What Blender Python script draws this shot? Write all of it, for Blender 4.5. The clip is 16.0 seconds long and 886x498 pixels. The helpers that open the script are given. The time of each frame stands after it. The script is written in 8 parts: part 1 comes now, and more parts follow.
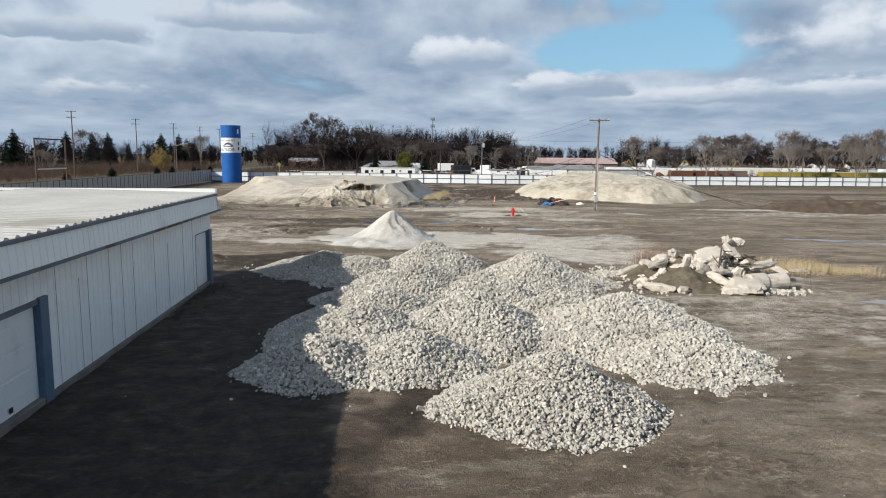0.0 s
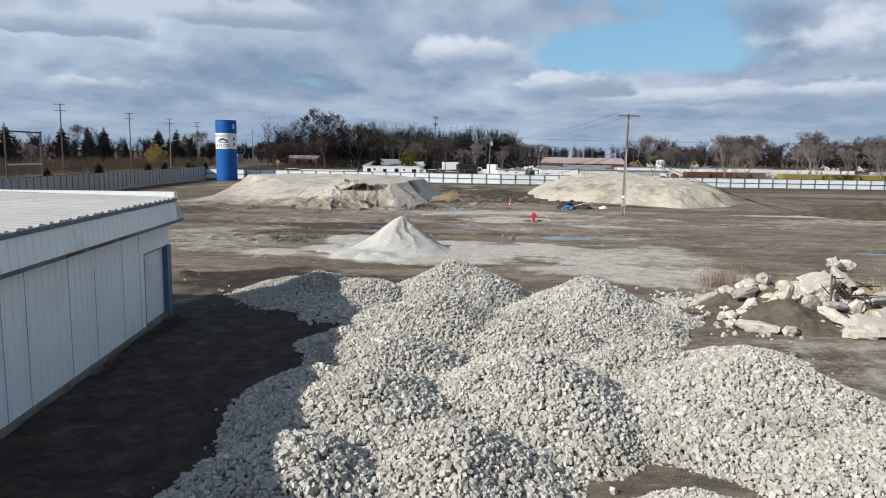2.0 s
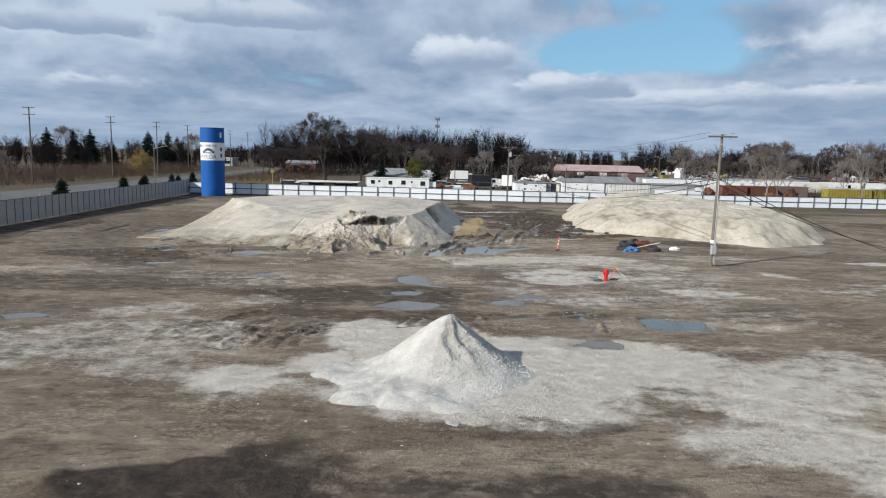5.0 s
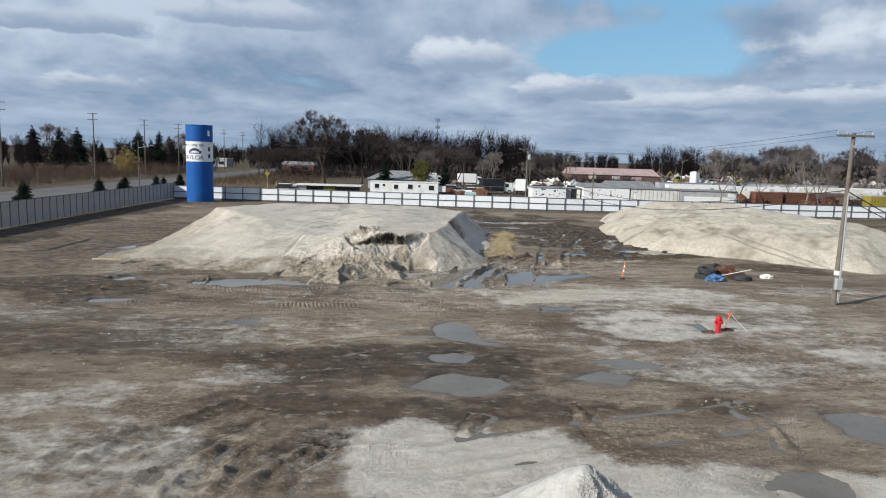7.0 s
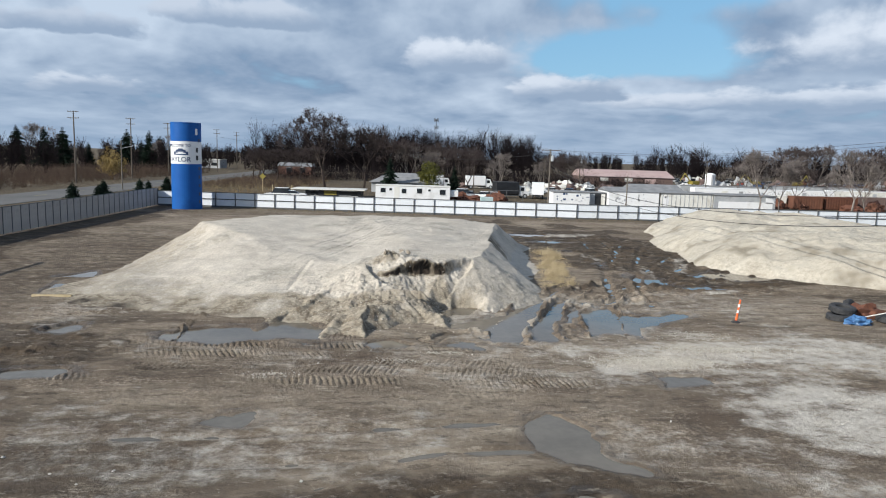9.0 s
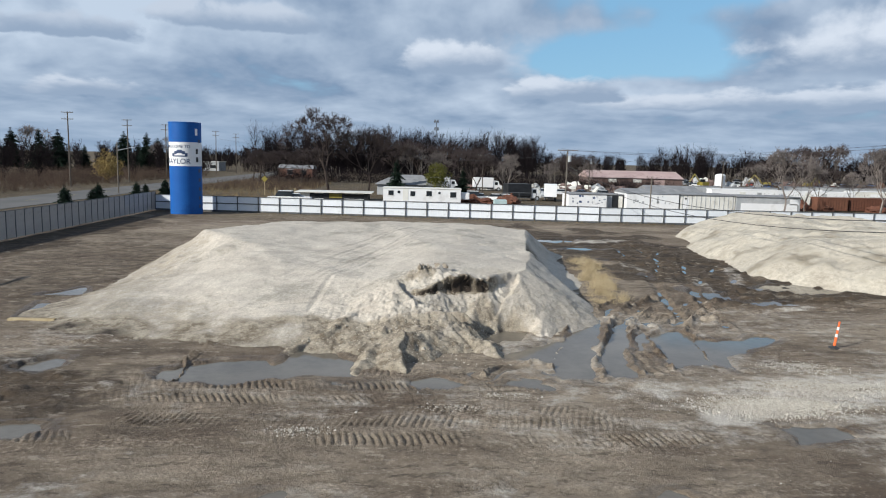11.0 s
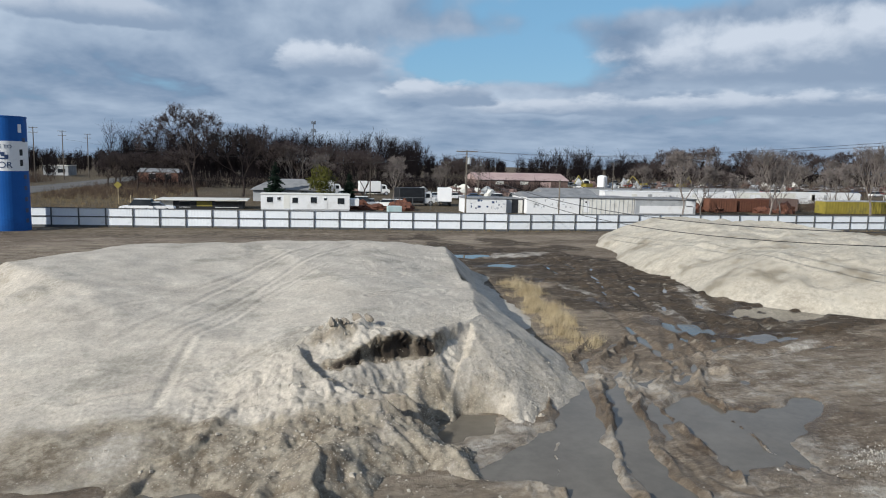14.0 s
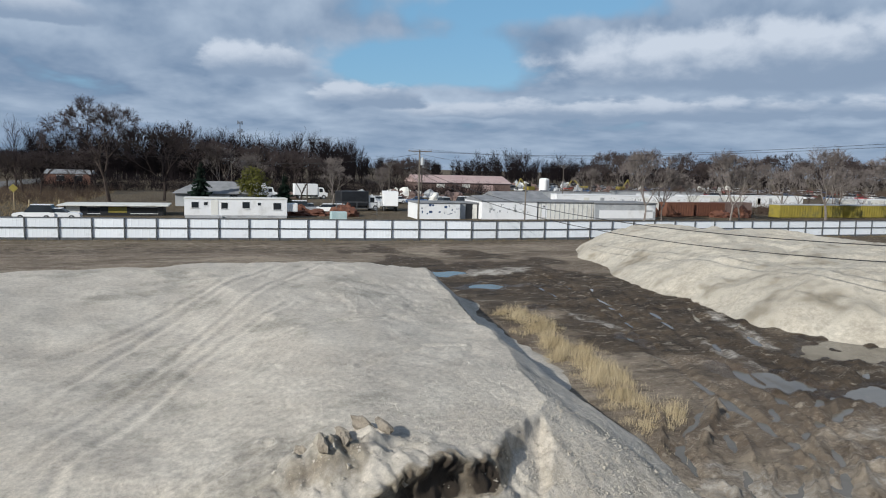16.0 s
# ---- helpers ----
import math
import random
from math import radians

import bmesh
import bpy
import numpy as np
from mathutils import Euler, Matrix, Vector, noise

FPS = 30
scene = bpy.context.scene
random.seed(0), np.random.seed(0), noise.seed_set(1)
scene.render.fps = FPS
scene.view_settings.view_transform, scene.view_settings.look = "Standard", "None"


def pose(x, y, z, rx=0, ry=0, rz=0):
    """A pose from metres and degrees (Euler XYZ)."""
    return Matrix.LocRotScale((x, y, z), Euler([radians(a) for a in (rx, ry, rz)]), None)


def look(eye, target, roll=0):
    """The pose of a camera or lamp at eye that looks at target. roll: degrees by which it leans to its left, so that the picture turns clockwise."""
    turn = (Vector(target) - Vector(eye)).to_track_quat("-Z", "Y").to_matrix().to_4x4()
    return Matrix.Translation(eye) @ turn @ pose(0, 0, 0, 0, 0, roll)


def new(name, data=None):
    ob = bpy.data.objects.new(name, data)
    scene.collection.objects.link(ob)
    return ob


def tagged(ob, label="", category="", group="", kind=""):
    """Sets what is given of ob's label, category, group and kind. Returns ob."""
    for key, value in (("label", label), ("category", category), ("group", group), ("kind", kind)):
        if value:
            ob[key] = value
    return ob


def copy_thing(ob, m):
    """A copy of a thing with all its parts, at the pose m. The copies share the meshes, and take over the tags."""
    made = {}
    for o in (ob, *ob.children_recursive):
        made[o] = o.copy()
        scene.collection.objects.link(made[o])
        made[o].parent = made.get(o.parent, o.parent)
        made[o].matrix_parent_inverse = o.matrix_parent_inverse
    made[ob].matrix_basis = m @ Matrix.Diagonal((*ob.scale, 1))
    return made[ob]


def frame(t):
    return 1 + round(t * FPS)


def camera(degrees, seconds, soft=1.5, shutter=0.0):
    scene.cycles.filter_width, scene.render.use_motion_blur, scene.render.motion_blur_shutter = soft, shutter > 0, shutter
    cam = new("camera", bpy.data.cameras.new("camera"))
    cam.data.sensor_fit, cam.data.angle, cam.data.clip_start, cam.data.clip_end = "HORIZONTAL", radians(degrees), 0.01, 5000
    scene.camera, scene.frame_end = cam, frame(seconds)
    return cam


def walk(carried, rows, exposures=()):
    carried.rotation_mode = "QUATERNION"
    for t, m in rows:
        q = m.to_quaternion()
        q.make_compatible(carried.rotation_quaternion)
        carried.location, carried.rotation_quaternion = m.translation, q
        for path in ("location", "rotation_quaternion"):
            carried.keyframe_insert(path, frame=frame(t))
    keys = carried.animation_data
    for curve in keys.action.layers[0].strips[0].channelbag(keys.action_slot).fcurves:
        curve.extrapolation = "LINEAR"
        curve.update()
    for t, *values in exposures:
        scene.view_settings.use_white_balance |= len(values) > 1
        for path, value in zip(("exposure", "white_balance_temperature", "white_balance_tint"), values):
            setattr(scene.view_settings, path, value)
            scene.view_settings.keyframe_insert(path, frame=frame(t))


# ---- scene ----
cam = camera(66.0, 16.0, soft=1.1)
PATH = [
    (0, (5.376, -39.41, 5.765), (5.422, -37.429, 5.492), 0.5),
    (0.5, (5.235, -37.934, 5.744), (5.282, -35.953, 5.47), 0.6),
    (1, (5.096, -36.387, 5.713), (5.141, -34.406, 5.438), 0.7),
    (1.5, (4.827, -34.574, 5.67), (4.872, -32.594, 5.394), 0.9),
    (2, (4.562, -32.341, 5.63), (4.606, -30.361, 5.354), 1.0),
    (2.5, (4.237, -29.953, 5.6), (4.282, -27.972, 5.326), 1.1),
    (3, (3.826, -27.387, 6.072), (3.872, -25.407, 5.797), 1.2),
    (3.5, (3.348, -24.69, 7.012), (3.396, -22.71, 6.736), 1.3),
    (4, (2.986, -22.164, 7.719), (3.033, -20.184, 7.442), 1.3),
    (6.5, (0.453, -7.885, 7.781), (0.509, -5.904, 7.509), 1.6),
    (7, (-0.158, -4.799, 7.747), (-0.1, -2.819, 7.476), 1.7),
    (7.5, (-0.817, -1.864, 7.786), (-0.755, 0.117, 7.515), 1.7),
    (8, (-1.481, 1.19, 7.742), (-1.416, 3.171, 7.471), 1.8),
    (8.5, (-2.153, 4.071, 7.751), (-2.085, 6.051, 7.482), 1.7),
    (9, (-2.849, 6.56, 7.785), (-2.777, 8.541, 7.516), 1.7),
    (11.5, (-4.996, 12.803, 7.574), (-4.919, 14.784, 7.311), 1.4),
    (12, (-5.141, 14.234, 7.605), (-5.066, 16.215, 7.342), 1.3),
    (12.5, (-5.228, 15.839, 7.651), (-5.156, 17.82, 7.388), 1.4),
    (13, (-5.338, 17.83, 7.59), (-5.266, 19.811, 7.329), 1.2),
    (13.5, (-5.52, 19.886, 7.513), (-5.31, 21.858, 7.257), 1.3),
    (14, (-5.703, 22.132, 7.494), (-5.278, 24.07, 7.246), 1.3),
    (14.5, (-5.901, 24.468, 7.478), (-5.265, 26.349, 7.238), 1.4),
    (15, (-6.098, 26.809, 7.427), (-5.383, 28.662, 7.191), 1.4),
    (15.5, (-6.208, 29.3, 7.314), (-5.491, 31.153, 7.079), 1.5),
    (16, (-6.19, 31.736, 7.257), (-5.569, 33.623, 7.021), 1.5),
]
walk(cam, [(t, look(eye, target, roll)) for t, eye, target, roll in PATH], [(0, 0.11, 6850, 10), (1, 0.03, 6720, 10), (2, 0.01, 6590, 10), (3.5, 0.03, 6540, 10), (5, 0.03, 6500, 10), (6.5, -0.05, 6540, 10), (7.5, 0.05, 6540, 10), (8.5, 0.09, 6500, 10), (9.2, 0.08, 6500, 10), (11.5, 0.03, 6500, 10), (12.5, 0.0, 6460, 10), (14.5, -0.16, 6400, 10), (16, -0.18, 6380, 10)])

# ---- world, sun ----
SUN_EL = radians(29.0)
SUN_FROM = Vector((-0.85, -0.525, 0)).normalized()   # the sun stands over the barn, behind the camera


def build_world():
    w = bpy.data.worlds.new("sky")
    scene.world = w
    w.use_nodes = True
    nt = w.node_tree
    nt.nodes.clear()
    N, L = nt.nodes.new, nt.links.new

    def m(op, a, b=None, c=None, clamp=False):
        n = N("ShaderNodeMath")
        n.operation, n.use_clamp = op, clamp
        for i, v in enumerate((a, b, c)):
            if v is None:
                continue
            if isinstance(v, (int, float)):
                n.inputs[i].default_value = v
            else:
                L(v, n.inputs[i])
        return n.outputs[0]

    def mixc(f, a, b):
        n = N("ShaderNodeMix")
        n.data_type = "RGBA"
        for sock, v in ((n.inputs[0], f), (n.inputs[6], a), (n.inputs[7], b)):
            if isinstance(v, (int, float)):
                sock.default_value = v
            elif isinstance(v, tuple):
                sock.default_value = (*v, 1)
            else:
                L(v, sock)
        return n.outputs[2]

    def ramp(f, stops):
        n = N("ShaderNodeMapRange")
        n.interpolation_type = "SMOOTHSTEP"
        L(f, n.inputs[0])
        n.inputs[1].default_value, n.inputs[2].default_value = stops[0], stops[1]
        return n.outputs[0]

    out, bg = N("ShaderNodeOutputWorld"), N("ShaderNodeBackground")
    sky = N("ShaderNodeTexSky")
    sky.sky_type, sky.sun_disc = "NISHITA", False
    sky.sun_elevation, sky.sun_rotation = SUN_EL, math.atan2(SUN_FROM.x, SUN_FROM.y)
    sky.air_density, sky.dust_density, sky.ozone_density = 1.0, 0.6, 1.5
    co = N("ShaderNodeTexCoord")
    sep = N("ShaderNodeSeparateXYZ")
    L(co.outputs["Generated"], sep.inputs[0])
    X, Y, Z = sep.outputs
    az = m("ARCTAN2", X, Y)                       # 0 ahead, + to the right
    el = m("ARCSINE", Z)
    # a broken cloud deck seen from below: its cells flatten towards the horizon
    lift = m("ADD", m("MAXIMUM", Z, 0.0), 0.115)
    py = m("DIVIDE", m("SQRT", m("ADD", m("MULTIPLY", X, X), m("MULTIPLY", Y, Y))), lift)

    def cells(scale, detail, rough, off, stretch=1.0, warp=0.0):
        cb = N("ShaderNodeCombineXYZ")
        L(m("ADD", m("MULTIPLY", az, 3.3), off[0]), cb.inputs[0])
        L(m("ADD", m("MULTIPLY", py, stretch), off[1]), cb.inputs[1])
        n = N("ShaderNodeTexNoise")
        n.inputs["Scale"].default_value, n.inputs["Detail"].default_value = scale, detail
        n.inputs["Roughness"].default_value, n.inputs["Distortion"].default_value = rough, warp
        L(cb.outputs[0], n.inputs["Vector"])
        return n.outputs[0]

    def blob(a, e, wa, we):
        da = m("DIVIDE", m("SUBTRACT", az, radians(a)), radians(wa))
        de = m("DIVIDE", m("SUBTRACT", el, radians(e)), radians(we))
        return m("EXPONENT", m("MULTIPLY", m("ADD", m("MULTIPLY", da, da), m("MULTIPLY", de, de)), -1.0))

    big, mid = cells(1.0, 3, 0.50, (2.3, 4.1), 0.42, 0.25), cells(2.4, 4, 0.52, (7.7, 0.4), 0.40, 0.25)
    puff = m("SUBTRACT", cells(4.6, 5, 0.52, (4.4, 2.2), 0.36, 0.15), 0.5)
    fine = m("SUBTRACT", cells(10.0, 4, 0.55, (8.1, 5.2), 0.36, 0.15), 0.5)
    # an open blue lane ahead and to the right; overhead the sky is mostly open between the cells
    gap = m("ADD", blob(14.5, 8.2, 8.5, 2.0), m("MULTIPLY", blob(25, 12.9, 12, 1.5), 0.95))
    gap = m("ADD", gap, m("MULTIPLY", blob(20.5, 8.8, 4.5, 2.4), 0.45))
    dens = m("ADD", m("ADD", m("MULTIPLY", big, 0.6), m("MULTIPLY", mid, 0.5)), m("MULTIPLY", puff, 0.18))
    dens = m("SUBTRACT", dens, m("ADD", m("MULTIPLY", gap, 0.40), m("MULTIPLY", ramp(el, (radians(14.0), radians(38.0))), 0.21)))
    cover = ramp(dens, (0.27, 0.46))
    lit = m("ADD", m("MULTIPLY", m("SUBTRACT", big, 0.5), 1.5), m("MULTIPLY", m("SUBTRACT", mid, 0.5), 1.9))
    lit = m("ADD", lit, m("ADD", m("MULTIPLY", puff, 0.75), m("MULTIPLY", fine, 0.30)))
    lit = m("SUBTRACT", m("ADD", lit, 0.47), m("MULTIPLY", blob(-6, 7.5, 9, 2.8), 0.20))
    lit = m("ADD", lit, m("MULTIPLY", blob(-18, 10.6, 9, 1.4), 0.22))
    lit = m("SUBTRACT", lit, m("MULTIPLY", blob(40, 10.0, 24, 3.5), 0.30))
    lit = m("ADD", lit, m("MULTIPLY", blob(46, 4.5, 16, 2.2), 0.15), clamp=True)
    cloud = mixc(lit, (2.15, 3.1, 4.55), (5.3, 6.35, 7.7))
    low = ramp(el, (radians(35.0), radians(12.0)))
    blue = mixc(m("MULTIPLY", low, 0.6), sky.outputs[0], (2.1, 5.1, 8.0))
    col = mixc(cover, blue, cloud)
    # heaped clouds with flat grey bases and bright tops: azimuth, base height, half width, height, brightness, raggedness
    for a, e0, w, h, bright, rag in ((34, 4.5, 21, 1.5, 0.85, 1.2), (11.6, 5.3, 5.2, 1.8, 0.9, 1.2), (43.5, 7.7, 20.0, 4.4, 1.12, 0.65), (2.4, 7.5, 4.8, 2.3, 1.0, 1.0),
                                     (-25.8, 4.2, 4.2, 1.2, 0.75, 1.3), (-14.0, 9.9, 7.5, 1.7, 0.65, 1.4), (-27, 8.4, 6.0, 1.5, 0.55, 1.4)):
        u = m("DIVIDE", m("SUBTRACT", az, radians(a)), radians(w))
        v = m("DIVIDE", m("SUBTRACT", el, radians(e0)), radians(h))
        vv = m("MAXIMUM", v, m("MULTIPLY", v, -2.6))
        rough = m("ADD", m("MULTIPLY", puff, 1.35 * rag), m("MULTIPLY", fine, 0.45 * rag))
        f = m("ADD", m("SUBTRACT", 1.0, m("SQRT", m("ADD", m("MULTIPLY", m("MULTIPLY", u, u), m("ABSOLUTE", u)), m("MULTIPLY", vv, vv)))), rough)
        c = ramp(f, (0.04, 0.44))
        t = m("ADD", m("ADD", v, m("MULTIPLY", u, -0.25)), m("ADD", m("MULTIPLY", puff, 0.9), m("MULTIPLY", fine, 0.4)))
        k = m("MULTIPLY", ramp(t, (-0.1, 0.72)), bright)
        col = mixc(c, col, mixc(k, (3.0, 3.95, 5.35), (6.7, 7.45, 8.5)))
    haze = ramp(el, (radians(5.0), radians(-0.5)))
    col = mixc(m("MULTIPLY", haze, 0.55), col, (2.85, 3.95, 5.5))
    L(col, bg.inputs[0])
    bg.inputs[1].default_value = 0.1
    L(bg.outputs[0], out.inputs[0])


build_world()
sun = new("sun", bpy.data.lights.new("sun", "SUN"))
sun.data.energy, sun.data.angle, sun.data.color = 5.2, radians(0.5), (1.0, 0.97, 0.895)
sun_to = Vector((-SUN_FROM.x * math.cos(SUN_EL), -SUN_FROM.y * math.cos(SUN_EL), -math.sin(SUN_EL)))
sun.matrix_world = look((-60, -40, 60), Vector((-60, -40, 60)) + sun_to)

# ---- materials ----
def material(name, a, b, scale=2.0, fine=30.0, rough=0.8, bump=0.3, metal=0.0, spec=0.5, c=None, cscale=0.6, vary=0.0, dist=0.02, stripe=None):
    """Two tones mixed by coarse and fine noise, a third by stains, relief by the fine noise; vary: by object."""
    mt = bpy.data.materials.new(name)
    mt.use_nodes = True
    nt = mt.node_tree
    N, L = nt.nodes.new, nt.links.new
    bs = nt.nodes["Principled BSDF"]
    co = N("ShaderNodeTexCoord")

    def nz(sc, det=5.0, ro=0.6):
        n = N("ShaderNodeTexNoise")
        n.inputs["Scale"].default_value, n.inputs["Detail"].default_value, n.inputs["Roughness"].default_value = sc, det, ro
        L(co.outputs["Object"], n.inputs["Vector"])
        return n.outputs[0]

    def rng(v, lo, hi):
        n = N("ShaderNodeMapRange")
        n.interpolation_type = "SMOOTHSTEP"
        L(v, n.inputs[0])
        n.inputs[1].default_value, n.inputs[2].default_value = lo, hi
        return n.outputs[0]

    def mix(f, p, q, kind="MIX"):
        n = N("ShaderNodeMix")
        n.data_type, n.blend_type = "RGBA", kind
        for sock, v in ((n.inputs[0], f), (n.inputs[6], p), (n.inputs[7], q)):
            if isinstance(v, (int, float)):
                sock.default_value = v
            elif isinstance(v, tuple):
                sock.default_value = (*v, 1)
            else:
                L(v, sock)
        return n.outputs[2]

    n1, n2 = nz(scale), nz(fine, 4.0, 0.65)
    add = N("ShaderNodeMath")
    add.operation = "MULTIPLY_ADD"
    L(n2, add.inputs[0])
    add.inputs[1].default_value = 0.5
    L(n1, add.inputs[2])
    col = mix(rng(add.outputs[0], 0.5, 1.0), a, b)
    if c is not None:
        col = mix(rng(nz(cscale, 6.0, 0.7), 0.52, 0.68), col, c)
    if vary:
        info = N("ShaderNodeObjectInfo")
        mr = N("ShaderNodeMapRange")
        L(info.outputs["Random"], mr.inputs[0])
        mr.inputs[3].default_value, mr.inputs[4].default_value = 1 - vary, 1 + vary
        hs = N("ShaderNodeHueSaturation")
        L(mr.outputs[0], hs.inputs["Value"])
        L(col, hs.inputs["Color"])
        col = hs.outputs[0]
    L(col, bs.inputs["Base Color"])
    bs.inputs["Roughness"].default_value, bs.inputs["Metallic"].default_value = rough, metal
    bs.inputs["Specular IOR Level"].default_value = spec
    if bump:
        bp = N("ShaderNodeBump")
        bp.inputs["Strength"].default_value, bp.inputs["Distance"].default_value = bump, dist
        L(n2, bp.inputs["Height"])
        L(bp.outputs[0], bs.inputs["Normal"])
    return mt


def island_stone(name, a, b, dirt):
    """Broken stone: each stone its own tone."""
    mt = material(name, a, b, scale=6.0, fine=45.0, rough=0.92, bump=0.5, c=dirt, cscale=0.5, dist=0.01)
    nt = mt.node_tree
    bs = nt.nodes["Principled BSDF"]
    link = bs.inputs["Base Color"].links[0]
    src = link.from_socket
    g = nt.nodes.new("ShaderNodeNewGeometry")
    mr = nt.nodes.new("ShaderNodeMapRange")
    nt.links.new(g.outputs["Random Per Island"], mr.inputs[0])
    mr.inputs[3].default_value, mr.inputs[4].default_value = 0.74, 1.10
    hs = nt.nodes.new("ShaderNodeHueSaturation")
    nt.links.new(mr.outputs[0], hs.inputs["Value"])
    nt.links.new(src, hs.inputs["Color"])
    nt.links.new(hs.outputs[0], bs.inputs["Base Color"])
    return mt


def ground_material():
    """Yard earth: brown soil, dark wet mud that also carries the barn's shade, pale crushed limestone and dry grass,
    laid out by the sheet's own layers.
    """
    mt = bpy.data.materials.new("yard_earth")
    mt.use_nodes = True
    nt = mt.node_tree
    N, L = nt.nodes.new, nt.links.new
    bs = nt.nodes["Principled BSDF"]
    co = N("ShaderNodeTexCoord")

    def nz(sc, det=6.0, ro=0.62, stretch=None):
        n = N("ShaderNodeTexNoise")
        n.inputs["Scale"].default_value, n.inputs["Detail"].default_value, n.inputs["Roughness"].default_value = sc, det, ro
        if stretch:
            mp = N("ShaderNodeMapping")
            mp.inputs[2].default_value, mp.inputs[3].default_value = (0, 0, radians(-24)), stretch
            L(co.outputs["Object"], mp.inputs[0])
            L(mp.outputs[0], n.inputs["Vector"])
        else:
            L(co.outputs["Object"], n.inputs["Vector"])
        return n.outputs[0]

    def m(op, a, b, clamp=False):
        n = N("ShaderNodeMath")
        n.operation, n.use_clamp = op, clamp
        for i, v in enumerate((a, b)):
            if isinstance(v, (int, float)):
                n.inputs[i].default_value = v
            else:
                L(v, n.inputs[i])
        return n.outputs[0]

    def rng(v, lo, hi, a=0.0, b=1.0):
        n = N("ShaderNodeMapRange")
        n.interpolation_type = "SMOOTHSTEP"
        L(v, n.inputs[0])
        for i, q in enumerate((lo, hi, a, b)):
            n.inputs[1 + i].default_value = q
        return n.outputs[0]

    def mix(f, p, q):
        n = N("ShaderNodeMix")
        n.data_type = "RGBA"
        for sock, v in ((n.inputs[0], f), (n.inputs[6], p), (n.inputs[7], q)):
            if isinstance(v, tuple):
                sock.default_value = (*v, 1)
            elif isinstance(v, (int, float)):
                sock.default_value = v
            else:
                L(v, sock)
        return n.outputs[2]

    def layer(name):
        n = N("ShaderNodeAttribute")
        n.attribute_name = name
        return n.outputs["Fac"]

    coarse, mid, grit = nz(0.22), nz(1.3, 8.0, 0.68), nz(7.0, 6.0, 0.74)
    streak = nz(1.0, 6.0, 0.65, (0.35, 1.0, 1.0))
    pebb = N("ShaderNodeTexVoronoi")
    pebb.inputs["Scale"].default_value = 14.0
    L(co.outputs["Object"], pebb.inputs["Vector"])
    wob = m("ADD", m("MULTIPLY", m("SUBTRACT", mid, 0.5), 1.1), m("MULTIPLY", m("SUBTRACT", grit, 0.5), 0.4))
    wob = m("ADD", wob, m("MULTIPLY", m("SUBTRACT", streak, 0.5), 0.9))
    drift = nz(0.16, 7.0, 0.66, (0.55, 1.0, 1.0))
    dry = m("ADD", m("ADD", m("MULTIPLY", drift, 0.66), m("MULTIPLY", streak, 0.34)), m("MULTIPLY", grit, 0.16))
    soil = mix(rng(dry, 0.44, 0.77), (0.118, 0.086, 0.060), (0.345, 0.285, 0.215))
    soil = mix(rng(m("ADD", m("MULTIPLY", grit, 0.6), m("MULTIPLY", coarse, 0.4)), 0.50, 0.66), soil, (0.385, 0.312, 0.235))
    # mud tone, dark enough to deepen the barn's shadow as well
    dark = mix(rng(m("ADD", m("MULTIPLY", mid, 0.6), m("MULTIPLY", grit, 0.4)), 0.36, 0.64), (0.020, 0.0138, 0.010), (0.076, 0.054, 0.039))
    pale = mix(rng(m("ADD", m("MULTIPLY", grit, 0.3), m("MULTIPLY", mid, 0.7)), 0.28, 0.70), (0.43, 0.385, 0.325), (0.63, 0.588, 0.525))
    turf = mix(rng(m("ADD", m("MULTIPLY", grit, 0.5), m("MULTIPLY", mid, 0.5)), 0.36, 0.64), (0.050, 0.036, 0.021), (0.125, 0.092, 0.050))
    col = mix(rng(m("ADD", layer("turf"), wob), 0.35, 0.75), soil, turf)
    clay = mix(rng(m("ADD", m("MULTIPLY", streak, 0.6), m("MULTIPLY", grit, 0.4)), 0.38, 0.64), (0.022, 0.0148, 0.0095), (0.115, 0.082, 0.052))
    col = mix(rng(m("ADD", layer("clay"), wob), 0.30, 0.78), col, clay)
    # dark smears dragged by wheels, and thin dry dust
    smear = m("MULTIPLY", rng(m("ADD", m("MULTIPLY", nz(0.75, 9.0, 0.66, (0.22, 1.0, 1.0)), 0.75), m("MULTIPLY", grit, 0.25)), 0.50, 0.60), rng(nz(0.11, 3.0), 0.42, 0.58))
    col = mix(m("MULTIPLY", smear, 0.62), col, (0.062, 0.044, 0.029))
    dust = m("MULTIPLY", rng(m("ADD", m("MULTIPLY", nz(0.9, 9.0, 0.70, (0.30, 1.0, 1.0)), 0.7), m("MULTIPLY", nz(18.0, 4.0, 0.7), 0.3)), 0.53, 0.62), rng(nz(0.13, 3.0, 0.5, (0.6, 1.0, 1.0)), 0.48, 0.64))
    col = mix(m("MULTIPLY", dust, 0.55), col, (0.44, 0.385, 0.305))
    fleck = nz(2.6, 10.0, 0.74, (0.40, 1.0, 1.0))
    col = mix(m("MULTIPLY", rng(fleck, 0.45, 0.40), 0.55), col, (0.058, 0.043, 0.031))
    col = mix(m("MULTIPLY", rng(fleck, 0.565, 0.62), 0.55), col, (0.43, 0.375, 0.30))
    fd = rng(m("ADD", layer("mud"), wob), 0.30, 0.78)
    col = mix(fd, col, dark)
    fp = rng(m("ADD", layer("pale"), m("MULTIPLY", wob, 1.25)), 0.22, 0.98)
    col = mix(fp, col, pale)
    spots = m("MULTIPLY", rng(nz(1.9, 10.0, 0.75, (0.5, 1.0, 1.0)), 0.44, 0.385), rng(layer("pale"), 1.3, 0.8))
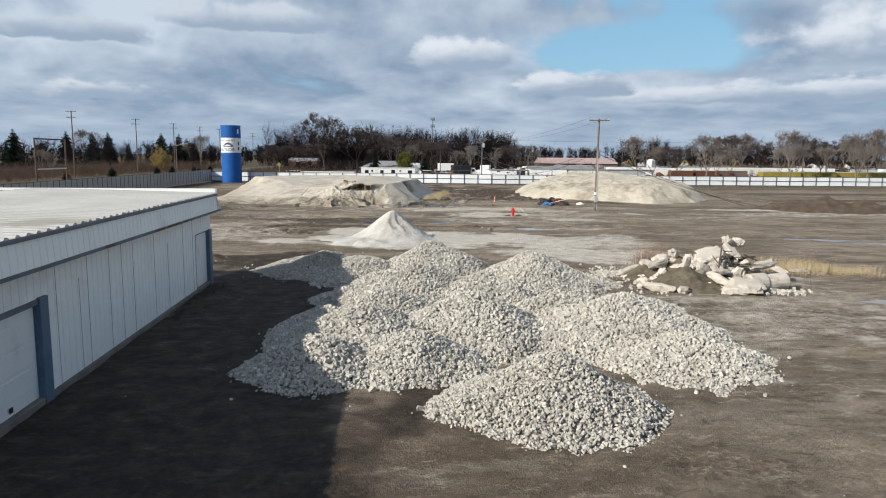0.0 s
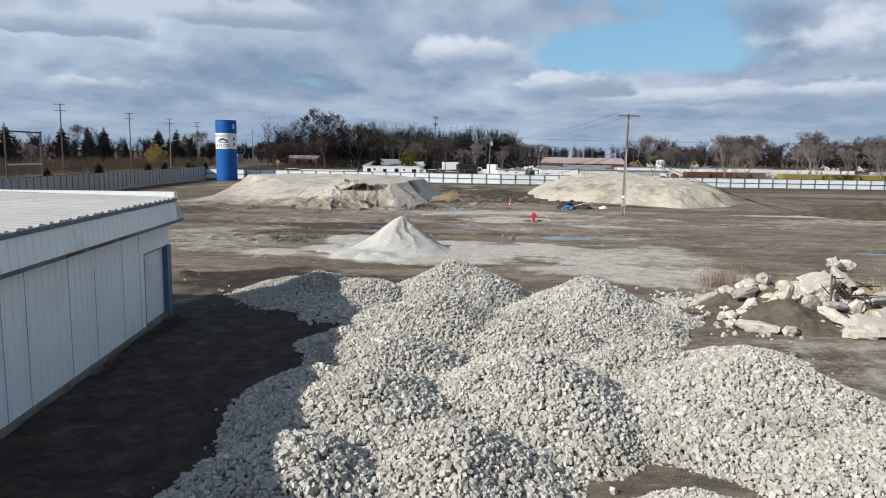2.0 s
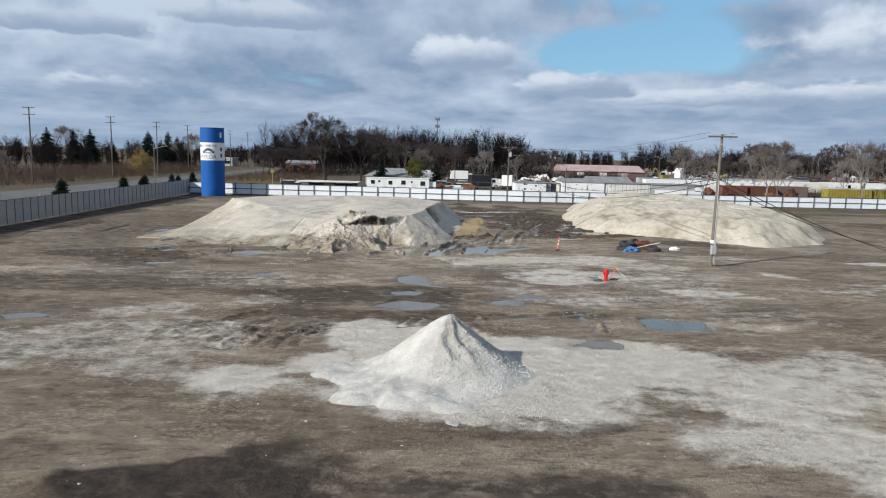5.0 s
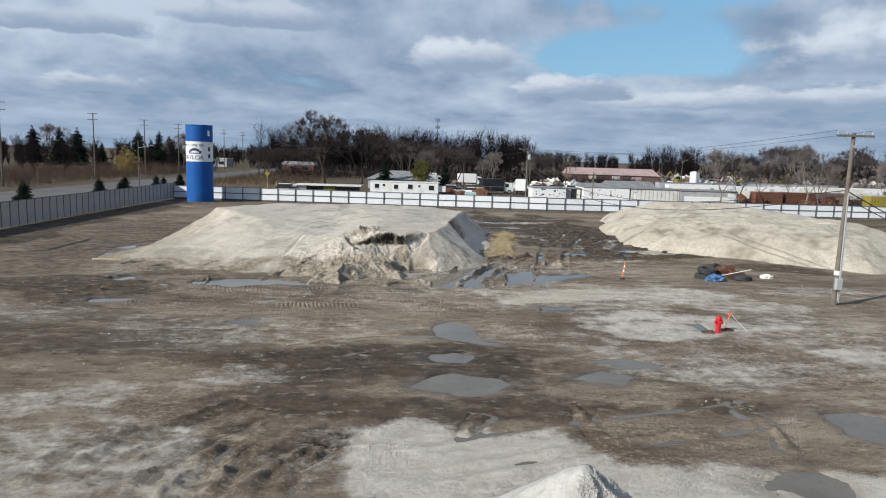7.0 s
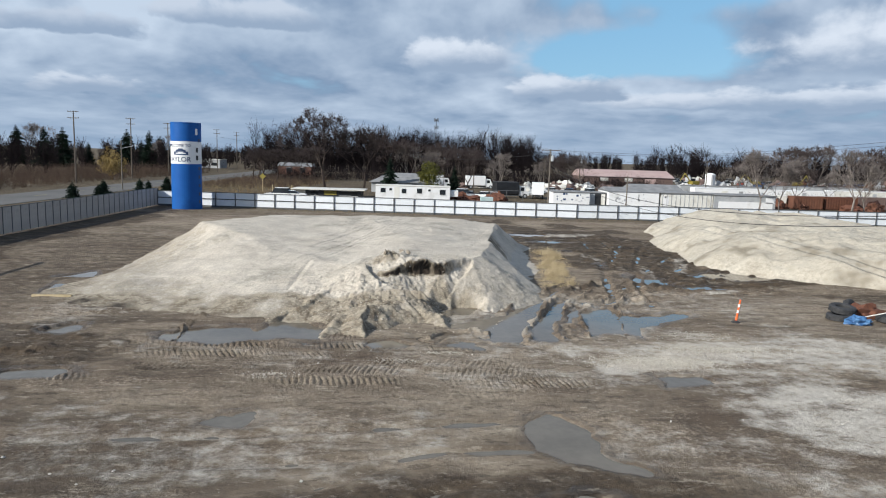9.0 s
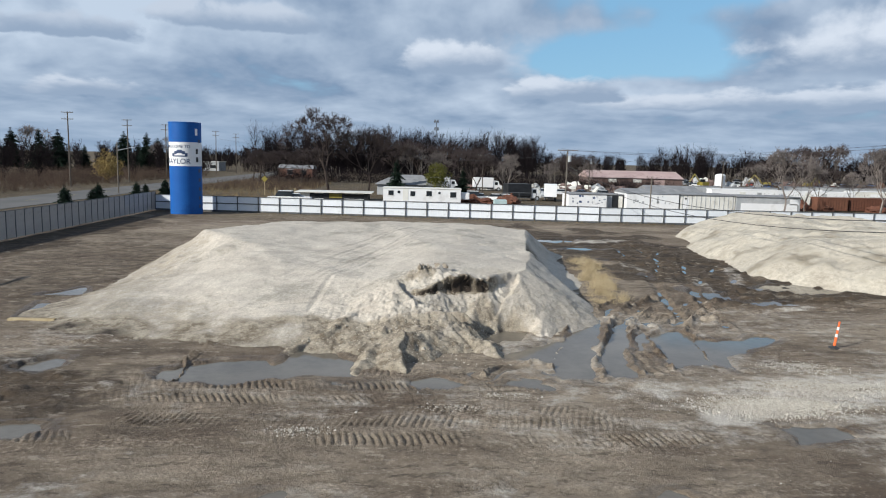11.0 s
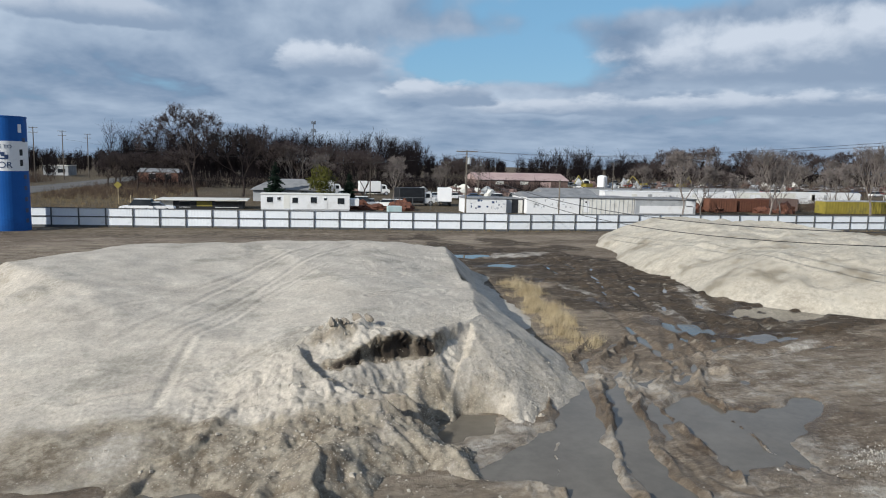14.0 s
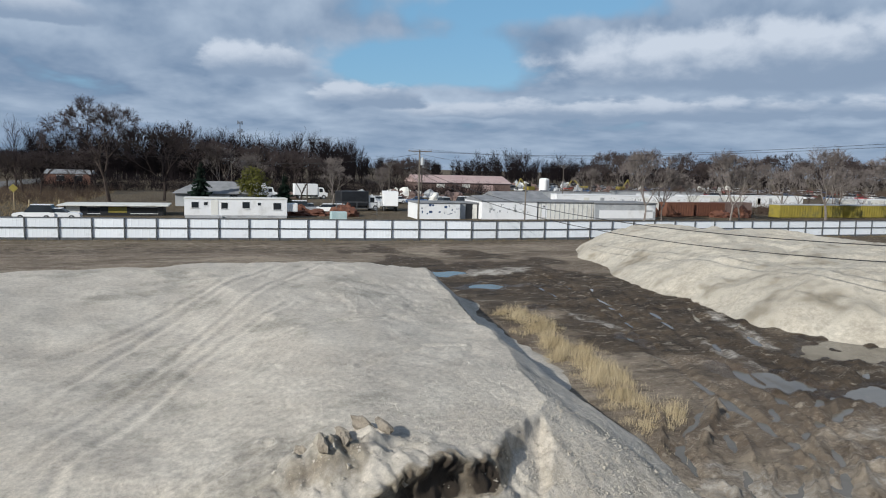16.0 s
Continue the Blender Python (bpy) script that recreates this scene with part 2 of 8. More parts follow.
    col = mix(m("MULTIPLY", spots, 0.5), col, (0.11, 0.085, 0.06))
    chips = m("MULTIPLY", rng(pebb.outputs["Distance"], 0.16, 0.07), rng(mid, 0.5, 0.62))
    col = mix(m("MULTIPLY", chips, 0.55), col, (0.50, 0.47, 0.42))
    wet = layer("wet")
    fw = rng(m("ADD", wet, m("MULTIPLY", wob, 0.7)), 0.25, 0.75)
    wetc = N("ShaderNodeMix")
    wetc.data_type, wetc.blend_type = "RGBA", "MULTIPLY"
    L(m("MULTIPLY", fw, 0.75), wetc.inputs[0])
    L(col, wetc.inputs[6])
    wetc.inputs[7].default_value = (0.72, 0.68, 0.63, 1)
    L(wetc.outputs[2], bs.inputs["Base Color"])
    L(rng(fw, 0.0, 1.0, 0.93, 0.42), bs.inputs["Roughness"])
    bs.inputs["Specular IOR Level"].default_value = 0.35
    h = m("ADD", m("ADD", m("MULTIPLY", grit, 0.6), m("MULTIPLY", mid, 0.9)), m("MULTIPLY", nz(24.0, 5.0, 0.75), 0.35))
    bp = N("ShaderNodeBump")
    bp.inputs["Strength"].default_value, bp.inputs["Distance"].default_value = 1.0, 0.13
    L(h, bp.inputs["Height"])
    L(bp.outputs[0], bs.inputs["Normal"])
    return mt


def add_damp_shade(mt, tone_a, tone_b, deep):
    """Wet brown sand where the heap's own layer says so, and dark clay where that is strongest; the layer also carries
    painted shade.
    """
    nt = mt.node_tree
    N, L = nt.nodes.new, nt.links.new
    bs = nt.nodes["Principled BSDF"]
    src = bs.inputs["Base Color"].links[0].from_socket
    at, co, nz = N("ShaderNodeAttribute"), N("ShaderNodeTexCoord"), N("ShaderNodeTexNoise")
    at.attribute_name = "damp_shade"
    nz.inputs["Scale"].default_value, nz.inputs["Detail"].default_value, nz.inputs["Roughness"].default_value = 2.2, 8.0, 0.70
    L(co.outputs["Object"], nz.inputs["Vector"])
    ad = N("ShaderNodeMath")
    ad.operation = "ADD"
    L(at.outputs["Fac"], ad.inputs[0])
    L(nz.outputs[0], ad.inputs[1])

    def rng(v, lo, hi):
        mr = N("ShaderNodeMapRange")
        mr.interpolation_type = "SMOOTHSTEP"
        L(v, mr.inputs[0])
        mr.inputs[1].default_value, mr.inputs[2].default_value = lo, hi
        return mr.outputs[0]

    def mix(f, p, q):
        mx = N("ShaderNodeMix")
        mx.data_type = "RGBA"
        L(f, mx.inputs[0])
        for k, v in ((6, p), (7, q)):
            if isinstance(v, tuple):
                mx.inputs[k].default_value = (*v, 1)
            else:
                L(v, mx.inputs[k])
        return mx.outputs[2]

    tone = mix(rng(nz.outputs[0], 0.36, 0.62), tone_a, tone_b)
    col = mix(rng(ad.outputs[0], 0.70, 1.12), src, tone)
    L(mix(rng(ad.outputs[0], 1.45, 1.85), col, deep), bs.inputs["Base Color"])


def glossy(name, colour, rough, ior=1.33):
    mt = material(name, colour, tuple(v * 1.35 for v in colour), scale=0.5, fine=3.0, rough=rough, bump=0.06, dist=0.02)
    mt.node_tree.nodes["Principled BSDF"].inputs["IOR"].default_value = ior
    return mt


M = dict(
    earth=ground_material(),
    water=glossy("puddle_water", (0.122, 0.107, 0.086), 0.025),
    stone=island_stone("crushed_concrete", (0.42, 0.395, 0.35), (0.58, 0.553, 0.502), (0.36, 0.335, 0.29)),
    chips=island_stone("pale_chips", (0.40, 0.37, 0.32), (0.52, 0.488, 0.43), (0.34, 0.31, 0.26)),
    # darker than the stone: occlusion of the gaps put into the colour
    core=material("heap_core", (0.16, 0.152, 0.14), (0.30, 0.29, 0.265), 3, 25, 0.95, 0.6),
    fines=material("limestone_fines", (0.43, 0.413, 0.378), (0.60, 0.58, 0.54), 1.2, 24, 0.95, 0.6, c=(0.46, 0.44, 0.41), cscale=0.5, dist=0.05),
    sand=material("pale_sand", (0.458, 0.408, 0.345), (0.585, 0.533, 0.456), 0.7, 34, 0.95, 1.0, c=(0.34, 0.31, 0.26), cscale=0.3, dist=0.07),
    sandfar=material("buff_sand", (0.41, 0.365, 0.295), (0.56, 0.515, 0.43), 0.5, 20, 0.95, 0.6, c=(0.26, 0.225, 0.17), cscale=0.25, dist=0.05),
    spoil=material("dug_sand", (0.36, 0.318, 0.26), (0.51, 0.465, 0.395), 1.5, 18, 0.95, 0.8, dist=0.05),
    clod=material("damp_clods", (0.14, 0.115, 0.085), (0.30, 0.26, 0.21), 2.5, 18, 0.95, 0.8, dist=0.05),
    dirt=material("brown_dirt", (0.052, 0.036, 0.024), (0.115, 0.083, 0.056), 1.2, 12, 0.95, 0.8, dist=0.06),
    topsoil=material("scrubby_soil", (0.075, 0.060, 0.040), (0.165, 0.138, 0.098), 2.2, 16, 0.95, 0.9, dist=0.06),
    slab=material("broken_concrete", (0.44, 0.395, 0.345), (0.60, 0.555, 0.495), 1.5, 22, 0.9, 0.5, c=(0.33, 0.28, 0.21), cscale=0.9, vary=0.22),
    rust=material("rusted_steel", (0.075, 0.028, 0.018), (0.15, 0.058, 0.032), 5, 40, 0.85, 0.3),
    rustdark=material("dark_rusted_pipe", (0.060, 0.042, 0.034), (0.12, 0.085, 0.066), 5, 40, 0.85, 0.3),
    siding=material("painted_siding", (0.72, 0.77, 0.775), (0.79, 0.83, 0.83), 0.5, 14, 0.5, 0.08, c=(0.64, 0.67, 0.675), cscale=0.25),
    door=material("painted_door", (0.62, 0.66, 0.68), (0.70, 0.73, 0.74), 0.7, 15, 0.5, 0.1, c=(0.52, 0.54, 0.54), cscale=0.5),
    trim=material("blue_trim", (0.055, 0.105, 0.17), (0.085, 0.145, 0.215), 1.5, 20, 0.55, 0.15),
    darktrim=material("dark_trim", (0.07, 0.085, 0.11), (0.12, 0.14, 0.17), 1.0, 12, 0.6, 0.2),
    roof=material("white_metal_roof", (0.38, 0.375, 0.36), (0.50, 0.49, 0.47), 0.35, 10, 0.5, 0.15, c=(0.30, 0.285, 0.25), cscale=0.18),
    roofdirt=material("roof_dirt", (0.20, 0.19, 0.17), (0.30, 0.285, 0.26), 0.8, 9, 0.8, 0.1),
    whitecap=material("white_cap", (0.78, 0.78, 0.77), (0.84, 0.84, 0.83), 0.8, 18, 0.45, 0.08),
    footing=material("concrete_footing", (0.10, 0.092, 0.082), (0.19, 0.178, 0.16), 1.5, 20, 0.9, 0.5),
    sheet=material("white_fence_sheet", (0.70, 0.74, 0.78), (0.78, 0.81, 0.84), 0.6, 9, 0.45, 0.1, c=(0.62, 0.65, 0.67), cscale=0.35, vary=0.05),
    greysheet=material("grey_fence_sheet", (0.34, 0.31, 0.285), (0.44, 0.405, 0.375), 0.6, 9, 0.6, 0.1, c=(0.26, 0.25, 0.24), cscale=0.35, vary=0.06),
    post=material("dark_steel_post", (0.055, 0.06, 0.065), (0.10, 0.105, 0.11), 3, 30, 0.6, 0.2),
    blue=material("blue_tower_paint", (0.008, 0.088, 0.33), (0.012, 0.11, 0.385), 0.3, 9, 0.55, 0.05, c=(0.008, 0.072, 0.27), cscale=0.2, spec=0.22),
    paleteal=material("pale_turquoise_paint", (0.34, 0.47, 0.48), (0.46, 0.56, 0.56), 1.0, 9, 0.6, 0.1),
    white=material("white_paint", (0.76, 0.77, 0.78), (0.83, 0.83, 0.83), 0.8, 12, 0.5, 0.05, c=(0.68, 0.68, 0.67), cscale=0.4),
    cream=material("cream_paint", (0.66, 0.65, 0.60), (0.76, 0.75, 0.70), 0.6, 12, 0.5, 0.1, c=(0.52, 0.50, 0.45), cscale=0.3),
    black=material("black_opening", (0.010, 0.011, 0.013), (0.022, 0.023, 0.026), 2, 20, 0.5, 0.0),
    navy=material("navy_lettering", (0.025, 0.05, 0.12), (0.035, 0.065, 0.15), 2, 20, 0.5, 0.0),
    red=material("hydrant_red", (0.52, 0.015, 0.018), (0.62, 0.025, 0.025), 4, 40, 0.4, 0.08),
    orange=material("orange_plastic", (0.78, 0.13, 0.025), (0.86, 0.17, 0.04), 4, 40, 0.5, 0.05),
    rubber=material("tyre_rubber", (0.022, 0.023, 0.026), (0.05, 0.05, 0.052), 6, 40, 0.75, 0.3),
    tarp=material("blue_tarp", (0.035, 0.10, 0.24), (0.09, 0.22, 0.42), 3, 20, 0.5, 0.4),
    pole=material("weathered_pole", (0.105, 0.09, 0.074), (0.20, 0.175, 0.148), 1.5, 25, 0.9, 0.4),
    poledark=material("dark_pole", (0.07, 0.058, 0.047), (0.13, 0.11, 0.09), 1.5, 25, 0.9, 0.4),
    wire=material("cable", (0.018, 0.018, 0.019), (0.03, 0.03, 0.03), 5, 40, 0.6, 0.0),
    galv=material("galvanised", (0.42, 0.44, 0.46), (0.56, 0.58, 0.60), 3, 30, 0.45, 0.1, metal=0.4),
    bark=material("bark", (0.038, 0.030, 0.027), (0.085, 0.067, 0.058), 1.5, 12, 0.95, 0.3, vary=0.2),
    palebark=material("pale_bark", (0.13, 0.112, 0.10), (0.24, 0.21, 0.19), 1.5, 12, 0.95, 0.3, vary=0.2, spec=0.08),
    twig=material("twigs", (0.040, 0.032, 0.032), (0.085, 0.068, 0.066), 0.6, 6, 0.95, 0.0, vary=0.2),
    twiglight=material("pale_twigs", (0.125, 0.107, 0.101), (0.215, 0.187, 0.176), 0.6, 6, 0.95, 0.0, vary=0.2, spec=0.08),
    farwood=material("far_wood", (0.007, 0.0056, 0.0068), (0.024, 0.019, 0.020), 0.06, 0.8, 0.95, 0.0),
    brush=material("brush", (0.052, 0.037, 0.030), (0.120, 0.086, 0.066), 0.12, 1.5, 0.95, 0.0),
    needle=material("conifer_needles", (0.005, 0.012, 0.009), (0.015, 0.026, 0.017), 0.8, 8, 0.9, 0.0, vary=0.25),
    leafgreen=material("olive_leaves", (0.065, 0.072, 0.018), (0.13, 0.125, 0.035), 0.8, 8, 0.9, 0.0),
    redweed=material("dead_weed_stems", (0.17, 0.11, 0.075), (0.30, 0.205, 0.15), 0.8, 9, 0.95, 0.0),
    leafyellow=material("willow_twigs", (0.20, 0.14, 0.045), (0.31, 0.22, 0.075), 0.8, 8, 0.9, 0.0),
    straw=material("dry_grass", (0.36, 0.285, 0.17), (0.54, 0.45, 0.30), 0.8, 9, 0.95, 0.0),
    meadow=material("dull_meadow_grass", (0.16, 0.12, 0.065), (0.27, 0.205, 0.115), 0.8, 9, 0.95, 0.0, spec=0.1),
    asphalt=material("old_asphalt", (0.085, 0.083, 0.080), (0.13, 0.127, 0.122), 0.15, 4, 0.9, 0.2),
    shingle=material("grey_roofing", (0.16, 0.165, 0.175), (0.27, 0.275, 0.28), 0.6, 8, 0.9, 0.3),
    pinkroof=material("faded_red_roof", (0.36, 0.25, 0.235), (0.48, 0.36, 0.335), 0.2, 4, 0.6, 0.1),
    brown=material("brown_siding", (0.115, 0.075, 0.065), (0.18, 0.125, 0.11), 0.3, 5, 0.7, 0.1),
    brick=material("red_brick", (0.12, 0.06, 0.045), (0.19, 0.095, 0.068), 0.8, 6, 0.9, 0.2),
    grey=material("grey_siding", (0.33, 0.345, 0.36), (0.45, 0.46, 0.47), 0.5, 7, 0.6, 0.1, c=(0.25, 0.255, 0.26), cscale=0.3),
    rustor=material("orange_rust", (0.11, 0.046, 0.028), (0.17, 0.070, 0.040), 0.6, 6, 0.8, 0.2, c=(0.12, 0.05, 0.03), cscale=0.4),
    yellow=material("yellow_paint", (0.22, 0.18, 0.03), (0.31, 0.25, 0.045), 0.6, 6, 0.6, 0.1, c=(0.17, 0.15, 0.05), cscale=0.4),
    glass=glossy("dark_glass", (0.018, 0.021, 0.024), 0.08, 1.5),
    silver=material("car_silver", (0.42, 0.43, 0.45), (0.50, 0.51, 0.53), 1, 9, 0.3, 0.0, metal=0.5, vary=0.5),
    carred=material("car_red", (0.32, 0.03, 0.025), (0.40, 0.05, 0.04), 1, 9, 0.3, 0.0, vary=0.3),
    carblue=material("car_blue", (0.04, 0.09, 0.20), (0.07, 0.13, 0.26), 1, 9, 0.3, 0.0, vary=0.3),
)

def add_gravel(mt, scale=7.0, tone=0.22, strength=0.7, dist=0.06):
    """Gritty relief and speckle of loose gravel and sand."""
    nt = mt.node_tree
    N, L = nt.nodes.new, nt.links.new
    bs = nt.nodes["Principled BSDF"]
    src = bs.inputs["Base Color"].links[0].from_socket
    co, nz, mr, hs, bp = N("ShaderNodeTexCoord"), N("ShaderNodeTexNoise"), N("ShaderNodeMapRange"), N("ShaderNodeHueSaturation"), N("ShaderNodeBump")
    nz.inputs["Scale"].default_value, nz.inputs["Detail"].default_value, nz.inputs["Roughness"].default_value = scale, 9.0, 0.80
    L(co.outputs["Object"], nz.inputs["Vector"])
    L(nz.outputs[0], mr.inputs[0])
    mr.inputs[1].default_value, mr.inputs[2].default_value = 0.36, 0.64
    mr.inputs[3].default_value, mr.inputs[4].default_value = 1 - tone, 1 + tone * 0.7
    L(mr.outputs[0], hs.inputs["Value"])
    L(src, hs.inputs["Color"])
    L(hs.outputs[0], bs.inputs["Base Color"])
    bp.inputs["Strength"].default_value, bp.inputs["Distance"].default_value = strength, dist
    L(nz.outputs[0], bp.inputs["Height"])
    L(bp.outputs[0], bs.inputs["Normal"])


add_damp_shade(M["sand"], (0.15, 0.118, 0.083), (0.36, 0.315, 0.245), (0.040, 0.029, 0.020))
add_gravel(M["sand"], 8.0, 0.30, 0.8, 0.06)
add_gravel(M["sandfar"], 4.0, 0.24, 0.8, 0.10)
add_gravel(M["fines"], 6.0, 0.15, 0.7, 0.06)
for k in ("needle", "twig", "farwood", "brush", "bark", "leafgreen", "straw"):
    M[k].node_tree.nodes["Principled BSDF"].inputs["Specular IOR Level"].default_value = 0.08

# ---- building helpers ----
def put_mesh(name, me, mat, parent=None, label="", smooth=False):
    me.materials.append(mat)
    if smooth:
        me.polygons.foreach_set("use_smooth", [True] * len(me.polygons))
    ob = new(name, me)
    if parent is not None:
        ob.parent = parent
    if label:
        tagged(ob, label)
    return ob


def part(name, bm, mat, parent=None, label="", smooth=False):
    me = bpy.data.meshes.new(name)
    bmesh.ops.recalc_face_normals(bm, faces=bm.faces)
    bm.to_mesh(me)
    bm.free()
    return put_mesh(name, me, mat, parent, label, smooth)


def arrays(name, v, f, mat, parent=None, label="", smooth=False):
    """A mesh from numpy vertices and faces of one size."""
    me = bpy.data.meshes.new(name)
    v, f = np.asarray(v, np.float32), np.asarray(f, np.int32)
    me.vertices.add(len(v))
    me.vertices.foreach_set("co", v.ravel())
    k = f.shape[1]
    me.loops.add(f.size)
    me.loops.foreach_set("vertex_index", f.ravel())
    me.polygons.add(len(f))
    me.polygons.foreach_set("loop_start", np.arange(len(f), dtype=np.int32) * k)
    me.update(calc_edges=True)
    if not smooth:
        me.shade_flat()
    return put_mesh(name, me, mat, parent, label, smooth)


def thing(name, label, category, x=0.0, y=0.0, z=0.0, rz=0.0, group="", kind=""):
    ob = new(name)
    ob.empty_display_size = 0.2
    ob.matrix_basis = pose(x, y, z, 0, 0, rz)
    return tagged(ob, label, category, group, kind)


def box(bm, x0, x1, y0, y1, z0, z1, bevel=0.0):
    r = bmesh.ops.create_cube(bm, size=1.0, matrix=Matrix.Translation(((x0 + x1) / 2, (y0 + y1) / 2, (z0 + z1) / 2)) @ Matrix.Diagonal((x1 - x0, y1 - y0, z1 - z0, 1)))
    if bevel:
        ed = list({e for v in r["verts"] for e in v.link_edges})
        bmesh.ops.bevel(bm, geom=ed, offset=bevel, segments=1, affect="EDGES")
    return bm


def boxed(x0, x1, y0, y1, z0, z1, bevel=0.0):
    return box(bmesh.new(), x0, x1, y0, y1, z0, z1, bevel)


def tube(bm, p, q, r0, r1=None, n=10):
    p, q = Vector(p), Vector(q)
    r1 = r0 if r1 is None else r1
    d = q - p
    m = Matrix.Translation((p + q) / 2) @ d.to_track_quat("Z", "Y").to_matrix().to_4x4()
    bmesh.ops.create_cone(bm, cap_ends=True, segments=n, radius1=r0, radius2=max(r1, 1e-4), depth=d.length, matrix=m)
    return bm


def tubed(p, q, r0, r1=None, n=10):
    return tube(bmesh.new(), p, q, r0, r1, n)


def lathe(profile, n=16, closed=True):
    """A turned solid from (radius, height) pairs."""
    bm = bmesh.new()
    rings = []
    for r, z in profile:
        rings.append([bm.verts.new((r * math.cos(2 * math.pi * i / n), r * math.sin(2 * math.pi * i / n), z)) for i in range(n)])
    for a, b in zip(rings, rings[1:]):
        for i in range(n):
            bm.faces.new((a[i], a[(i + 1) % n], b[(i + 1) % n], b[i]))
    if closed:
        bm.faces.new(rings[0][::-1])
        bm.faces.new(rings[-1])
    return bm


def ribbed(length, height, pitch, depth, width=0.35, thick=0.05):
    """A ribbed sheet from x = 0 to length, its ribs upright and proud towards -y, its flat back at y = thick."""
    xs, n = [], max(1, int(round(length / pitch)))
    p = length / n
    for i in range(n):
        a = i * p
        xs += [(a, 0.0), (a + p * (1 - width), 0.0), (a + p * (1 - width * 0.75), -depth), (a + p * (1 - width * 0.25), -depth)]
    xs.append((length, 0.0))
    bm = bmesh.new()
    lo = [bm.verts.new((x, y, 0.0)) for x, y in xs]
    hi = [bm.verts.new((x, y, height)) for x, y in xs]
    blo = [bm.verts.new((x, thick, 0.0)) for x in (0.0, length)]
    bhi = [bm.verts.new((x, thick, height)) for x in (0.0, length)]
    for i in range(len(xs) - 1):
        bm.faces.new((lo[i], lo[i + 1], hi[i + 1], hi[i]))
    bm.faces.new((blo[0], bhi[0], bhi[1], blo[1]))
    bm.faces.new((lo[0], hi[0], bhi[0], blo[0]))
    bm.faces.new((lo[-1], blo[1], bhi[1], hi[-1]))
    bm.faces.new(hi + [bhi[1], bhi[0]])
    bm.faces.new(lo[::-1] + [blo[0], blo[1]])
    return bm


RNG = np.random.default_rng(7)


def value_noise(x, y, seed, cell):
    """Smooth noise in -1..1 on arrays of places."""
    g = np.random.default_rng(seed).uniform(-1, 1, (257, 257))
    u, v = x / cell + 57.3, y / cell + 31.7
    i, j = np.floor(u).astype(int), np.floor(v).astype(int)
    a, b = u - i, v - j
    a, b = a * a * (3 - 2 * a), b * b * (3 - 2 * b)
    i, j = i % 256, j % 256
    return (g[i, j] * (1 - a) + g[i + 1, j] * a) * (1 - b) + (g[i, j + 1] * (1 - a) + g[i + 1, j + 1] * a) * b


def fbm(x, y, seed, cell, octaves=4):
    out, amp = 0.0, 1.0
    for k in range(octaves):
        out = out + amp * value_noise(x, y, seed + k, cell / 2 ** k)
        amp *= 0.5
    return out


def step(v, lo, hi):
    t = np.clip((v - lo) / (hi - lo), 0, 1)
    return t * t * (3 - 2 * t)


def ell(x, y, cx, cy, rx, ry, rot=0.0):
    """1 at the middle of an ellipse, 0 on its rim, below 0 outside."""
    c, s = math.cos(radians(rot)), math.sin(radians(rot))
    u, v = ((x - cx) * c + (y - cy) * s) / rx, (-(x - cx) * s + (y - cy) * c) / ry
    return 1 - np.sqrt(u * u + v * v)


def poly_distance(x, y, pts):
    """Signed distance to a closed outline, positive inside."""
    best = np.full(np.shape(x), 1e9)
    inside = np.zeros(np.shape(x), bool)
    for (ax, ay), (bx, by) in zip(pts, pts[1:] + pts[:1]):
        dx, dy = bx - ax, by - ay
        t = np.clip(((x - ax) * dx + (y - ay) * dy) / (dx * dx + dy * dy), 0, 1)
        best = np.minimum(best, np.hypot(x - ax - t * dx, y - ay - t * dy))
        if ay != by:
            inside ^= ((ay > y) != (by > y)) & (x < dx * (y - ay) / dy + ax)
    return np.where(inside, best, -best)


# ---- ground ----
# small puddles: middle, half axes, turn
PUDDLES = [(1.0, 20.9, 0.9, 0.45, 0), (-16.0, 29.9, 0.75, 0.4, 10), (-18.2, 35.6, 0.9, 0.7, 30), (-16.2, 14.1, 1.0, 0.7, 0),
           (-8.2, 25.7, 0.5, 0.4, 0), (12.4, 50.6, 0.5, 1.0, 20), (15.2, 48.6, 0.9, 0.5, 30), (11.0, 56.5, 0.5, 0.9, 0)]
PUDDLES += [(8.6, 76.4, 2.0, 1.3, 0), (10.0, 70.8, 1.4, 0.7, 0), (9.3, 63.8, 0.7, 0.5, 0), (33.6, 8.4, 2.6, 0.9, -8), (37.5, 6.4, 2.4, 1.0, -10),
            (23.6, -12.6, 0.9, 0.5, 0), (9.4, 10.8, 1.0, 0.35, 10), (-2.0, 34.1, 2.2, 0.28, 2), (-0.9, 40.2, 0.8, 0.5, 10), (35.4, 42.5, 1.6, 0.5, 0)]
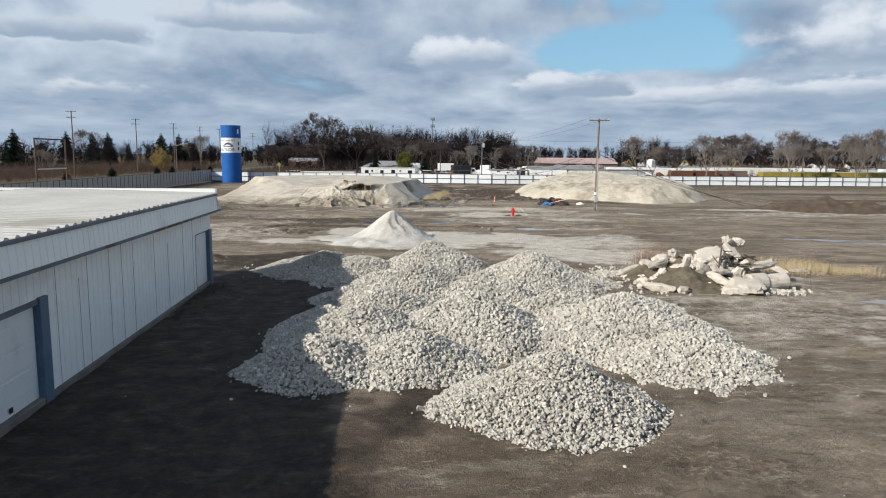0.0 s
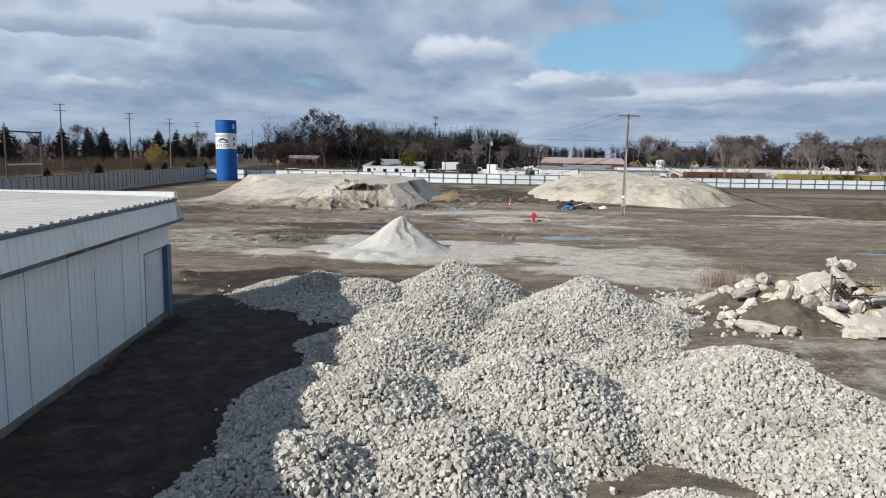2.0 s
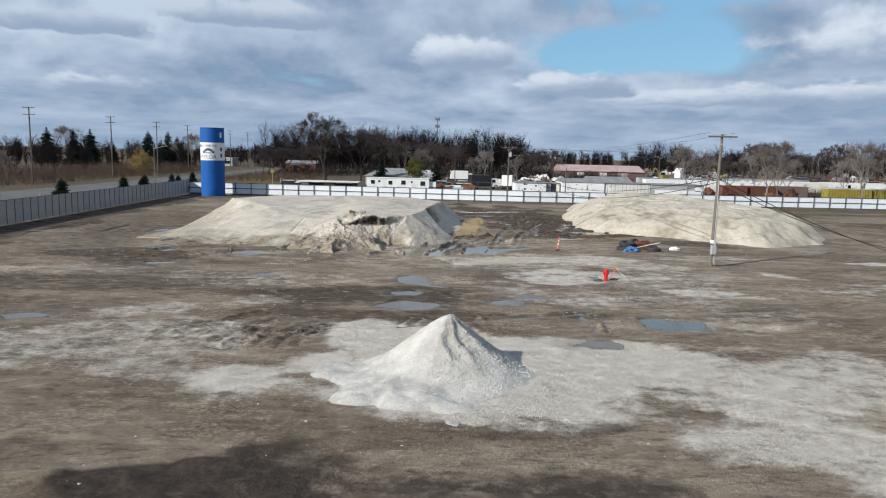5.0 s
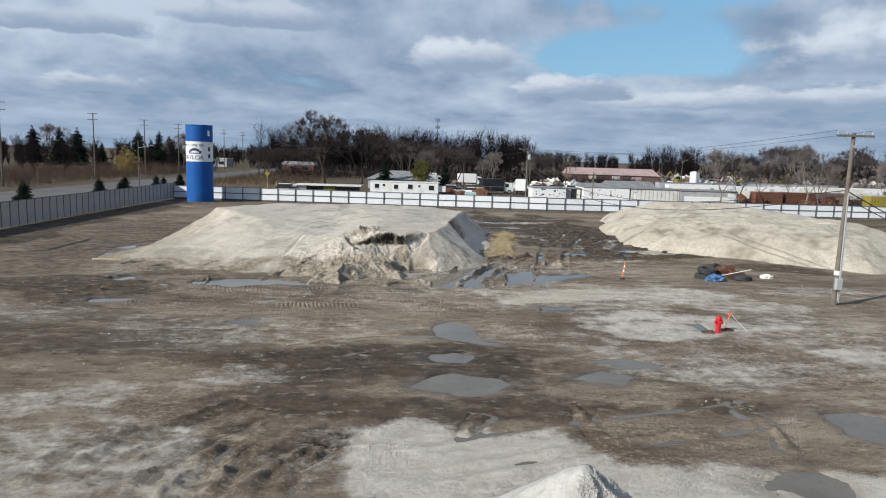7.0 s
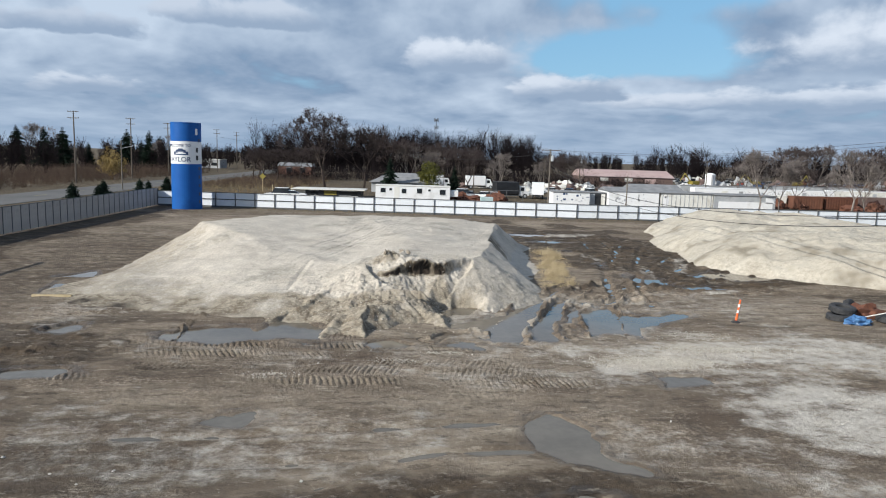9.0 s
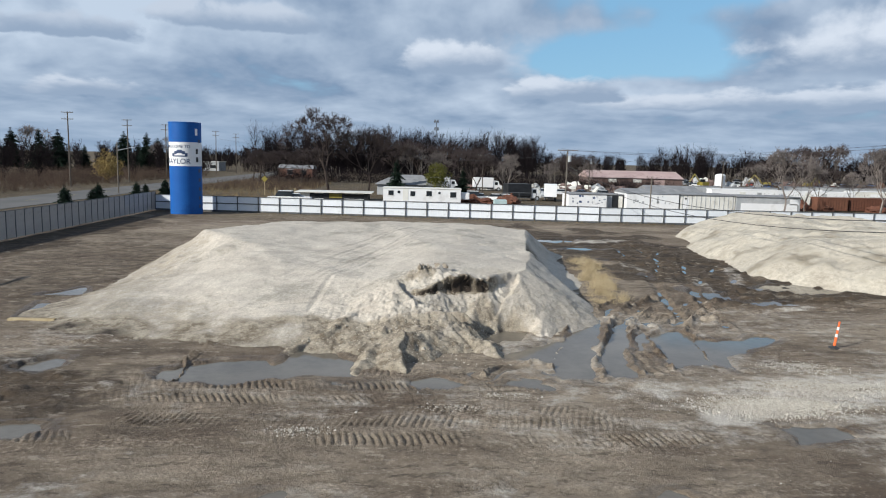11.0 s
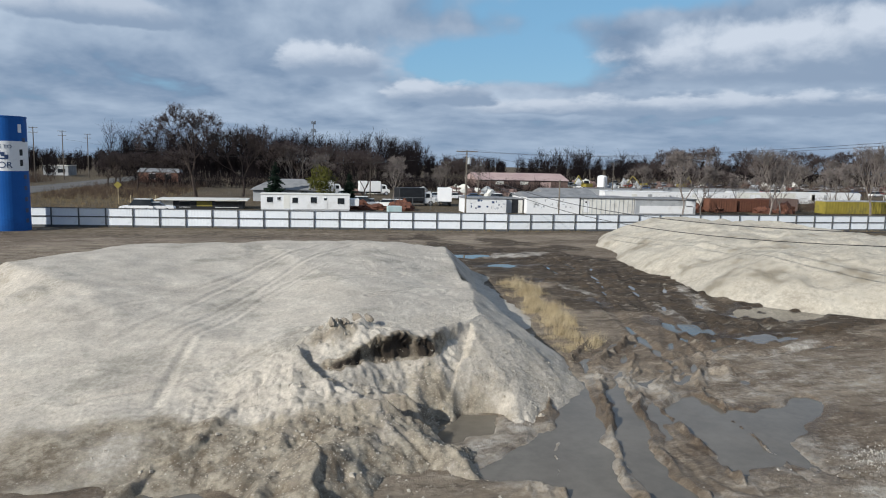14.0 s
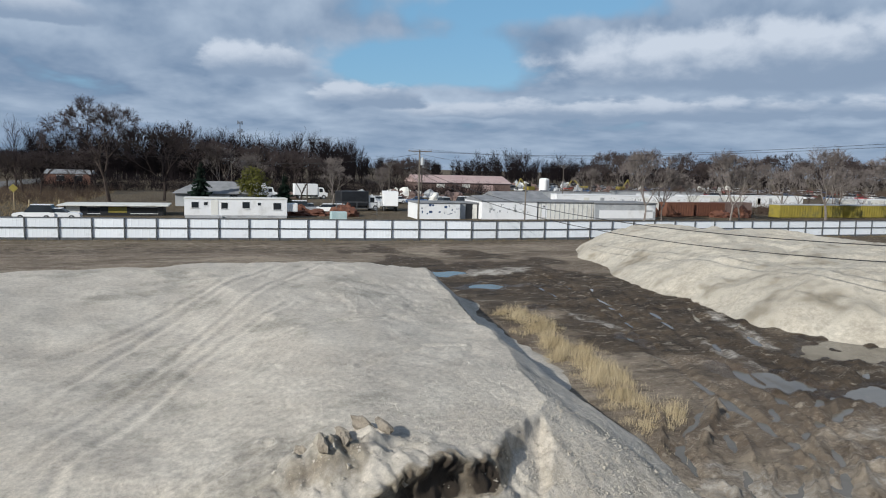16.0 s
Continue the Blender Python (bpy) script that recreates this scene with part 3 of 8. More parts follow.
# larger pools by their outlines: along the mound's front, in the ruts beside it, and out on the yard
POOLS = [[(-13.85, 34.8), (-13.2, 35.6), (-12.1, 36.3), (-10.1, 36.7), (-9.9, 36.0), (-9.5, 37.6), (-9.0, 38.7), (-7.8, 37.7), (-6.8, 36.2), (-6.8, 34.8), (-8.0, 34.6), (-9.8, 34.4), (-10.4, 33.8), (-12.5, 33.7), (-13.4, 34.1)],
         [(-1.5, 37.4), (0.0, 38.8), (1.3, 39.7), (2.2, 41.2), (3.6, 43.7), (4.2, 43.8), (3.2, 39.9), (2.2, 37.5), (1.7, 34.8), (0.4, 34.5), (0.5, 36.6), (-0.7, 37.0)],
         [(4.2, 42.1), (4.6, 43.0), (5.4, 43.0), (4.7, 40.7), (3.6, 37.5), (3.5, 35.5), (3.0, 34.8), (2.2, 35.2), (2.6, 37.5)]]
POOLS += [[(5.2, 41.4), (5.8, 41.1), (7.2, 41.9), (7.6, 41.1), (8.4, 40.1), (11.3, 41.5), (11.5, 40.6), (8.6, 38.2), (7.5, 37.6), (7.2, 35.8), (6.7, 36.6), (5.7, 36.5), (4.8, 36.1), (4.9, 37.6), (5.3, 39.3), (4.8, 40.0)],
          [(-0.8, 17.2), (-0.3, 18.1), (1.0, 19.1), (2.7, 18.5), (3.1, 17.8), (2.5, 16.9), (1.3, 16.7), (0.1, 17.0)],
          [(0.4, 25.7), (1.3, 26.6), (2.1, 25.6), (2.2, 24.0), (3.1, 22.7), (2.2, 23.0), (1.1, 23.3), (0.5, 24.3)]]
POOLS += [[(6.4, 20.9), (8.1, 21.3), (9.3, 20.5), (8.8, 19.8), (7.4, 19.8)], [(5.4, 18.6), (6.5, 19.6), (7.4, 18.9), (6.9, 18.1), (5.9, 18.2)], [(12.7, 27.2), (13.4, 27.6), (13.7, 26.6), (13.4, 25.5), (12.8, 25.8)], [(12.5, 15.7), (13.6, 15.9), (15.6, 15.0), (15.4, 13.4), (13.5, 13.2), (12.4, 13.9)],
          [(5.9, 30.6), (7.9, 30.8), (8.0, 29.8), (5.9, 29.2)], [(-22.7, 42.5), (-23.5, 45.6), (-22.3, 45.8), (-21.9, 42.6)], [(-24.4, 47.4), (-23.1, 49.5), (-22.5, 47.6)], [(18.8, 55.3), (20.9, 54.5), (20.8, 52.8), (18.8, 52.8)]]
POOLS += [[(16.0, 52.8), (18.6, 54.8), (20.1, 54.1), (22.3, 53.0), (20.0, 51.3), (18.4, 51.2), (17.6, 52.1)]]
POOLS += [[(-1.9, 40.1), (-1.6, 41.1), (-0.9, 41.5), (0.3, 41.2), (0.0, 40.3), (-1.0, 39.5), (-1.7, 39.5)]]
# mud banks between the wheel ruts beside the mound: line, height, half width
BANKS = [([(6.7, 49.0), (4.5, 45.5), (2.6, 42.7), (1.4, 39.7), (0.5, 36.2)], 0.24, 0.22), ([(8.8, 49.1), (5.7, 45.6), (4.3, 42.8), (3.1, 39.1), (2.2, 36.8), (1.9, 34.9)], 0.30, 0.26),
         ([(6.6, 44.7), (5.2, 42.0), (3.8, 37.9), (3.6, 35.2)], 0.22, 0.20), ([(9.3, 45.8), (6.9, 42.9), (5.7, 40.9), (5.1, 38.6), (4.9, 35.9)], 0.30, 0.26), ([(9.6, 44.8), (8.2, 43.0), (7.6, 41.4), (6.9, 38.0), (7.1, 35.7)], 0.26, 0.22)]
BANKS += [([(7.5, 46.4), (5.9, 44.0), (4.9, 42.0)], 0.20, 0.18), ([(8.2, 45.0), (6.4, 42.6)], 0.24, 0.18), ([(-13.1, 39.4), (-12.9, 36.5), (-12.7, 34.0)], 0.20, 0.10), ([(-2.4, 34.9), (-1.2, 36.2), (0.4, 36.2), (0.3, 35.5)], 0.22, 0.20),
          ([(10.0, 43.6), (9.0, 43.9), (8.4, 43.4)], 0.42, 0.40), ([(9.5, 49.6), (7.0, 47.3), (5.2, 44.9)], 0.20, 0.2), ([(-18.5, 38.0), (-17.2, 38.7), (-16.2, 39.2)], 0.22, 0.16)]
BANKS += [([(10.1, 16.5), (10.5, 14.6), (10.2, 12.9)], 0.16, 0.18), ([(1.7, 14.8), (1.3, 13.3)], 0.14, 0.16), ([(4.8, 15.7), (4.9, 13.5)], 0.15, 0.16), ([(-5.2, 12.3), (-5.7, 11.6), (-5.9, 10.4), (-6.0, 9.7)], 0.20, 0.20),
          ([(-4.6, 12.3), (-4.8, 11.0), (-5.0, 9.9)], 0.18, 0.18), ([(-2.8, 12.4), (-3.2, 11.4), (-3.3, 10.2)], 0.14, 0.16), ([(-22.3, 30.9), (-20.0, 31.6), (-17.6, 32.2)], 0.16, 0.16), ([(-20.3, 27.7), (-18.1, 28.6)], 0.12, 0.14)]
BANKS += [([(10.2, 47.0), (13.1, 47.9), (16.6, 48.9), (20.1, 48.8), (23.2, 47.3)], 0.18, 0.28), ([(12.3, 46.8), (14.7, 47.5), (16.9, 47.6), (18.7, 46.8), (21.4, 46.6)], 0.16, 0.26), ([(7.8, 45.0), (9.7, 46.9), (12.3, 48.7), (14.3, 49.4)], 0.16, 0.24)]
# belts pressed by a tracked machine: y, from x, to x, slope, half width, spacing, slant of the cleats
BELTS = [(33.75, -15.5, 2.2, 0.01, 0.36, 0.31, 0.25), (32.45, -15.0, -5.2, 0.004, 0.42, 0.30, 0.45), (30.75, -13.5, 2.4, 0.012, 0.42, 0.27, -0.2), (31.7, -5.2, 1.8, -0.02, 0.36, 0.28, -0.35), (35.25, -7.2, -1.6, 0.0, 0.36, 0.30, -0.15),
         (29.5, -9.5, 4.5, 0.02, 0.40, 0.29, 0.2), (29.0, -19.5, -13.0, -0.03, 0.40, 0.30, 0.4), (34.5, -5.5, 0.4, 0.0, 0.30, 0.30, -0.2)]
# pale crushed limestone: middle, half axes, turn, strength
PALE = [(-4.0, 32.0, 12.0, 3.4, 0, 0.30), (2.0, 34.6, 5.0, 1.6, 0, 0.42), (40.0, 34.8, 6.5, 1.2, 2, 0.95), (19.5, 22.2, 3.4, 0.9, -5, 0.9), (26.4, 28.4, 2.6, 0.9, -50, 0.7), (5.6, 7.8, 10.5, 6.0, 2, 1.6), (-8.5, 10.0, 8.5, 4.6, 8, 0.55), (12.0, 7.0, 8.5, 6.0, -18, 0.80), (14.5, 1.0, 6.0, 4.2, -30, 0.95), (-14.0, 8.5, 9.0, 3.6, 6, 0.45),
        (12.0, 34.0, 9.0, 2.3, 4, 0.75), (7.0, 32.0, 3.2, 1.2, 10, 0.85), (17.5, 31.5, 6.5, 2.2, 0, 0.6), (18.5, 22.3, 3.8, 1.3, 0, 0.85), (21.0, 21.0, 3.5, 1.0, 0, 0.7),
        (14.0, 27.0, 6.0, 2.0, -8, 0.5), (-8.0, 25.0, 7.0, 4.0, 0, 0.45), (20.0, -15.0, 10.0, 8.0, 0, 0.48), (4.0, 30.0, 6.0, 1.6, 0, 0.40)]
PALE += [(-9.5, 16.3, 6.0, 1.8, 25, 0.55), (30.0, 24.0, 10.0, 3.0, 0, 0.45), (45.0, 30.0, 14.0, 3.0, 8, 0.55), (6.0, 38.5, 20.0, 9.0, 0, 0.16), (12.5, 43.5, 6.5, 3.6, 10, 0.36),
         (10.0, 34.5, 8.0, 4.0, 8, 0.42), (9.0, 30.5, 6.5, 3.0, 0, 0.50), (5.0, 31.2, 2.0, 0.9, 20, 0.95), (9.6, 36.4, 1.6, 1.2, 0, 0.55), (12.5, 20.0, 7.0, 3.4, -10, 0.58),
         (13.0, 26.5, 7.0, 3.6, 0, 0.85), (1.6, 38.8, 3.6, 3.0, 0, 0.66), (7.2, 37.0, 4.0, 2.8, 10, 0.48), (5.2, 43.2, 2.6, 2.6, 0, 0.50)]
PALE += [(15.0, 46.5, 4.0, 0.7, 30, 0.55), (11.0, 60.5, 0.7, 3.0, 10, 0.5), (17.0, 57.0, 0.7, 4.0, -20, 0.5), (13.2, 53.0, 0.5, 4.0, -12, 0.5), (17.0, 24.5, 9.0, 8.0, 0, 0.46),
         (17.0, 15.0, 7.0, 4.0, 0, 0.40), (8.0, 42.5, 6.0, 3.0, 0, 0.3), (-19.0, 40.0, 5.0, 5.0, 0, 0.42), (21.5, -8.5, 3.5, 2.5, 0, 0.42), (12.0, 76.0, 4.0, 1.6, 20, 0.6),
         (-22.0, 26.0, 9.0, 2.4, 4, 0.42), (6.0, 24.0, 5.0, 1.8, -12, 0.38), (24.0, 36.0, 8.0, 1.6, 6, 0.45), (17.0, -22.0, 7.0, 6.0, 30, 0.22)]
# dark mud; the first ellipse paints extra shade into the barn's shadow
MUD_SHADE = [(-0.5, -22.0, 5.5, 24.0, 0, 1.15), (8.0, -20.0, 13.0, 16.0, 0, 0.40), (11.0, -3.4, 4.5, 1.6, -10, 0.45), (3.0, -2.2, 7.0, 2.2, 0, 0.65), (6.0, 1.6, 4.0, 0.7, 10, 0.6),
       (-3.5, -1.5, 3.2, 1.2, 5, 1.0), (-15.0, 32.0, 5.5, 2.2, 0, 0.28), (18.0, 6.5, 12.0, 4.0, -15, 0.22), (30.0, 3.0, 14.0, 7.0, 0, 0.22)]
# wet brown clay of the lanes, and of a strip that deepens the west fence's shadow
CLAY = [(-18.0, 31.0, 5.5, 4.0, 0, 0.62), (-12.0, 29.8, 4.0, 1.6, 0, 0.42), (-24.0, 40.0, 6.0, 8.0, 0, 0.5), (-1.5, 20.0, 8.0, 3.0, 10, 0.72), (-16.5, 37.0, 4.0, 1.6, 8, 0.55),
        (-6.0, 31.5, 13.0, 3.6, 1, 0.12), (12.5, 72.0, 9.0, 18.0, 12, 1.1), (14.0, 59.0, 8.5, 9.0, 0, 0.75), (20.0, 51.5, 11.0, 4.4, 10, 0.8), (10.0, 52.0, 3.0, 6.0, 0, 0.4),
        (28.0, 45.0, 8.0, 3.0, -15, 0.7), (-7.0, 13.2, 4.8, 0.75, 60, 0.62), (-5.9, 12.4, 4.4, 0.75, 58, 0.62), (-4.0, 11.8, 3.2, 0.6, 62, 0.62)]
CLAY += [(-3.1, 11.6, 2.9, 0.55, 60, 0.62), (-8.8, 11.6, 3.4, 0.7, 55, 0.62), (-1.8, 12.9, 2.2, 0.6, 8, 1.0), (-12.0, 9.0, 4.0, 1.0, 40, 0.8), (10.5, 9.5, 2.4, 0.7, 0, 0.8),
         (2.0, 15.6, 14.0, 1.6, 2, 0.65), (-20.0, 33.0, 6.0, 4.5, 0, 0.7), (-14.0, 31.0, 7.0, 2.0, 0, 0.35), (-14.0, 21.5, 9.0, 2.4, 6, 0.6), (-17.0, 27.0, 7.0, 3.0, 0, 0.5),
         # last: clay along the west fence, with the fence's shade in its colour
         (-26.0, 50.0, 6.0, 14.0, 0, 0.55), (3.0, 19.0, 8.0, 3.0, 0, 0.5), (19.5, 40.0, 3.0, 1.2, 0, 0.6), (-36.5, 60.0, 5.0, 60.0, 0, 1.2)]
CLAY += [(-29.0, 55.0, 9.0, 28.0, 0, 0.5), (-20.0, 22.0, 9.0, 3.0, 5, 0.6), (-9.0, 91.0, 30.0, 3.0, -4, 0.5), (-13.0, 22.5, 8.0, 2.2, 12, 0.6), (-4.0, 17.0, 7.0, 1.4, 22, 0.55),
         (6.0, 27.0, 7.0, 2.0, -10, 0.25), (24.0, 14.0, 12.0, 2.6, -20, 0.38), (-24.0, 16.0, 12.0, 3.0, 8, 0.5), (-12.0, -0.5, 9.0, 1.6, 4, 0.5), (17.0, 27.5, 8.0, 1.2, 6, 0.3),
         (40.0, 38.0, 12.0, 4.0, 0, 0.5), (30.0, 95.0, 60.0, 2.0, 1, 0.5)]


def line_distance(x, y, pts):
    """Distance to an open line, and the height carried along it (third figure of its points, if any)."""
    best, level = np.full(np.shape(x), 1e9), np.zeros(np.shape(x))
    for p, q in zip(pts, pts[1:]):
        dx, dy = q[0] - p[0], q[1] - p[1]
        t = np.clip(((x - p[0]) * dx + (y - p[1]) * dy) / (dx * dx + dy * dy), 0, 1)
        d = np.hypot(x - p[0] - t * dx, y - p[1] - t * dy)
        if len(p) > 2:
            level = np.where(d < best, p[2] + t * (q[2] - p[2]), level)
        best = np.minimum(best, d)
    return best, level


def bank_distance(x, y):
    """How near a mud bank is: 1 on it."""
    out = np.zeros(np.shape(x))
    for pts, h, w in BANKS:
        out = np.maximum(out, np.exp(-(line_distance(x, y, pts)[0] / (w * 1.7)) ** 2))
    return out


def ground_height(x, y):
    """Height of the yard, with puddle hollows, wheel ruts and the cleat marks of a tracked machine."""
    z = 0.045 + 0.035 * fbm(x, y, 11, 6.0, 4) + 0.028 * fbm(x, y, 21, 0.9, 3)
    z = np.maximum(z, -0.012)
    yard = step(poly_distance(x, y, [(-38, -48), (58, -48), (58, 96), (-37, 98)]), 0, 4)
    z = z * yard
    hollow = np.full(np.shape(x), -9.0)
    for cx, cy, rx, ry, rot in PUDDLES:
        hollow = np.maximum(hollow, ell(x, y, cx, cy, rx, ry, rot) * min(rx, ry, 1.6))
    hollow = hollow + 0.57 * fbm(x, y, 31, 1.7, 5)
    pool = np.full(np.shape(x), -9.0)
    for pts in POOLS:
        pool = np.maximum(pool, poly_distance(x, y, pts))
    hollow = np.maximum(hollow, pool + 0.17 * fbm(x, y, 32, 0.9, 4))
    z = z - 0.16 * step(hollow, -0.16, 0.30)
    # mud banks squeezed up beside deep ruts
    wx, wy = x + 0.20 * value_noise(x, y, 41, 0.9) + 0.07 * value_noise(x, y, 42, 0.22), y + 0.20 * value_noise(x, y, 45, 0.9) + 0.07 * value_noise(x, y, 46, 0.22)
    for pts, h, w in BANKS:
        d = line_distance(wx, wy, pts)[0]
        rise = np.clip(1 - d / (0.46 * w), 0, 1) ** 0.7 * (0.62 + 0.55 * value_noise(x, y, 43, 0.9) + 0.35 * value_noise(x, y, 44, 0.25))
        z = z + 0.85 * h * np.maximum(rise, 0) - 0.06 * np.exp(-((d - 1.9 * w) / (0.6 * w)) ** 2)
    # belts of cleat marks
    for y0, x0, x1, slope, half, gap, lean in BELTS:
        yy = y - y0 - slope * (x + 4) - 0.22 * value_noise(x, y, 47, 7.0)
        band = np.exp(-(yy / half) ** 6) * step(x, x0, x0 + 1.5) * (1 - step(x, x1 - 2, x1))
        keep = 0.22 + 0.78 * step(value_noise(x, y, 48, 1.9) + 0.6 * value_noise(x, y, 49, 0.5), -0.35, 0.6)
        ph = (x + lean * yy + 0.04 * value_noise(x, y, 50, 0.4)) / (0.74 * gap)
        z = z + band * keep * (0.033 * np.clip(3.0 * np.sin(2 * np.pi * ph) + 1.2, -1, 1) - 0.015)
    # churned earth beside the cone of fines and around the barn's corner
    churn = np.clip(ell(x, y, -6.5, 11.5, 6, 3.6, 30) * 1.6, 0, 1) * 0.10 + np.clip(ell(x, y, -6.0, -1.6, 3, 1.0, 0), 0, 1) * 1.4
    churn = churn + np.clip(ell(x, y, -18, 33, 6, 4, 0), 0, 1) * 0.7 + np.clip(ell(x, y, 14, 63, 9, 22, 6) * 2.0, 0, 1) * 0.6 + np.clip(ell(x, y, 20, 51, 11, 4, 10) * 2.0, 0, 1) * 0.4 + np.clip(ell(x, y, -2, 27, 9, 3, 0), 0, 1) * 0.25
    z = z + np.minimum(churn, 1.2) * 0.20 * np.clip(fbm(x, y, 51, 0.9, 4), 0.0, 1.2)
    # deep chevron ruts of a loader beside the cone of fines
    for x0, y0, ang, ln in ((-7.0, 13.2, 60, 8.0), (-5.9, 12.4, 58, 7.5), (-4.0, 11.8, 62, 5.0), (-3.1, 11.6, 60, 4.5), (-8.8, 11.6, 55, 5.5), (-1.8, 13.1, 8, 3.0)):
        c, s = math.cos(radians(ang)), math.sin(radians(ang))
        u, v = (x - x0) * c + (y - y0) * s, -(x - x0) * s + (y - y0) * c
        v = v + 0.25 * value_noise(x, y, 62, 2.0)
        on = step(-np.abs(u), -ln / 2, -ln / 2 + 1.5)
        lug = 0.5 + 0.5 * np.clip(3 * np.sin(2 * np.pi * (u + 0.6 * np.abs(v)) / 0.55), -1, 1)
        z = z + on * (-0.03 * lug * np.exp(-(v / 0.26) ** 4) + 0.07 * np.exp(-((np.abs(v) - 0.42) / 0.11) ** 2) * (0.6 + 0.8 * value_noise(x, y, 63, 0.35)))
    # long straight wheel tracks across the yard
    for x0, y0, ang, ln in ((6, 14, 20, 16), (-6, 20, 35, 13), (20, 0, 155, 22), (10, -26, 62, 12), (-6, 24, 8, 16), (26, 12, 160, 20), (16, -27, 60, 9), (10.5, 50, 78, 20), (13.0, 58, 72, 28), (16, 51, 35, 20), (13.5, 67, 88, 20), (13, 46.5, 22, 16), (15.0, 55, 60, 22), (18, 48, 15, 16)):
        c, s = math.cos(radians(ang)), math.sin(radians(ang))
        u, v = (x - x0) * c + (y - y0) * s, -(x - x0) * s + (y - y0) * c
        v = v + 0.02 * u * u / 8 + 0.2 * value_noise(x, y, 61, 5.0)
        on = step(-np.abs(u), -ln / 2, -ln / 2 + 3)
        for off in (-0.95, 0.95):
            d = np.abs(v - off)
            deep = 1.2 if y0 > 40 else 1.0
            z = z + deep * on * (-0.05 * np.exp(-(d / 0.2) ** 2) + 0.035 * np.exp(-((d - 0.36) / 0.12) ** 2))
    return z, hollow


def lines(*runs):
    out = []
    for a, b, d in runs:
        out += list(np.arange(a, b - 1e-6, d))
    return out


# stretches of the yard that carry finer relief: x from, to, y from, to, cell
FINE = [(-20.0, 9.0, 28.0, 36.2, 0.045), (-3.0, 13.0, 35.6, 50.0, 0.07), (-13.5, 10.5, 3.0, 17.0, 0.085), (8.6, 24.0, 46.0, 80.0, 0.15), (-9.0, 14.0, 16.5, 28.3, 0.10)]


def build_ground():
    far = [45 * 1.32 ** k for k in range(1, 17)]
    xs = np.array([-v - 15 for v in far[::-1]] + lines((-60, -26, 0.8), (-26, 26, 0.19), (26, 60, 0.5)) + [60 + v for v in far])
    ys = np.array([-50 - v for v in far[::-1][8:]] + lines((-50, -30, 0.6), (-30, 80, 0.22), (80, 100, 0.4)) + [100 + v * 0.6 for v in far])
    vx, vy, drop, faces, n0 = [], [], [], [], 0

    def sheet(ax, ay, hole=False, sink=False):
        nonlocal n0
        gx, gy = np.meshgrid(ax, ay)
        ny, nx = gx.shape
        i = (np.arange(ny - 1)[:, None] * nx + np.arange(nx - 1)[None, :]).ravel()
        f = np.stack([i, i + 1, i + nx + 1, i + nx], 1)
        if hole:
            keep = np.ones(len(f), bool)
            fx, fy = gx.ravel()[f], gy.ravel()[f]
            for x0, x1, y0, y1, _ in FINE:
                keep &= ~((fx.min(1) > x0 + 0.2) & (fx.max(1) < x1 - 0.2) & (fy.min(1) > y0 + 0.2) & (fy.max(1) < y1 - 0.2))
            f = f[keep]
        dr = np.zeros(gx.shape)
        if sink:
            dr[0], dr[-1], dr[:, 0], dr[:, -1] = 0.03, 0.03, 0.03, 0.03
        vx.append(gx.ravel()), vy.append(gy.ravel()), drop.append(dr.ravel()), faces.append(f + n0)
        n0 += gx.size

    sheet(xs, ys, hole=True)
    for x0, x1, y0, y1, c in FINE:
        sheet(np.arange(x0, x1 + c / 2, c), np.arange(y0, y1 + c / 2, c), sink=True)
    X, Y, F = np.concatenate(vx), np.concatenate(vy), np.concatenate(faces)
    Z, hollow = ground_height(X, Y)
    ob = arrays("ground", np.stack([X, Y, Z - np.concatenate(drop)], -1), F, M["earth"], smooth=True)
    wob = 0.5 * fbm(X, Y, 71, 4.0, 4)

    def layer(spots):
        out = np.zeros(X.shape)
        for cx, cy, rx, ry, rot, k in spots:
            out = np.maximum(out, k * step(ell(X, Y, cx, cy, rx, ry, rot) + 0.75 * wob, -0.15, 0.5))
        return out

    yard = poly_distance(X, Y, [(-39, -60), (120, -60), (120, 98), (18, 96.5), (-39, 101)])
    turf = 1 - step(yard, -0.5, 1.5)
    turf = np.maximum(turf, 0.75 * step(Y, 78, 93) * step(X, 40, 52))
    turf = np.maximum(turf, 0.8 * step(X, 36, 60) * step(wob, -0.3, 0.4))
    turf = np.maximum(turf, 0.55 * step(Y, 84, 95))
    # the second term also darkens the ground within the barn's shadow
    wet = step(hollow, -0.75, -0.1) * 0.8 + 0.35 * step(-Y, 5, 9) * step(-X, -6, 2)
    clay = np.maximum(layer(CLAY), 0.35 * bank_distance(X, Y))
    for name, val in (("pale", layer(PALE)), ("mud", layer(MUD_SHADE)), ("clay", clay), ("turf", turf), ("wet", wet)):
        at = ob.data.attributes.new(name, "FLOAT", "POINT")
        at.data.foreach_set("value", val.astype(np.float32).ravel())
    return tagged(ob, "brown muddy yard earth with pale limestone patches and wheel ruts", "ground", kind="structure")


build_ground()
bm = bmesh.new()
bmesh.ops.create_grid(bm, x_segments=1, y_segments=1, size=0.5, matrix=Matrix.Translation((10, 25, -0.03)) @ Matrix.Diagonal((96, 140, 1, 1)))
tagged(part("water", bm, M["water"]), "still brown rainwater standing in shallow puddles", "water", kind="structure")

bm = boxed(-66.5, -55.8, -150, 420, -0.3, 0.05)
tagged(part("road", bm, M["asphalt"]), "worn light grey asphalt road beyond the fence", "road", kind="structure")
road = bpy.data.objects["road"]
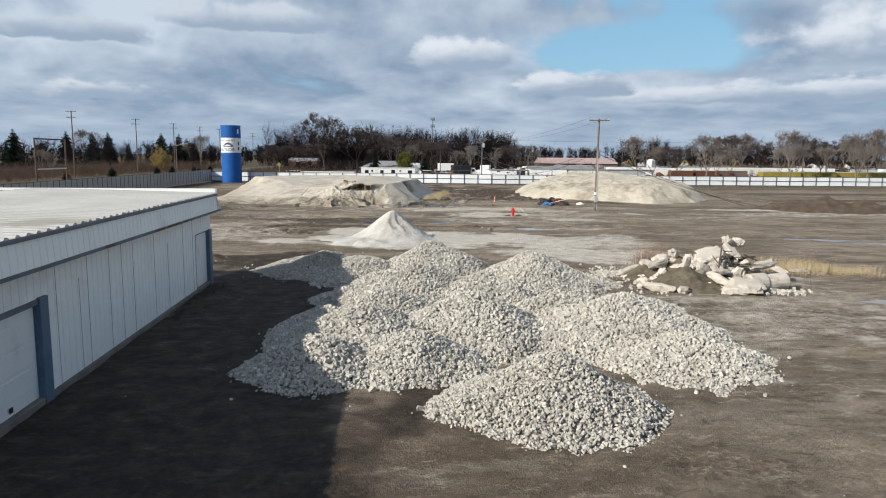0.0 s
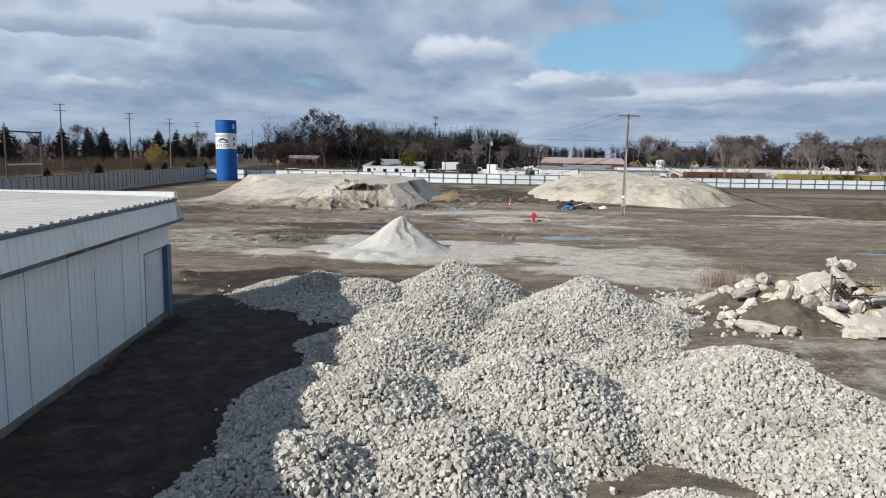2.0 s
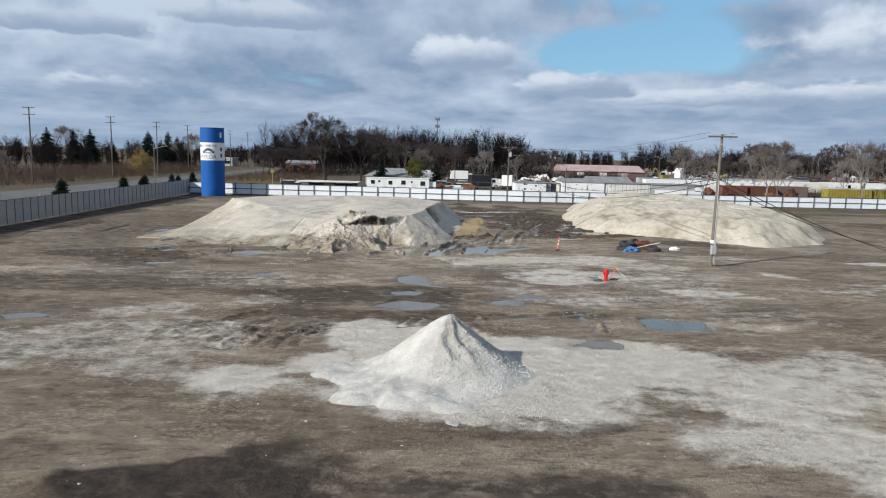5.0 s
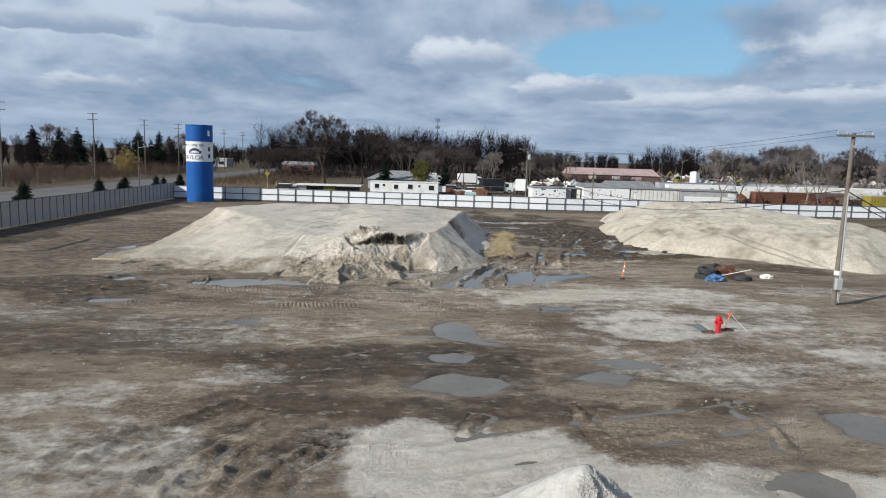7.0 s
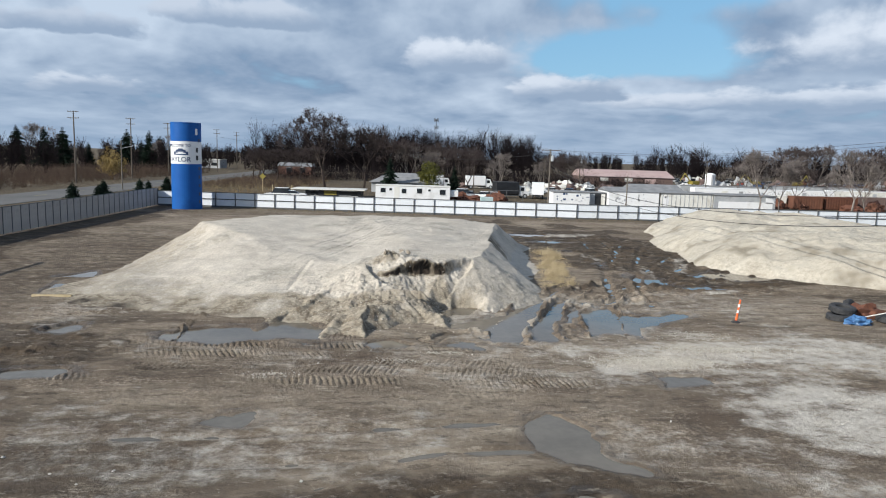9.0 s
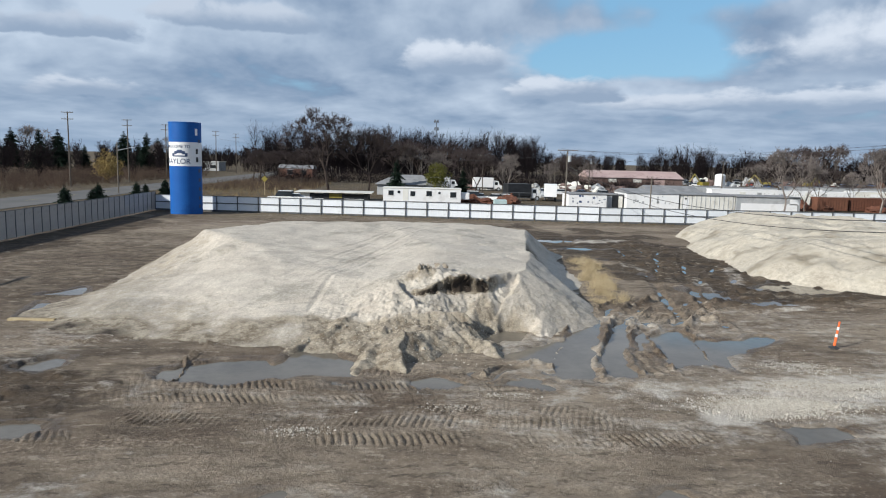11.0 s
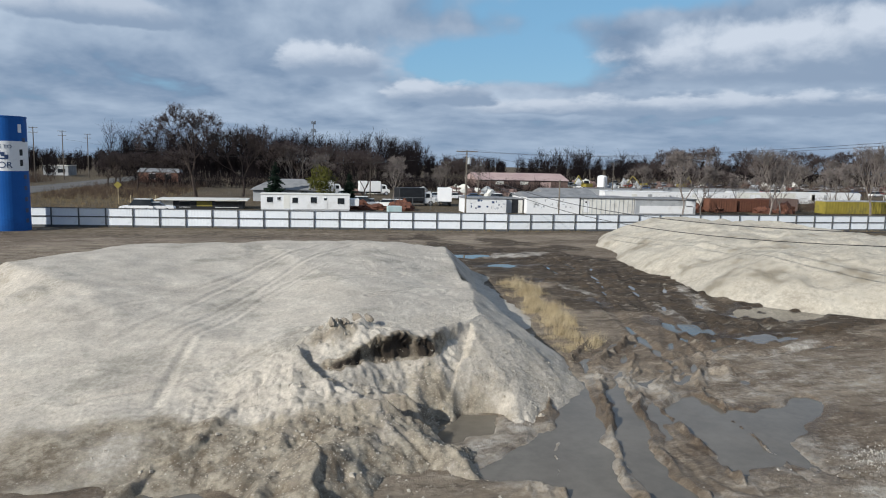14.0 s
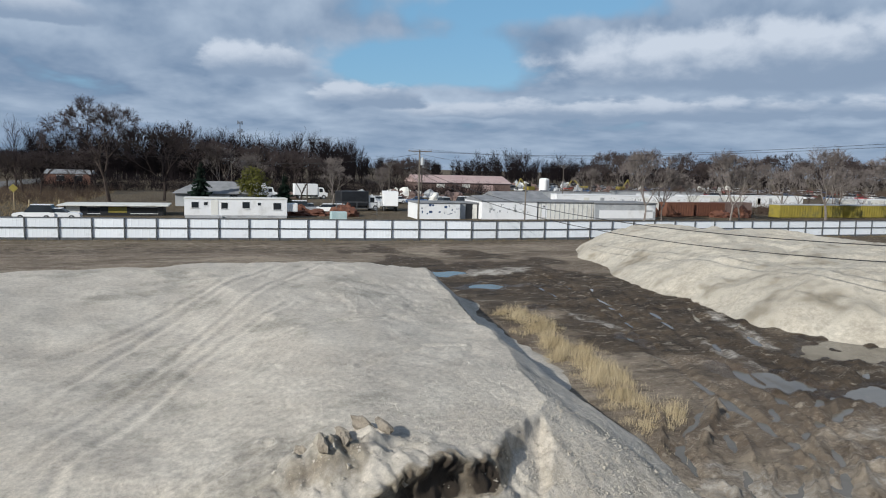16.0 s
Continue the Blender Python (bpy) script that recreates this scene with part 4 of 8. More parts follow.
for y in range(-20, 300, 12):
    part("lane_mark", boxed(-61.3, -61.1, y, y + 3.5, 0.054, 0.058), M["yellow"], road)

# ---- fences ----
def fence_run(name, label, a, b, facing, pitch=2.74, height=1.9, skin="sheet", slim=False):
    """Ribbed sheets behind steel posts and three rails, from a to b; the posts stand on the side that facing points to."""
    a, b = Vector(a), Vector(b)
    d = b - a
    n = max(1, round(d.length / pitch))
    p = d.length / n
    root = thing(name, label, "fence", a.x, a.y, 0, math.degrees(math.atan2(d.y, d.x)), kind="structure")
    sheet = ribbed(p - 0.01, height - 0.12, 0.30, 0.007, 0.3, 0.01)
    first = {}

    def piece(nm, bm, mat, x):
        if nm not in first:
            first[nm] = part(nm, bm, mat, root)
            ob = first[nm]
        else:
            ob = new(nm, first[nm].data)
            ob.parent = root
        ob.location.x = x
        return ob

    tilt = random.Random(len(name))
    for i in range(n):
        ob = piece("panel", sheet if i == 0 else None, M[skin], i * p)
        ob.location.z = 0.10 + tilt.uniform(-0.015, 0.015)
    s = 1 if facing > 0 else -1
    if slim:                              # narrow joint covers and a cap, no rails on the yard side
        for i in range(n + 1):
            piece("joint_cover", boxed(-0.035, 0.035, min(0.0, 0.05 * s), max(0.0, 0.05 * s), 0, height, 0.004) if i == 0 else None, M["post"], i * p)
        part("cap", boxed(0, d.length, -0.04, 0.05, height - 0.02, height + 0.03), M["post"], root)
        return root
    for i in range(n + 1):
        bm = boxed(-0.055, 0.055, min(0.03 * s, 0.14 * s), max(0.03 * s, 0.14 * s), -0.2, height, 0.01) if i == 0 else None
        piece("post", bm, M["post"], i * p)
    for z, h in ((0.0, 0.24), (height * 0.52, 0.12), (height - 0.05, 0.07)):
        nm = "rail"
        part(nm, boxed(0, d.length, min(0.025 * s, 0.075 * s), max(0.025 * s, 0.075 * s), z, z + h), M["post"], root)
    return root


fence_run("fence_north", "white ribbed metal fence with dark steel posts and rails", (-38.7, 101.3, 0), (18.0, 96.3, 0), -1, height=2.05)
fence_run("fence_north", "white ribbed metal fence with dark steel posts and rails", (18.0, 96.3, 0), (128.0, 98.6, 0), -1, height=2.0)
fence_run("fence_west", "grey ribbed metal fence along the road with dark posts", (-37.2, -60.0, 0), (-38.7, 101.3, 0), -1, pitch=1.37, height=2.4, skin="greysheet", slim=True)
# ---- barn ----
BX, BY0, BY1 = -4.2, -50.0, -9.3      # wall facing the yard, and the ends


def build_barn():
    b = thing("metal_barn", "long pale blue-grey ribbed metal barn with white roof", "barn")
    b.matrix_basis = Matrix.Translation((BX, BY1, 0)) @ Matrix.Rotation(radians(3.2), 4, "Z") @ Matrix.Translation((-BX, -BY1, 0))
    W = 14.0
    doors = [(-28.9, -24.3, 2.25), (-11.7, -9.75, 2.2)]
    # wall facing the yard, in pieces round the doors
    ys = [BY0] + [v for d in doors for v in d[:2]] + [BY1]
    for i in range(0, len(ys), 2):
        bm = ribbed(ys[i + 1] - ys[i], 3.1, 0.30, 0.014, 0.22, 0.12)
        bmesh.ops.transform(bm, verts=bm.verts, matrix=Matrix.Translation((BX, ys[i], 0.22)) @ Matrix.Rotation(math.pi / 2, 4, "Z"))
        part("wall", bm, M["siding"], b)
    for y0, y1, h in doors:
        bm = ribbed(y1 - y0, 3.1 - h, 0.30, 0.014, 0.22, 0.12)
        bmesh.ops.transform(bm, verts=bm.verts, matrix=Matrix.Translation((BX, y0, h + 0.22)) @ Matrix.Rotation(math.pi / 2, 4, "Z"))
        part("wall", bm, M["siding"], b)
    for x0, x1, y0, y1 in ((BX - W, BX - 0.13, BY1 - 0.12, BY1), (BX - W, BX - 0.13, BY0, BY0 + 0.12), (BX - W, BX - W + 0.12, BY0 + 0.13, BY1 - 0.13)):
        part("wall", boxed(x0, x1, y0, y1, 0, 3.3), M["siding"], b)
    # footing
    part("footing", boxed(BX - 0.14, BX + 0.06, BY0, BY1 + 0.05, -0.3, 0.21, 0.02), M["footing"], b, "stained concrete footing")
    rs = random.Random(61)
    for y in (-36.4, -34.0, -31.2, -29.6, -23.4, -22.2, -21.7, -20.3, -19.4, -18.5, -16.6, -15.2, -13.4, -12.1):
        top = rs.choice((3.3, 3.3, 3.3, 2.6))
        part("seam", boxed(BX + 0.012, BX + 0.024, y, y + rs.uniform(0.008, 0.016), 0.23, top), M["grey"], b, "grey lap seam")
    # doors
    for k, (y0, y1, h) in enumerate(doors):
        d = part("door", boxed(BX - 0.16, BX - 0.08, y0, y1, 0.22, 0.22 + h), M["door"], b, "pale painted sliding door" if k else "large white overhead door")
        if k == 0:
            for z in (0.75, 1.3, 1.85):
                part("panel", boxed(BX - 0.078, BX - 0.062, y0 + 0.05, y1 - 0.05, z - 0.24, z + 0.24, 0.008), M["door"], d)
            part("handle", boxed(BX - 0.06, BX - 0.02, (y0 + y1) / 2, (y0 + y1) / 2 + 0.25, 0.95, 1.0), M["black"], d)
            part("patch", boxed(BX - 0.062, BX - 0.05, y1 - 1.25, y1 - 1.12, 0.3, 0.42), M["black"], d)
        else:
            part("seam", boxed(BX - 0.078, BX + 0.02, y0 - 0.03, y0 + 0.02, 0.22, 0.22 + h), M["darktrim"], d)
            part("seam", boxed(BX - 0.078, BX + 0.02, y0 - 0.03, y1, 0.22 + h, 0.26 + h), M["darktrim"], d)
        part("jamb", boxed(BX - 0.09, BX + 0.09, y1 - (0.02 if k else 0.0), y1 + 0.38, 0.0, 0.22 + h + 0.05, 0.012), M["trim"], b, "dark blue steel jamb")
        if k == 0:
            part("jamb", boxed(BX - 0.10, BX + 0.05, y0 - 0.2, y0, 0.0, 0.22 + h + 0.05, 0.012), M["trim"], b, "dark blue steel jamb")
            part("lintel", boxed(BX - 0.09, BX + 0.045, y0, y1, 0.22 + h - 0.10, 0.22 + h + 0.02), M["darktrim"], b)
    # sloping fascia of the long side and of the end
    zt, zb = 4.08, 3.34
    bm = ribbed(BY1 - 0.55 - BY0, zt - zb - 0.05, 0.30, 0.014, 0.22)
    lean = math.atan2(0.05, zt - zb)
    bmesh.ops.transform(bm, verts=bm.verts, matrix=Matrix.Translation((BX + 0.47, BY0, zb)) @ Matrix.Rotation(math.pi / 2, 4, "Z") @ Matrix.Rotation(-lean, 4, "X"))
    part("fascia", bm, M["siding"], b)
    bm = ribbed(W + 0.42, 1.05, 0.30, 0.014, 0.22)
    lean = math.atan2(0.74, zt - zb)
    bmesh.ops.transform(bm, verts=bm.verts, matrix=Matrix.Translation((BX + 0.42, BY1 + 0.22, zb)) @ Matrix.Rotation(math.pi, 4, "Z") @ Matrix.Rotation(-lean, 4, "X"))
    part("fascia", bm, M["siding"], b)
    # side panel that closes the flare at the corner
    bm = bmesh.new()
    q = [(BX + 0.40, BY1 - 0.58, zt), (BX + 0.47, BY1 + 0.22, zb), (BX + 0.47, BY1 - 0.6, zb)]
    vs = [bm.verts.new(c) for c in q]
    bm.faces.new(vs)
    bmesh.ops.solidify(bm, geom=list(bm.faces), thickness=0.05)
    part("fascia_cheek", bm, M["siding"], b)
    part("soffit", boxed(BX - 0.05, BX + 0.45, BY0, BY1 - 0.02, zb - 0.10, zb - 0.01), M["darktrim"], b, "dark grey soffit strip")
    part("soffit", boxed(BX - W, BX + 0.45, BY1, BY1 + 0.21, zb - 0.10, zb - 0.01), M["darktrim"], b)
    for y0, ln in ((-17.6, 0.9), (-16.4, 1.5), (-14.6, 0.5), (-21.5, 0.6)):
        part("stain", boxed(BX + 0.452, BX + 0.458, y0, y0 + ln, zb - 0.085, zb - 0.03), M["rust"], b, "rust stain on the soffit strip")
    part("gutter", boxed(BX + 0.36, BX + 0.50, BY0, BY1 - 0.55, zt - 0.13, zt - 0.035, 0.02), M["darktrim"], b, "dark grey eave gutter")
    # roof: ribs run down the slope to the eave
    bm = ribbed(BY1 - 0.75 - BY0, W / 2 + 0.45, 0.42, 0.05, 0.5)
    rise = 0.16
    m = Matrix.Translation((BX + 0.46, BY0, zt - 0.03)) @ Matrix(((0, 0, -1, 0), (1, 0, 0, 0), (0, -1, rise / (W / 2), 0), (0, 0, 0, 1)))
    bmesh.ops.transform(bm, verts=bm.verts, matrix=m)
    part("roof", bm, M["roof"], b, "weathered white ribbed metal roof")
    bm = bmesh.new()
    vs = [bm.verts.new(c) for c in ((BX - 6.54, BY0, zt + 0.12), (BX - W, BY0, zt - 0.03), (BX - W, BY1 - 0.6, zt - 0.03), (BX - 6.54, BY1 - 0.6, zt + 0.12))]
    bm.faces.new(vs)
    bmesh.ops.solidify(bm, geom=list(bm.faces), thickness=0.04)
    part("roof", bm, M["roof"], b)
    bm = bmesh.new()
    for x0, x1, z0, z1 in ((BX + 0.48, BX - W, zt - 0.06, zt - 0.06),):
        pr = [(x0, z0), (x1, z1), (x1, z1 + 0.23), (x0, z0 + 0.23)]
        lo = [bm.verts.new((x, BY1 - 0.78, z)) for x, z in pr]
        hi = [bm.verts.new((x, BY1 - 0.44, z)) for x, z in pr]
        bm.faces.new(lo)
        bm.faces.new(hi[::-1])
        for i in range(4):
            bm.faces.new((lo[i], lo[(i + 1) % 4], hi[(i + 1) % 4], hi[i]))
    for i in range(46):
        y = BY1 - 1.35 - i * 0.86
        sm = boxed(BX - 6.4, BX + 0.44, y, y + 0.10 + 0.05 * (i * 7 % 3), zt - 0.02, zt - 0.012)
        for v in sm.verts:
            v.co.z += (BX + 0.46 - v.co.x) * rise / (W / 2)
        part("seam", sm, M["roofdirt"], b, "dirty roof seam")
    part("rake_cap", bm, M["whitecap"], b, "bright white roof edge cap")


build_barn()


# ---- blue tower ----
def lettering(text, size, mat, parent, radius, ang, z, name="lettering"):
    """Letters bent round a cylinder; ang: degrees of the word's middle, counted from -y towards +x."""
    cu = bpy.data.curves.new("word", "FONT")
    cu.body, cu.size, cu.align_x, cu.extrude = text, size, "CENTER", 0.012
    ob = bpy.data.objects.new("word", cu)
    me = bpy.data.meshes.new_from_object(ob)
    bpy.data.objects.remove(ob)
    bm = bmesh.new()
    bm.from_mesh(me)
    bmesh.ops.subdivide_edges(bm, edges=[e for e in bm.edges if e.calc_length() > 0.15], cuts=2)
    for v in bm.verts:
        a = radians(ang) + v.co.x / radius
        r = radius + 0.012 + v.co.z
        v.co = Vector((r * math.sin(a), -r * math.cos(a), z + v.co.y))
    return part(name, bm, mat, parent)


def curved_plate(radius, a0, a1, z0, z1, thick, n=6):
    bm = bmesh.new()
    rows = []
    for i in range(n + 1):
        a = radians(a0 + (a1 - a0) * i / n)
        rows.append([bm.verts.new((r * math.sin(a), -r * math.cos(a), z)) for r, z in ((radius, z0), (radius, z1), (radius + thick, z1), (radius + thick, z0))])
    for p, q in zip(rows, rows[1:]):
        for k in range(4):
            bm.faces.new((p[k], q[k], q[(k + 1) % 4], p[(k + 1) % 4]))
    bm.faces.new(rows[0])
    bm.faces.new(rows[-1][::-1])
    return bm


def build_tower():
    R, H = 1.88, 11.1
    t = thing("blue_tower", "round blue tower with a white welcome band", "tower", -33.3, 97.1)
    part("body", lathe([(R, -0.3), (R, 5.86)], 48, True), M["blue"], t, smooth=False)
    part("band", lathe([(R + 0.004, 5.86), (R + 0.004, 8.72)], 48, True), M["white"], t, "white painted band")
    part("body", lathe([(R, 8.72), (R, H - 0.05), (R - 0.05, H)], 48, True), M["blue"], t)
    part("rim", lathe([(R + 0.03, H - 0.12), (R + 0.03, H + 0.02), (R - 0.1, H + 0.02), (R - 0.1, H - 0.12)], 48, True), M["blue"], t)
    lettering("WELCOME TO", 0.50, M["navy"], t, R, -14, 8.02)
    lettering("TAYLOR", 0.86, M["navy"], t, R, -14, 6.15)
    logo = part("emblem", curved_plate(R + 0.006, -30, 24, 6.98, 7.12, 0.012), M["navy"], t, "dark blue arch emblem")
    for a, z in ((-28, 7.24), (-18, 7.48), (-8, 7.62), (2, 7.62), (12, 7.48), (21, 7.24)):
        part("emblem_bar", curved_plate(R + 0.006, a - 4.8, a + 4.8, z - 0.22, z + 0.18, 0.012, 3), M["navy"], logo)
    part("window", curved_plate(R + 0.004, 55, 66, 9.55, 10.35, 0.02), M["white"], t, "small white window")
    for z, a in ((6.65, 62), (7.65, 62)):
        part("window", curved_plate(R + 0.006, a - 5, a + 5, z - 0.3, z + 0.3, 0.02), M["black"], t, "small dark window")
    for z in (8.85, 5.3, 4.2, 3.1, 2.0, 1.0):
        part("window", curved_plate(R + 0.004, 68, 80, z - 0.2, z + 0.2, 0.02), M["navy"], t, "small dark window")


build_tower()

# ---- heaps ----
def heap_field(name, height, x0, x1, y0, y1, d, mat, label, category, parent=None):
    """A heap as a closed height field; where height is under zero it dips below the ground."""
    xs, ys = d if isinstance(d, tuple) else (np.arange(x0, x1 + d / 2, d), np.arange(y0, y1 + d / 2, d))
    X, Y = np.meshgrid(xs, ys)
    Z = height(X, Y)
    ny, nx = X.shape
    i = (np.arange(ny - 1)[:, None] * nx + np.arange(nx - 1)[None, :]).ravel()
    f = np.stack([i, i + 1, i + nx + 1, i + nx], 1)
    keep = Z.ravel()[f].max(1) > -0.14
    v = np.stack([X, Y, np.maximum(Z, -0.3)], -1).reshape(-1, 3)
    f = f[keep]
    used = np.unique(f)
    remap = np.zeros(len(v), int)
    remap[used] = np.arange(len(used))
    ob = arrays(name, v[used], remap[f], mat, parent, smooth=True)
    return tagged(ob, label, category) if parent is None else ob


def smooth_max(values, k):
    values = np.stack(values)
    m = values.max(0)
    return m + np.log(np.exp((values - m) * k).sum(0)) / k - 0.0


# crushed concrete: peaks (x, y, height, slope)
PEAKS = [(2.3, -7.6, 1.15, 0.5), (1.6, -9.3, 0.6, 0.45), (1.9, -17.4, 0.8, 0.5), (2.4, -13.2, 0.75, 0.5), (5.6, -6.7, 1.75, 0.58), (9.9, -9.9, 1.72, 0.55), (4.9, -11.5, 1.5, 0.5), (6.9, -18.0, 1.5, 0.52), (11.7, -18.2, 1.52, 0.46),
         (0.5, -6.7, 1.2, 0.46), (8.3, -24.3, 1.30, 0.54), (3.4, -18.7, 1.3, 0.45), (2.2, -21.6, 0.95, 0.5), (10.1, -15.4, 0.95, 0.5),
         (5.0, -21.0, 0.95, 0.5), (12.6, -21.0, 0.95, 0.42), (13.0, -15.2, 0.85, 0.42), (3.6, -15.0, 1.1, 0.48), (-1.0, -5.6, 0.75, 0.36),
         (12.5, -9.4, 0.50, 0.42), (7.6, -12.8, 1.2, 0.5), (14.2, -6.4, 0.16, 0.26)]


def rock_height(x, y):
    wx, wy = x + 0.3 * value_noise(x, y, 81, 1.6), y + 0.3 * value_noise(x, y, 82, 1.6)
    v = [h - s * (np.sqrt((wx - px) ** 2 + (wy - py) ** 2 + 0.22) - 0.4) for px, py, h, s in PEAKS]
    return smooth_max(v, 20.0) - 0.06 + 0.07 * fbm(x, y, 83, 0.9, 3)


def stone_shapes(n, seed, jag=0.24):
    """Angular broken stones: crooked six-sided blocks of unit size, their corners worn."""
    r = np.random.default_rng(seed)
    base = np.array([(x, y, z) for x in (-1, 1) for y in (-1, 1) for z in (-1, 1)]) * 0.5
    quads = [(0, 1, 3, 2), (4, 6, 7, 5), (0, 4, 5, 1), (2, 3, 7, 6), (0, 2, 6, 4), (1, 5, 7, 3)]
    faces = np.array([t for q in quads for t in ((q[0], q[1], q[2]), (q[0], q[2], q[3]))])
    out = []
    for _ in range(n):
        v = base * r.uniform(0.60, 1.4, 3) + r.uniform(-jag, jag, (8, 3)) * 0.8
        far = np.linalg.norm(v, axis=1, keepdims=True)
        v = v * np.minimum(1.0, 0.80 / far)
        out.append(v)
    return out, faces


def turns(r, n):
    q = r.normal(size=(n, 4))
    q /= np.linalg.norm(q, axis=1)[:, None]
    w, x, y, z = q.T
    return np.stack([np.stack([1 - 2 * (y * y + z * z), 2 * (x * y - z * w), 2 * (x * z + y * w)], -1),
                     np.stack([2 * (x * y + z * w), 1 - 2 * (x * x + z * z), 2 * (y * z - x * w)], -1),
                     np.stack([2 * (x * z - y * w), 2 * (y * z + x * w), 1 - 2 * (x * x + y * y)], -1)], 1)


def joined_stones(name, place, size, seed, mat, parent, flat=1.0):
    shapes, faces = stone_shapes(40, seed)
    r = np.random.default_rng(seed + 1)
    n = len(place)
    R = turns(r, n)
    S = np.stack(shapes)[r.integers(0, 40, n)]
    V = np.einsum("nij,nkj->nki", R, S * size[:, None, None])
    V[:, :, 2] *= flat
    V = V + place[:, None, :]
    F = faces[None] + 8 * np.arange(n)[:, None, None]
    ob = arrays(name, V.reshape(-1, 3), F.reshape(-1, 3), mat, parent)
    return tagged(ob, kind="stuff")


def build_rock_pile():
    root = thing("crushed_concrete_heap", "large heaped pile of pale crushed concrete stones", "rock pile")
    # the core's dark colour stands in for shade between the stones
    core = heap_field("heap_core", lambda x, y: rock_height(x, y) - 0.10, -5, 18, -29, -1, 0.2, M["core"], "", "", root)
    r = np.random.default_rng(91)
    n = 330000
    p = np.stack([r.uniform(-5, 18, n), r.uniform(-28.5, -1.5, n)], 1)
    h = rock_height(p[:, 0], p[:, 1])
    p, h = p[h > -0.03], h[h > -0.03]
    # finer stone on the front heap
    fine = ((p[:, 0] - 8.3) ** 2 + (p[:, 1] + 24.6) ** 2 < 7.8) | ((p[:, 1] > -8.2) & (p[:, 0] < 3.0))
    size = np.where(fine, r.uniform(0.038, 0.072, len(p)), r.uniform(0.042, 0.096, len(p)) * np.where(r.random(len(p)) < 0.06, 1.5, 1.0))
    keep = r.random(len(p)) < np.where(fine, 0.9, 0.8)
    p, h, size = p[keep], h[keep], size[keep]
    z = h - 0.05 + r.uniform(-0.05, 0.075, len(p))
    joined_stones("crushed_stone", np.column_stack([p, z]), size, 92, M["stone"], root)
    # loose stones round the foot
    q = np.stack([r.uniform(-5, 19, 9000), r.uniform(-29.5, -1, 9000)], 1)
    hq = rock_height(q[:, 0], q[:, 1])
    pick = (hq < -0.02) & (r.random(9000) < np.exp(hq * 9.0) * 0.30)
    q = np.concatenate([q[pick], np.stack([r.normal(14.7, 0.7, 130), r.normal(-6.3, 0.8, 130)], 1)])
    gz = ground_height(q[:, 0], q[:, 1])[0]
    s = r.gamma(2.0, 0.018, len(q)) + 0.02
    s[-130:] = r.uniform(0.05, 0.16, 130)
    joined_stones("loose_stone_litter", np.column_stack([q, gz + s * 0.3]), s, 93, M["stone"], root)
    # the single stones on the slope that the camera passes nearest
    shapes, faces = stone_shapes(10, 94)
    meshes = []
    for v in shapes:
        me = bpy.data.meshes.new("stone")
        me.from_pydata([tuple(c) for c in v], [], [tuple(int(i) for i in f) for f in faces])
        me.materials.append(M["stone"])
        meshes.append(me)
    k = 0
    while k < 290:
        x, y = r.uniform(2.5, 11.5), r.uniform(-21.5, -7.0)
        hh = float(rock_height(np.array([x]), np.array([y]))[0])
        if hh < 0.7:
            continue
        ob = new("stone", meshes[int(r.integers(0, 10))])
        ob.parent = root
        s = r.uniform(0.085, 0.125)
        ob.matrix_basis = pose(x, y, hh + 0.02, r.uniform(0, 360), r.uniform(0, 360), r.uniform(0, 360)) @ Matrix.Scale(s, 4)
        k += 1


build_rock_pile()


def build_cone():
    def h(x, y):
        d = np.hypot((x - 2.95) * 0.98, y - 7.4)
        ang = np.arctan2(y - 7.4, x - 2.95)
        worn = step(ang, -2.0, -1.4) * (1 - step(ang, 0.9, 1.4))
        gully = (0.05 + 0.13 * worn) * np.abs(np.sin(ang * 5.5 + 1.2 * value_noise(x, y, 101, 0.9))) * np.exp(-((d - 1.25) / 0.8) ** 2)
        cone = 2.12 - 0.78 * (np.sqrt(d * d + 0.02) - 0.14) - gully + worn * 0.05 * fbm(x, y, 105, 0.35, 3)
        slump = 0.85 - 0.50 * np.hypot((x - 4.1) * 0.9, y - 6.6)
        apron = 0.50 - 0.125 * np.hypot((x - 1.7) * 0.92, y - 5.4) + 0.09 * fbm(x, y, 106, 1.2, 5)
        tracks = 0.09 * np.exp(-((np.abs((x + 0.5) - 0.45 * (y - 3)) - 0.9) / 0.22) ** 2) * step(-y, -6.5, -3)
        furrow = 0.05 * np.exp(-((np.abs((y - 4.2) - 0.35 * (x + 0.5)) - 0.45) / 0.12) ** 2) * step(-x, -1.5, 0.5)
        return smooth_max([cone, slump, apron - tracks - furrow], 5.0) - 0.10 + 0.04 * fbm(x, y, 102, 0.8, 4)
    ob = heap_field("limestone_cone", h, -4.5, 8.5, -1.0, 13.5, 0.10, M["fines"], "steep cone of white limestone fines on a trodden apron", "sand heap")
    r = np.random.default_rng(103)
    n = 5200
    a, d = r.uniform(-1.9, 1.1, n), np.abs(r.normal(0.0, 1.5, n)) + 0.25
    x, y = 2.95 + d * np.cos(a), 7.4 + d * np.sin(a)
    z = h(x, y)
    ok = (z > 0.05) & (d < 3.6)
    joined_stones("coarse_litter", np.column_stack([x, y, z])[ok], r.uniform(0.02, 0.05, n)[ok], 104, M["fines"], ob)


build_cone()

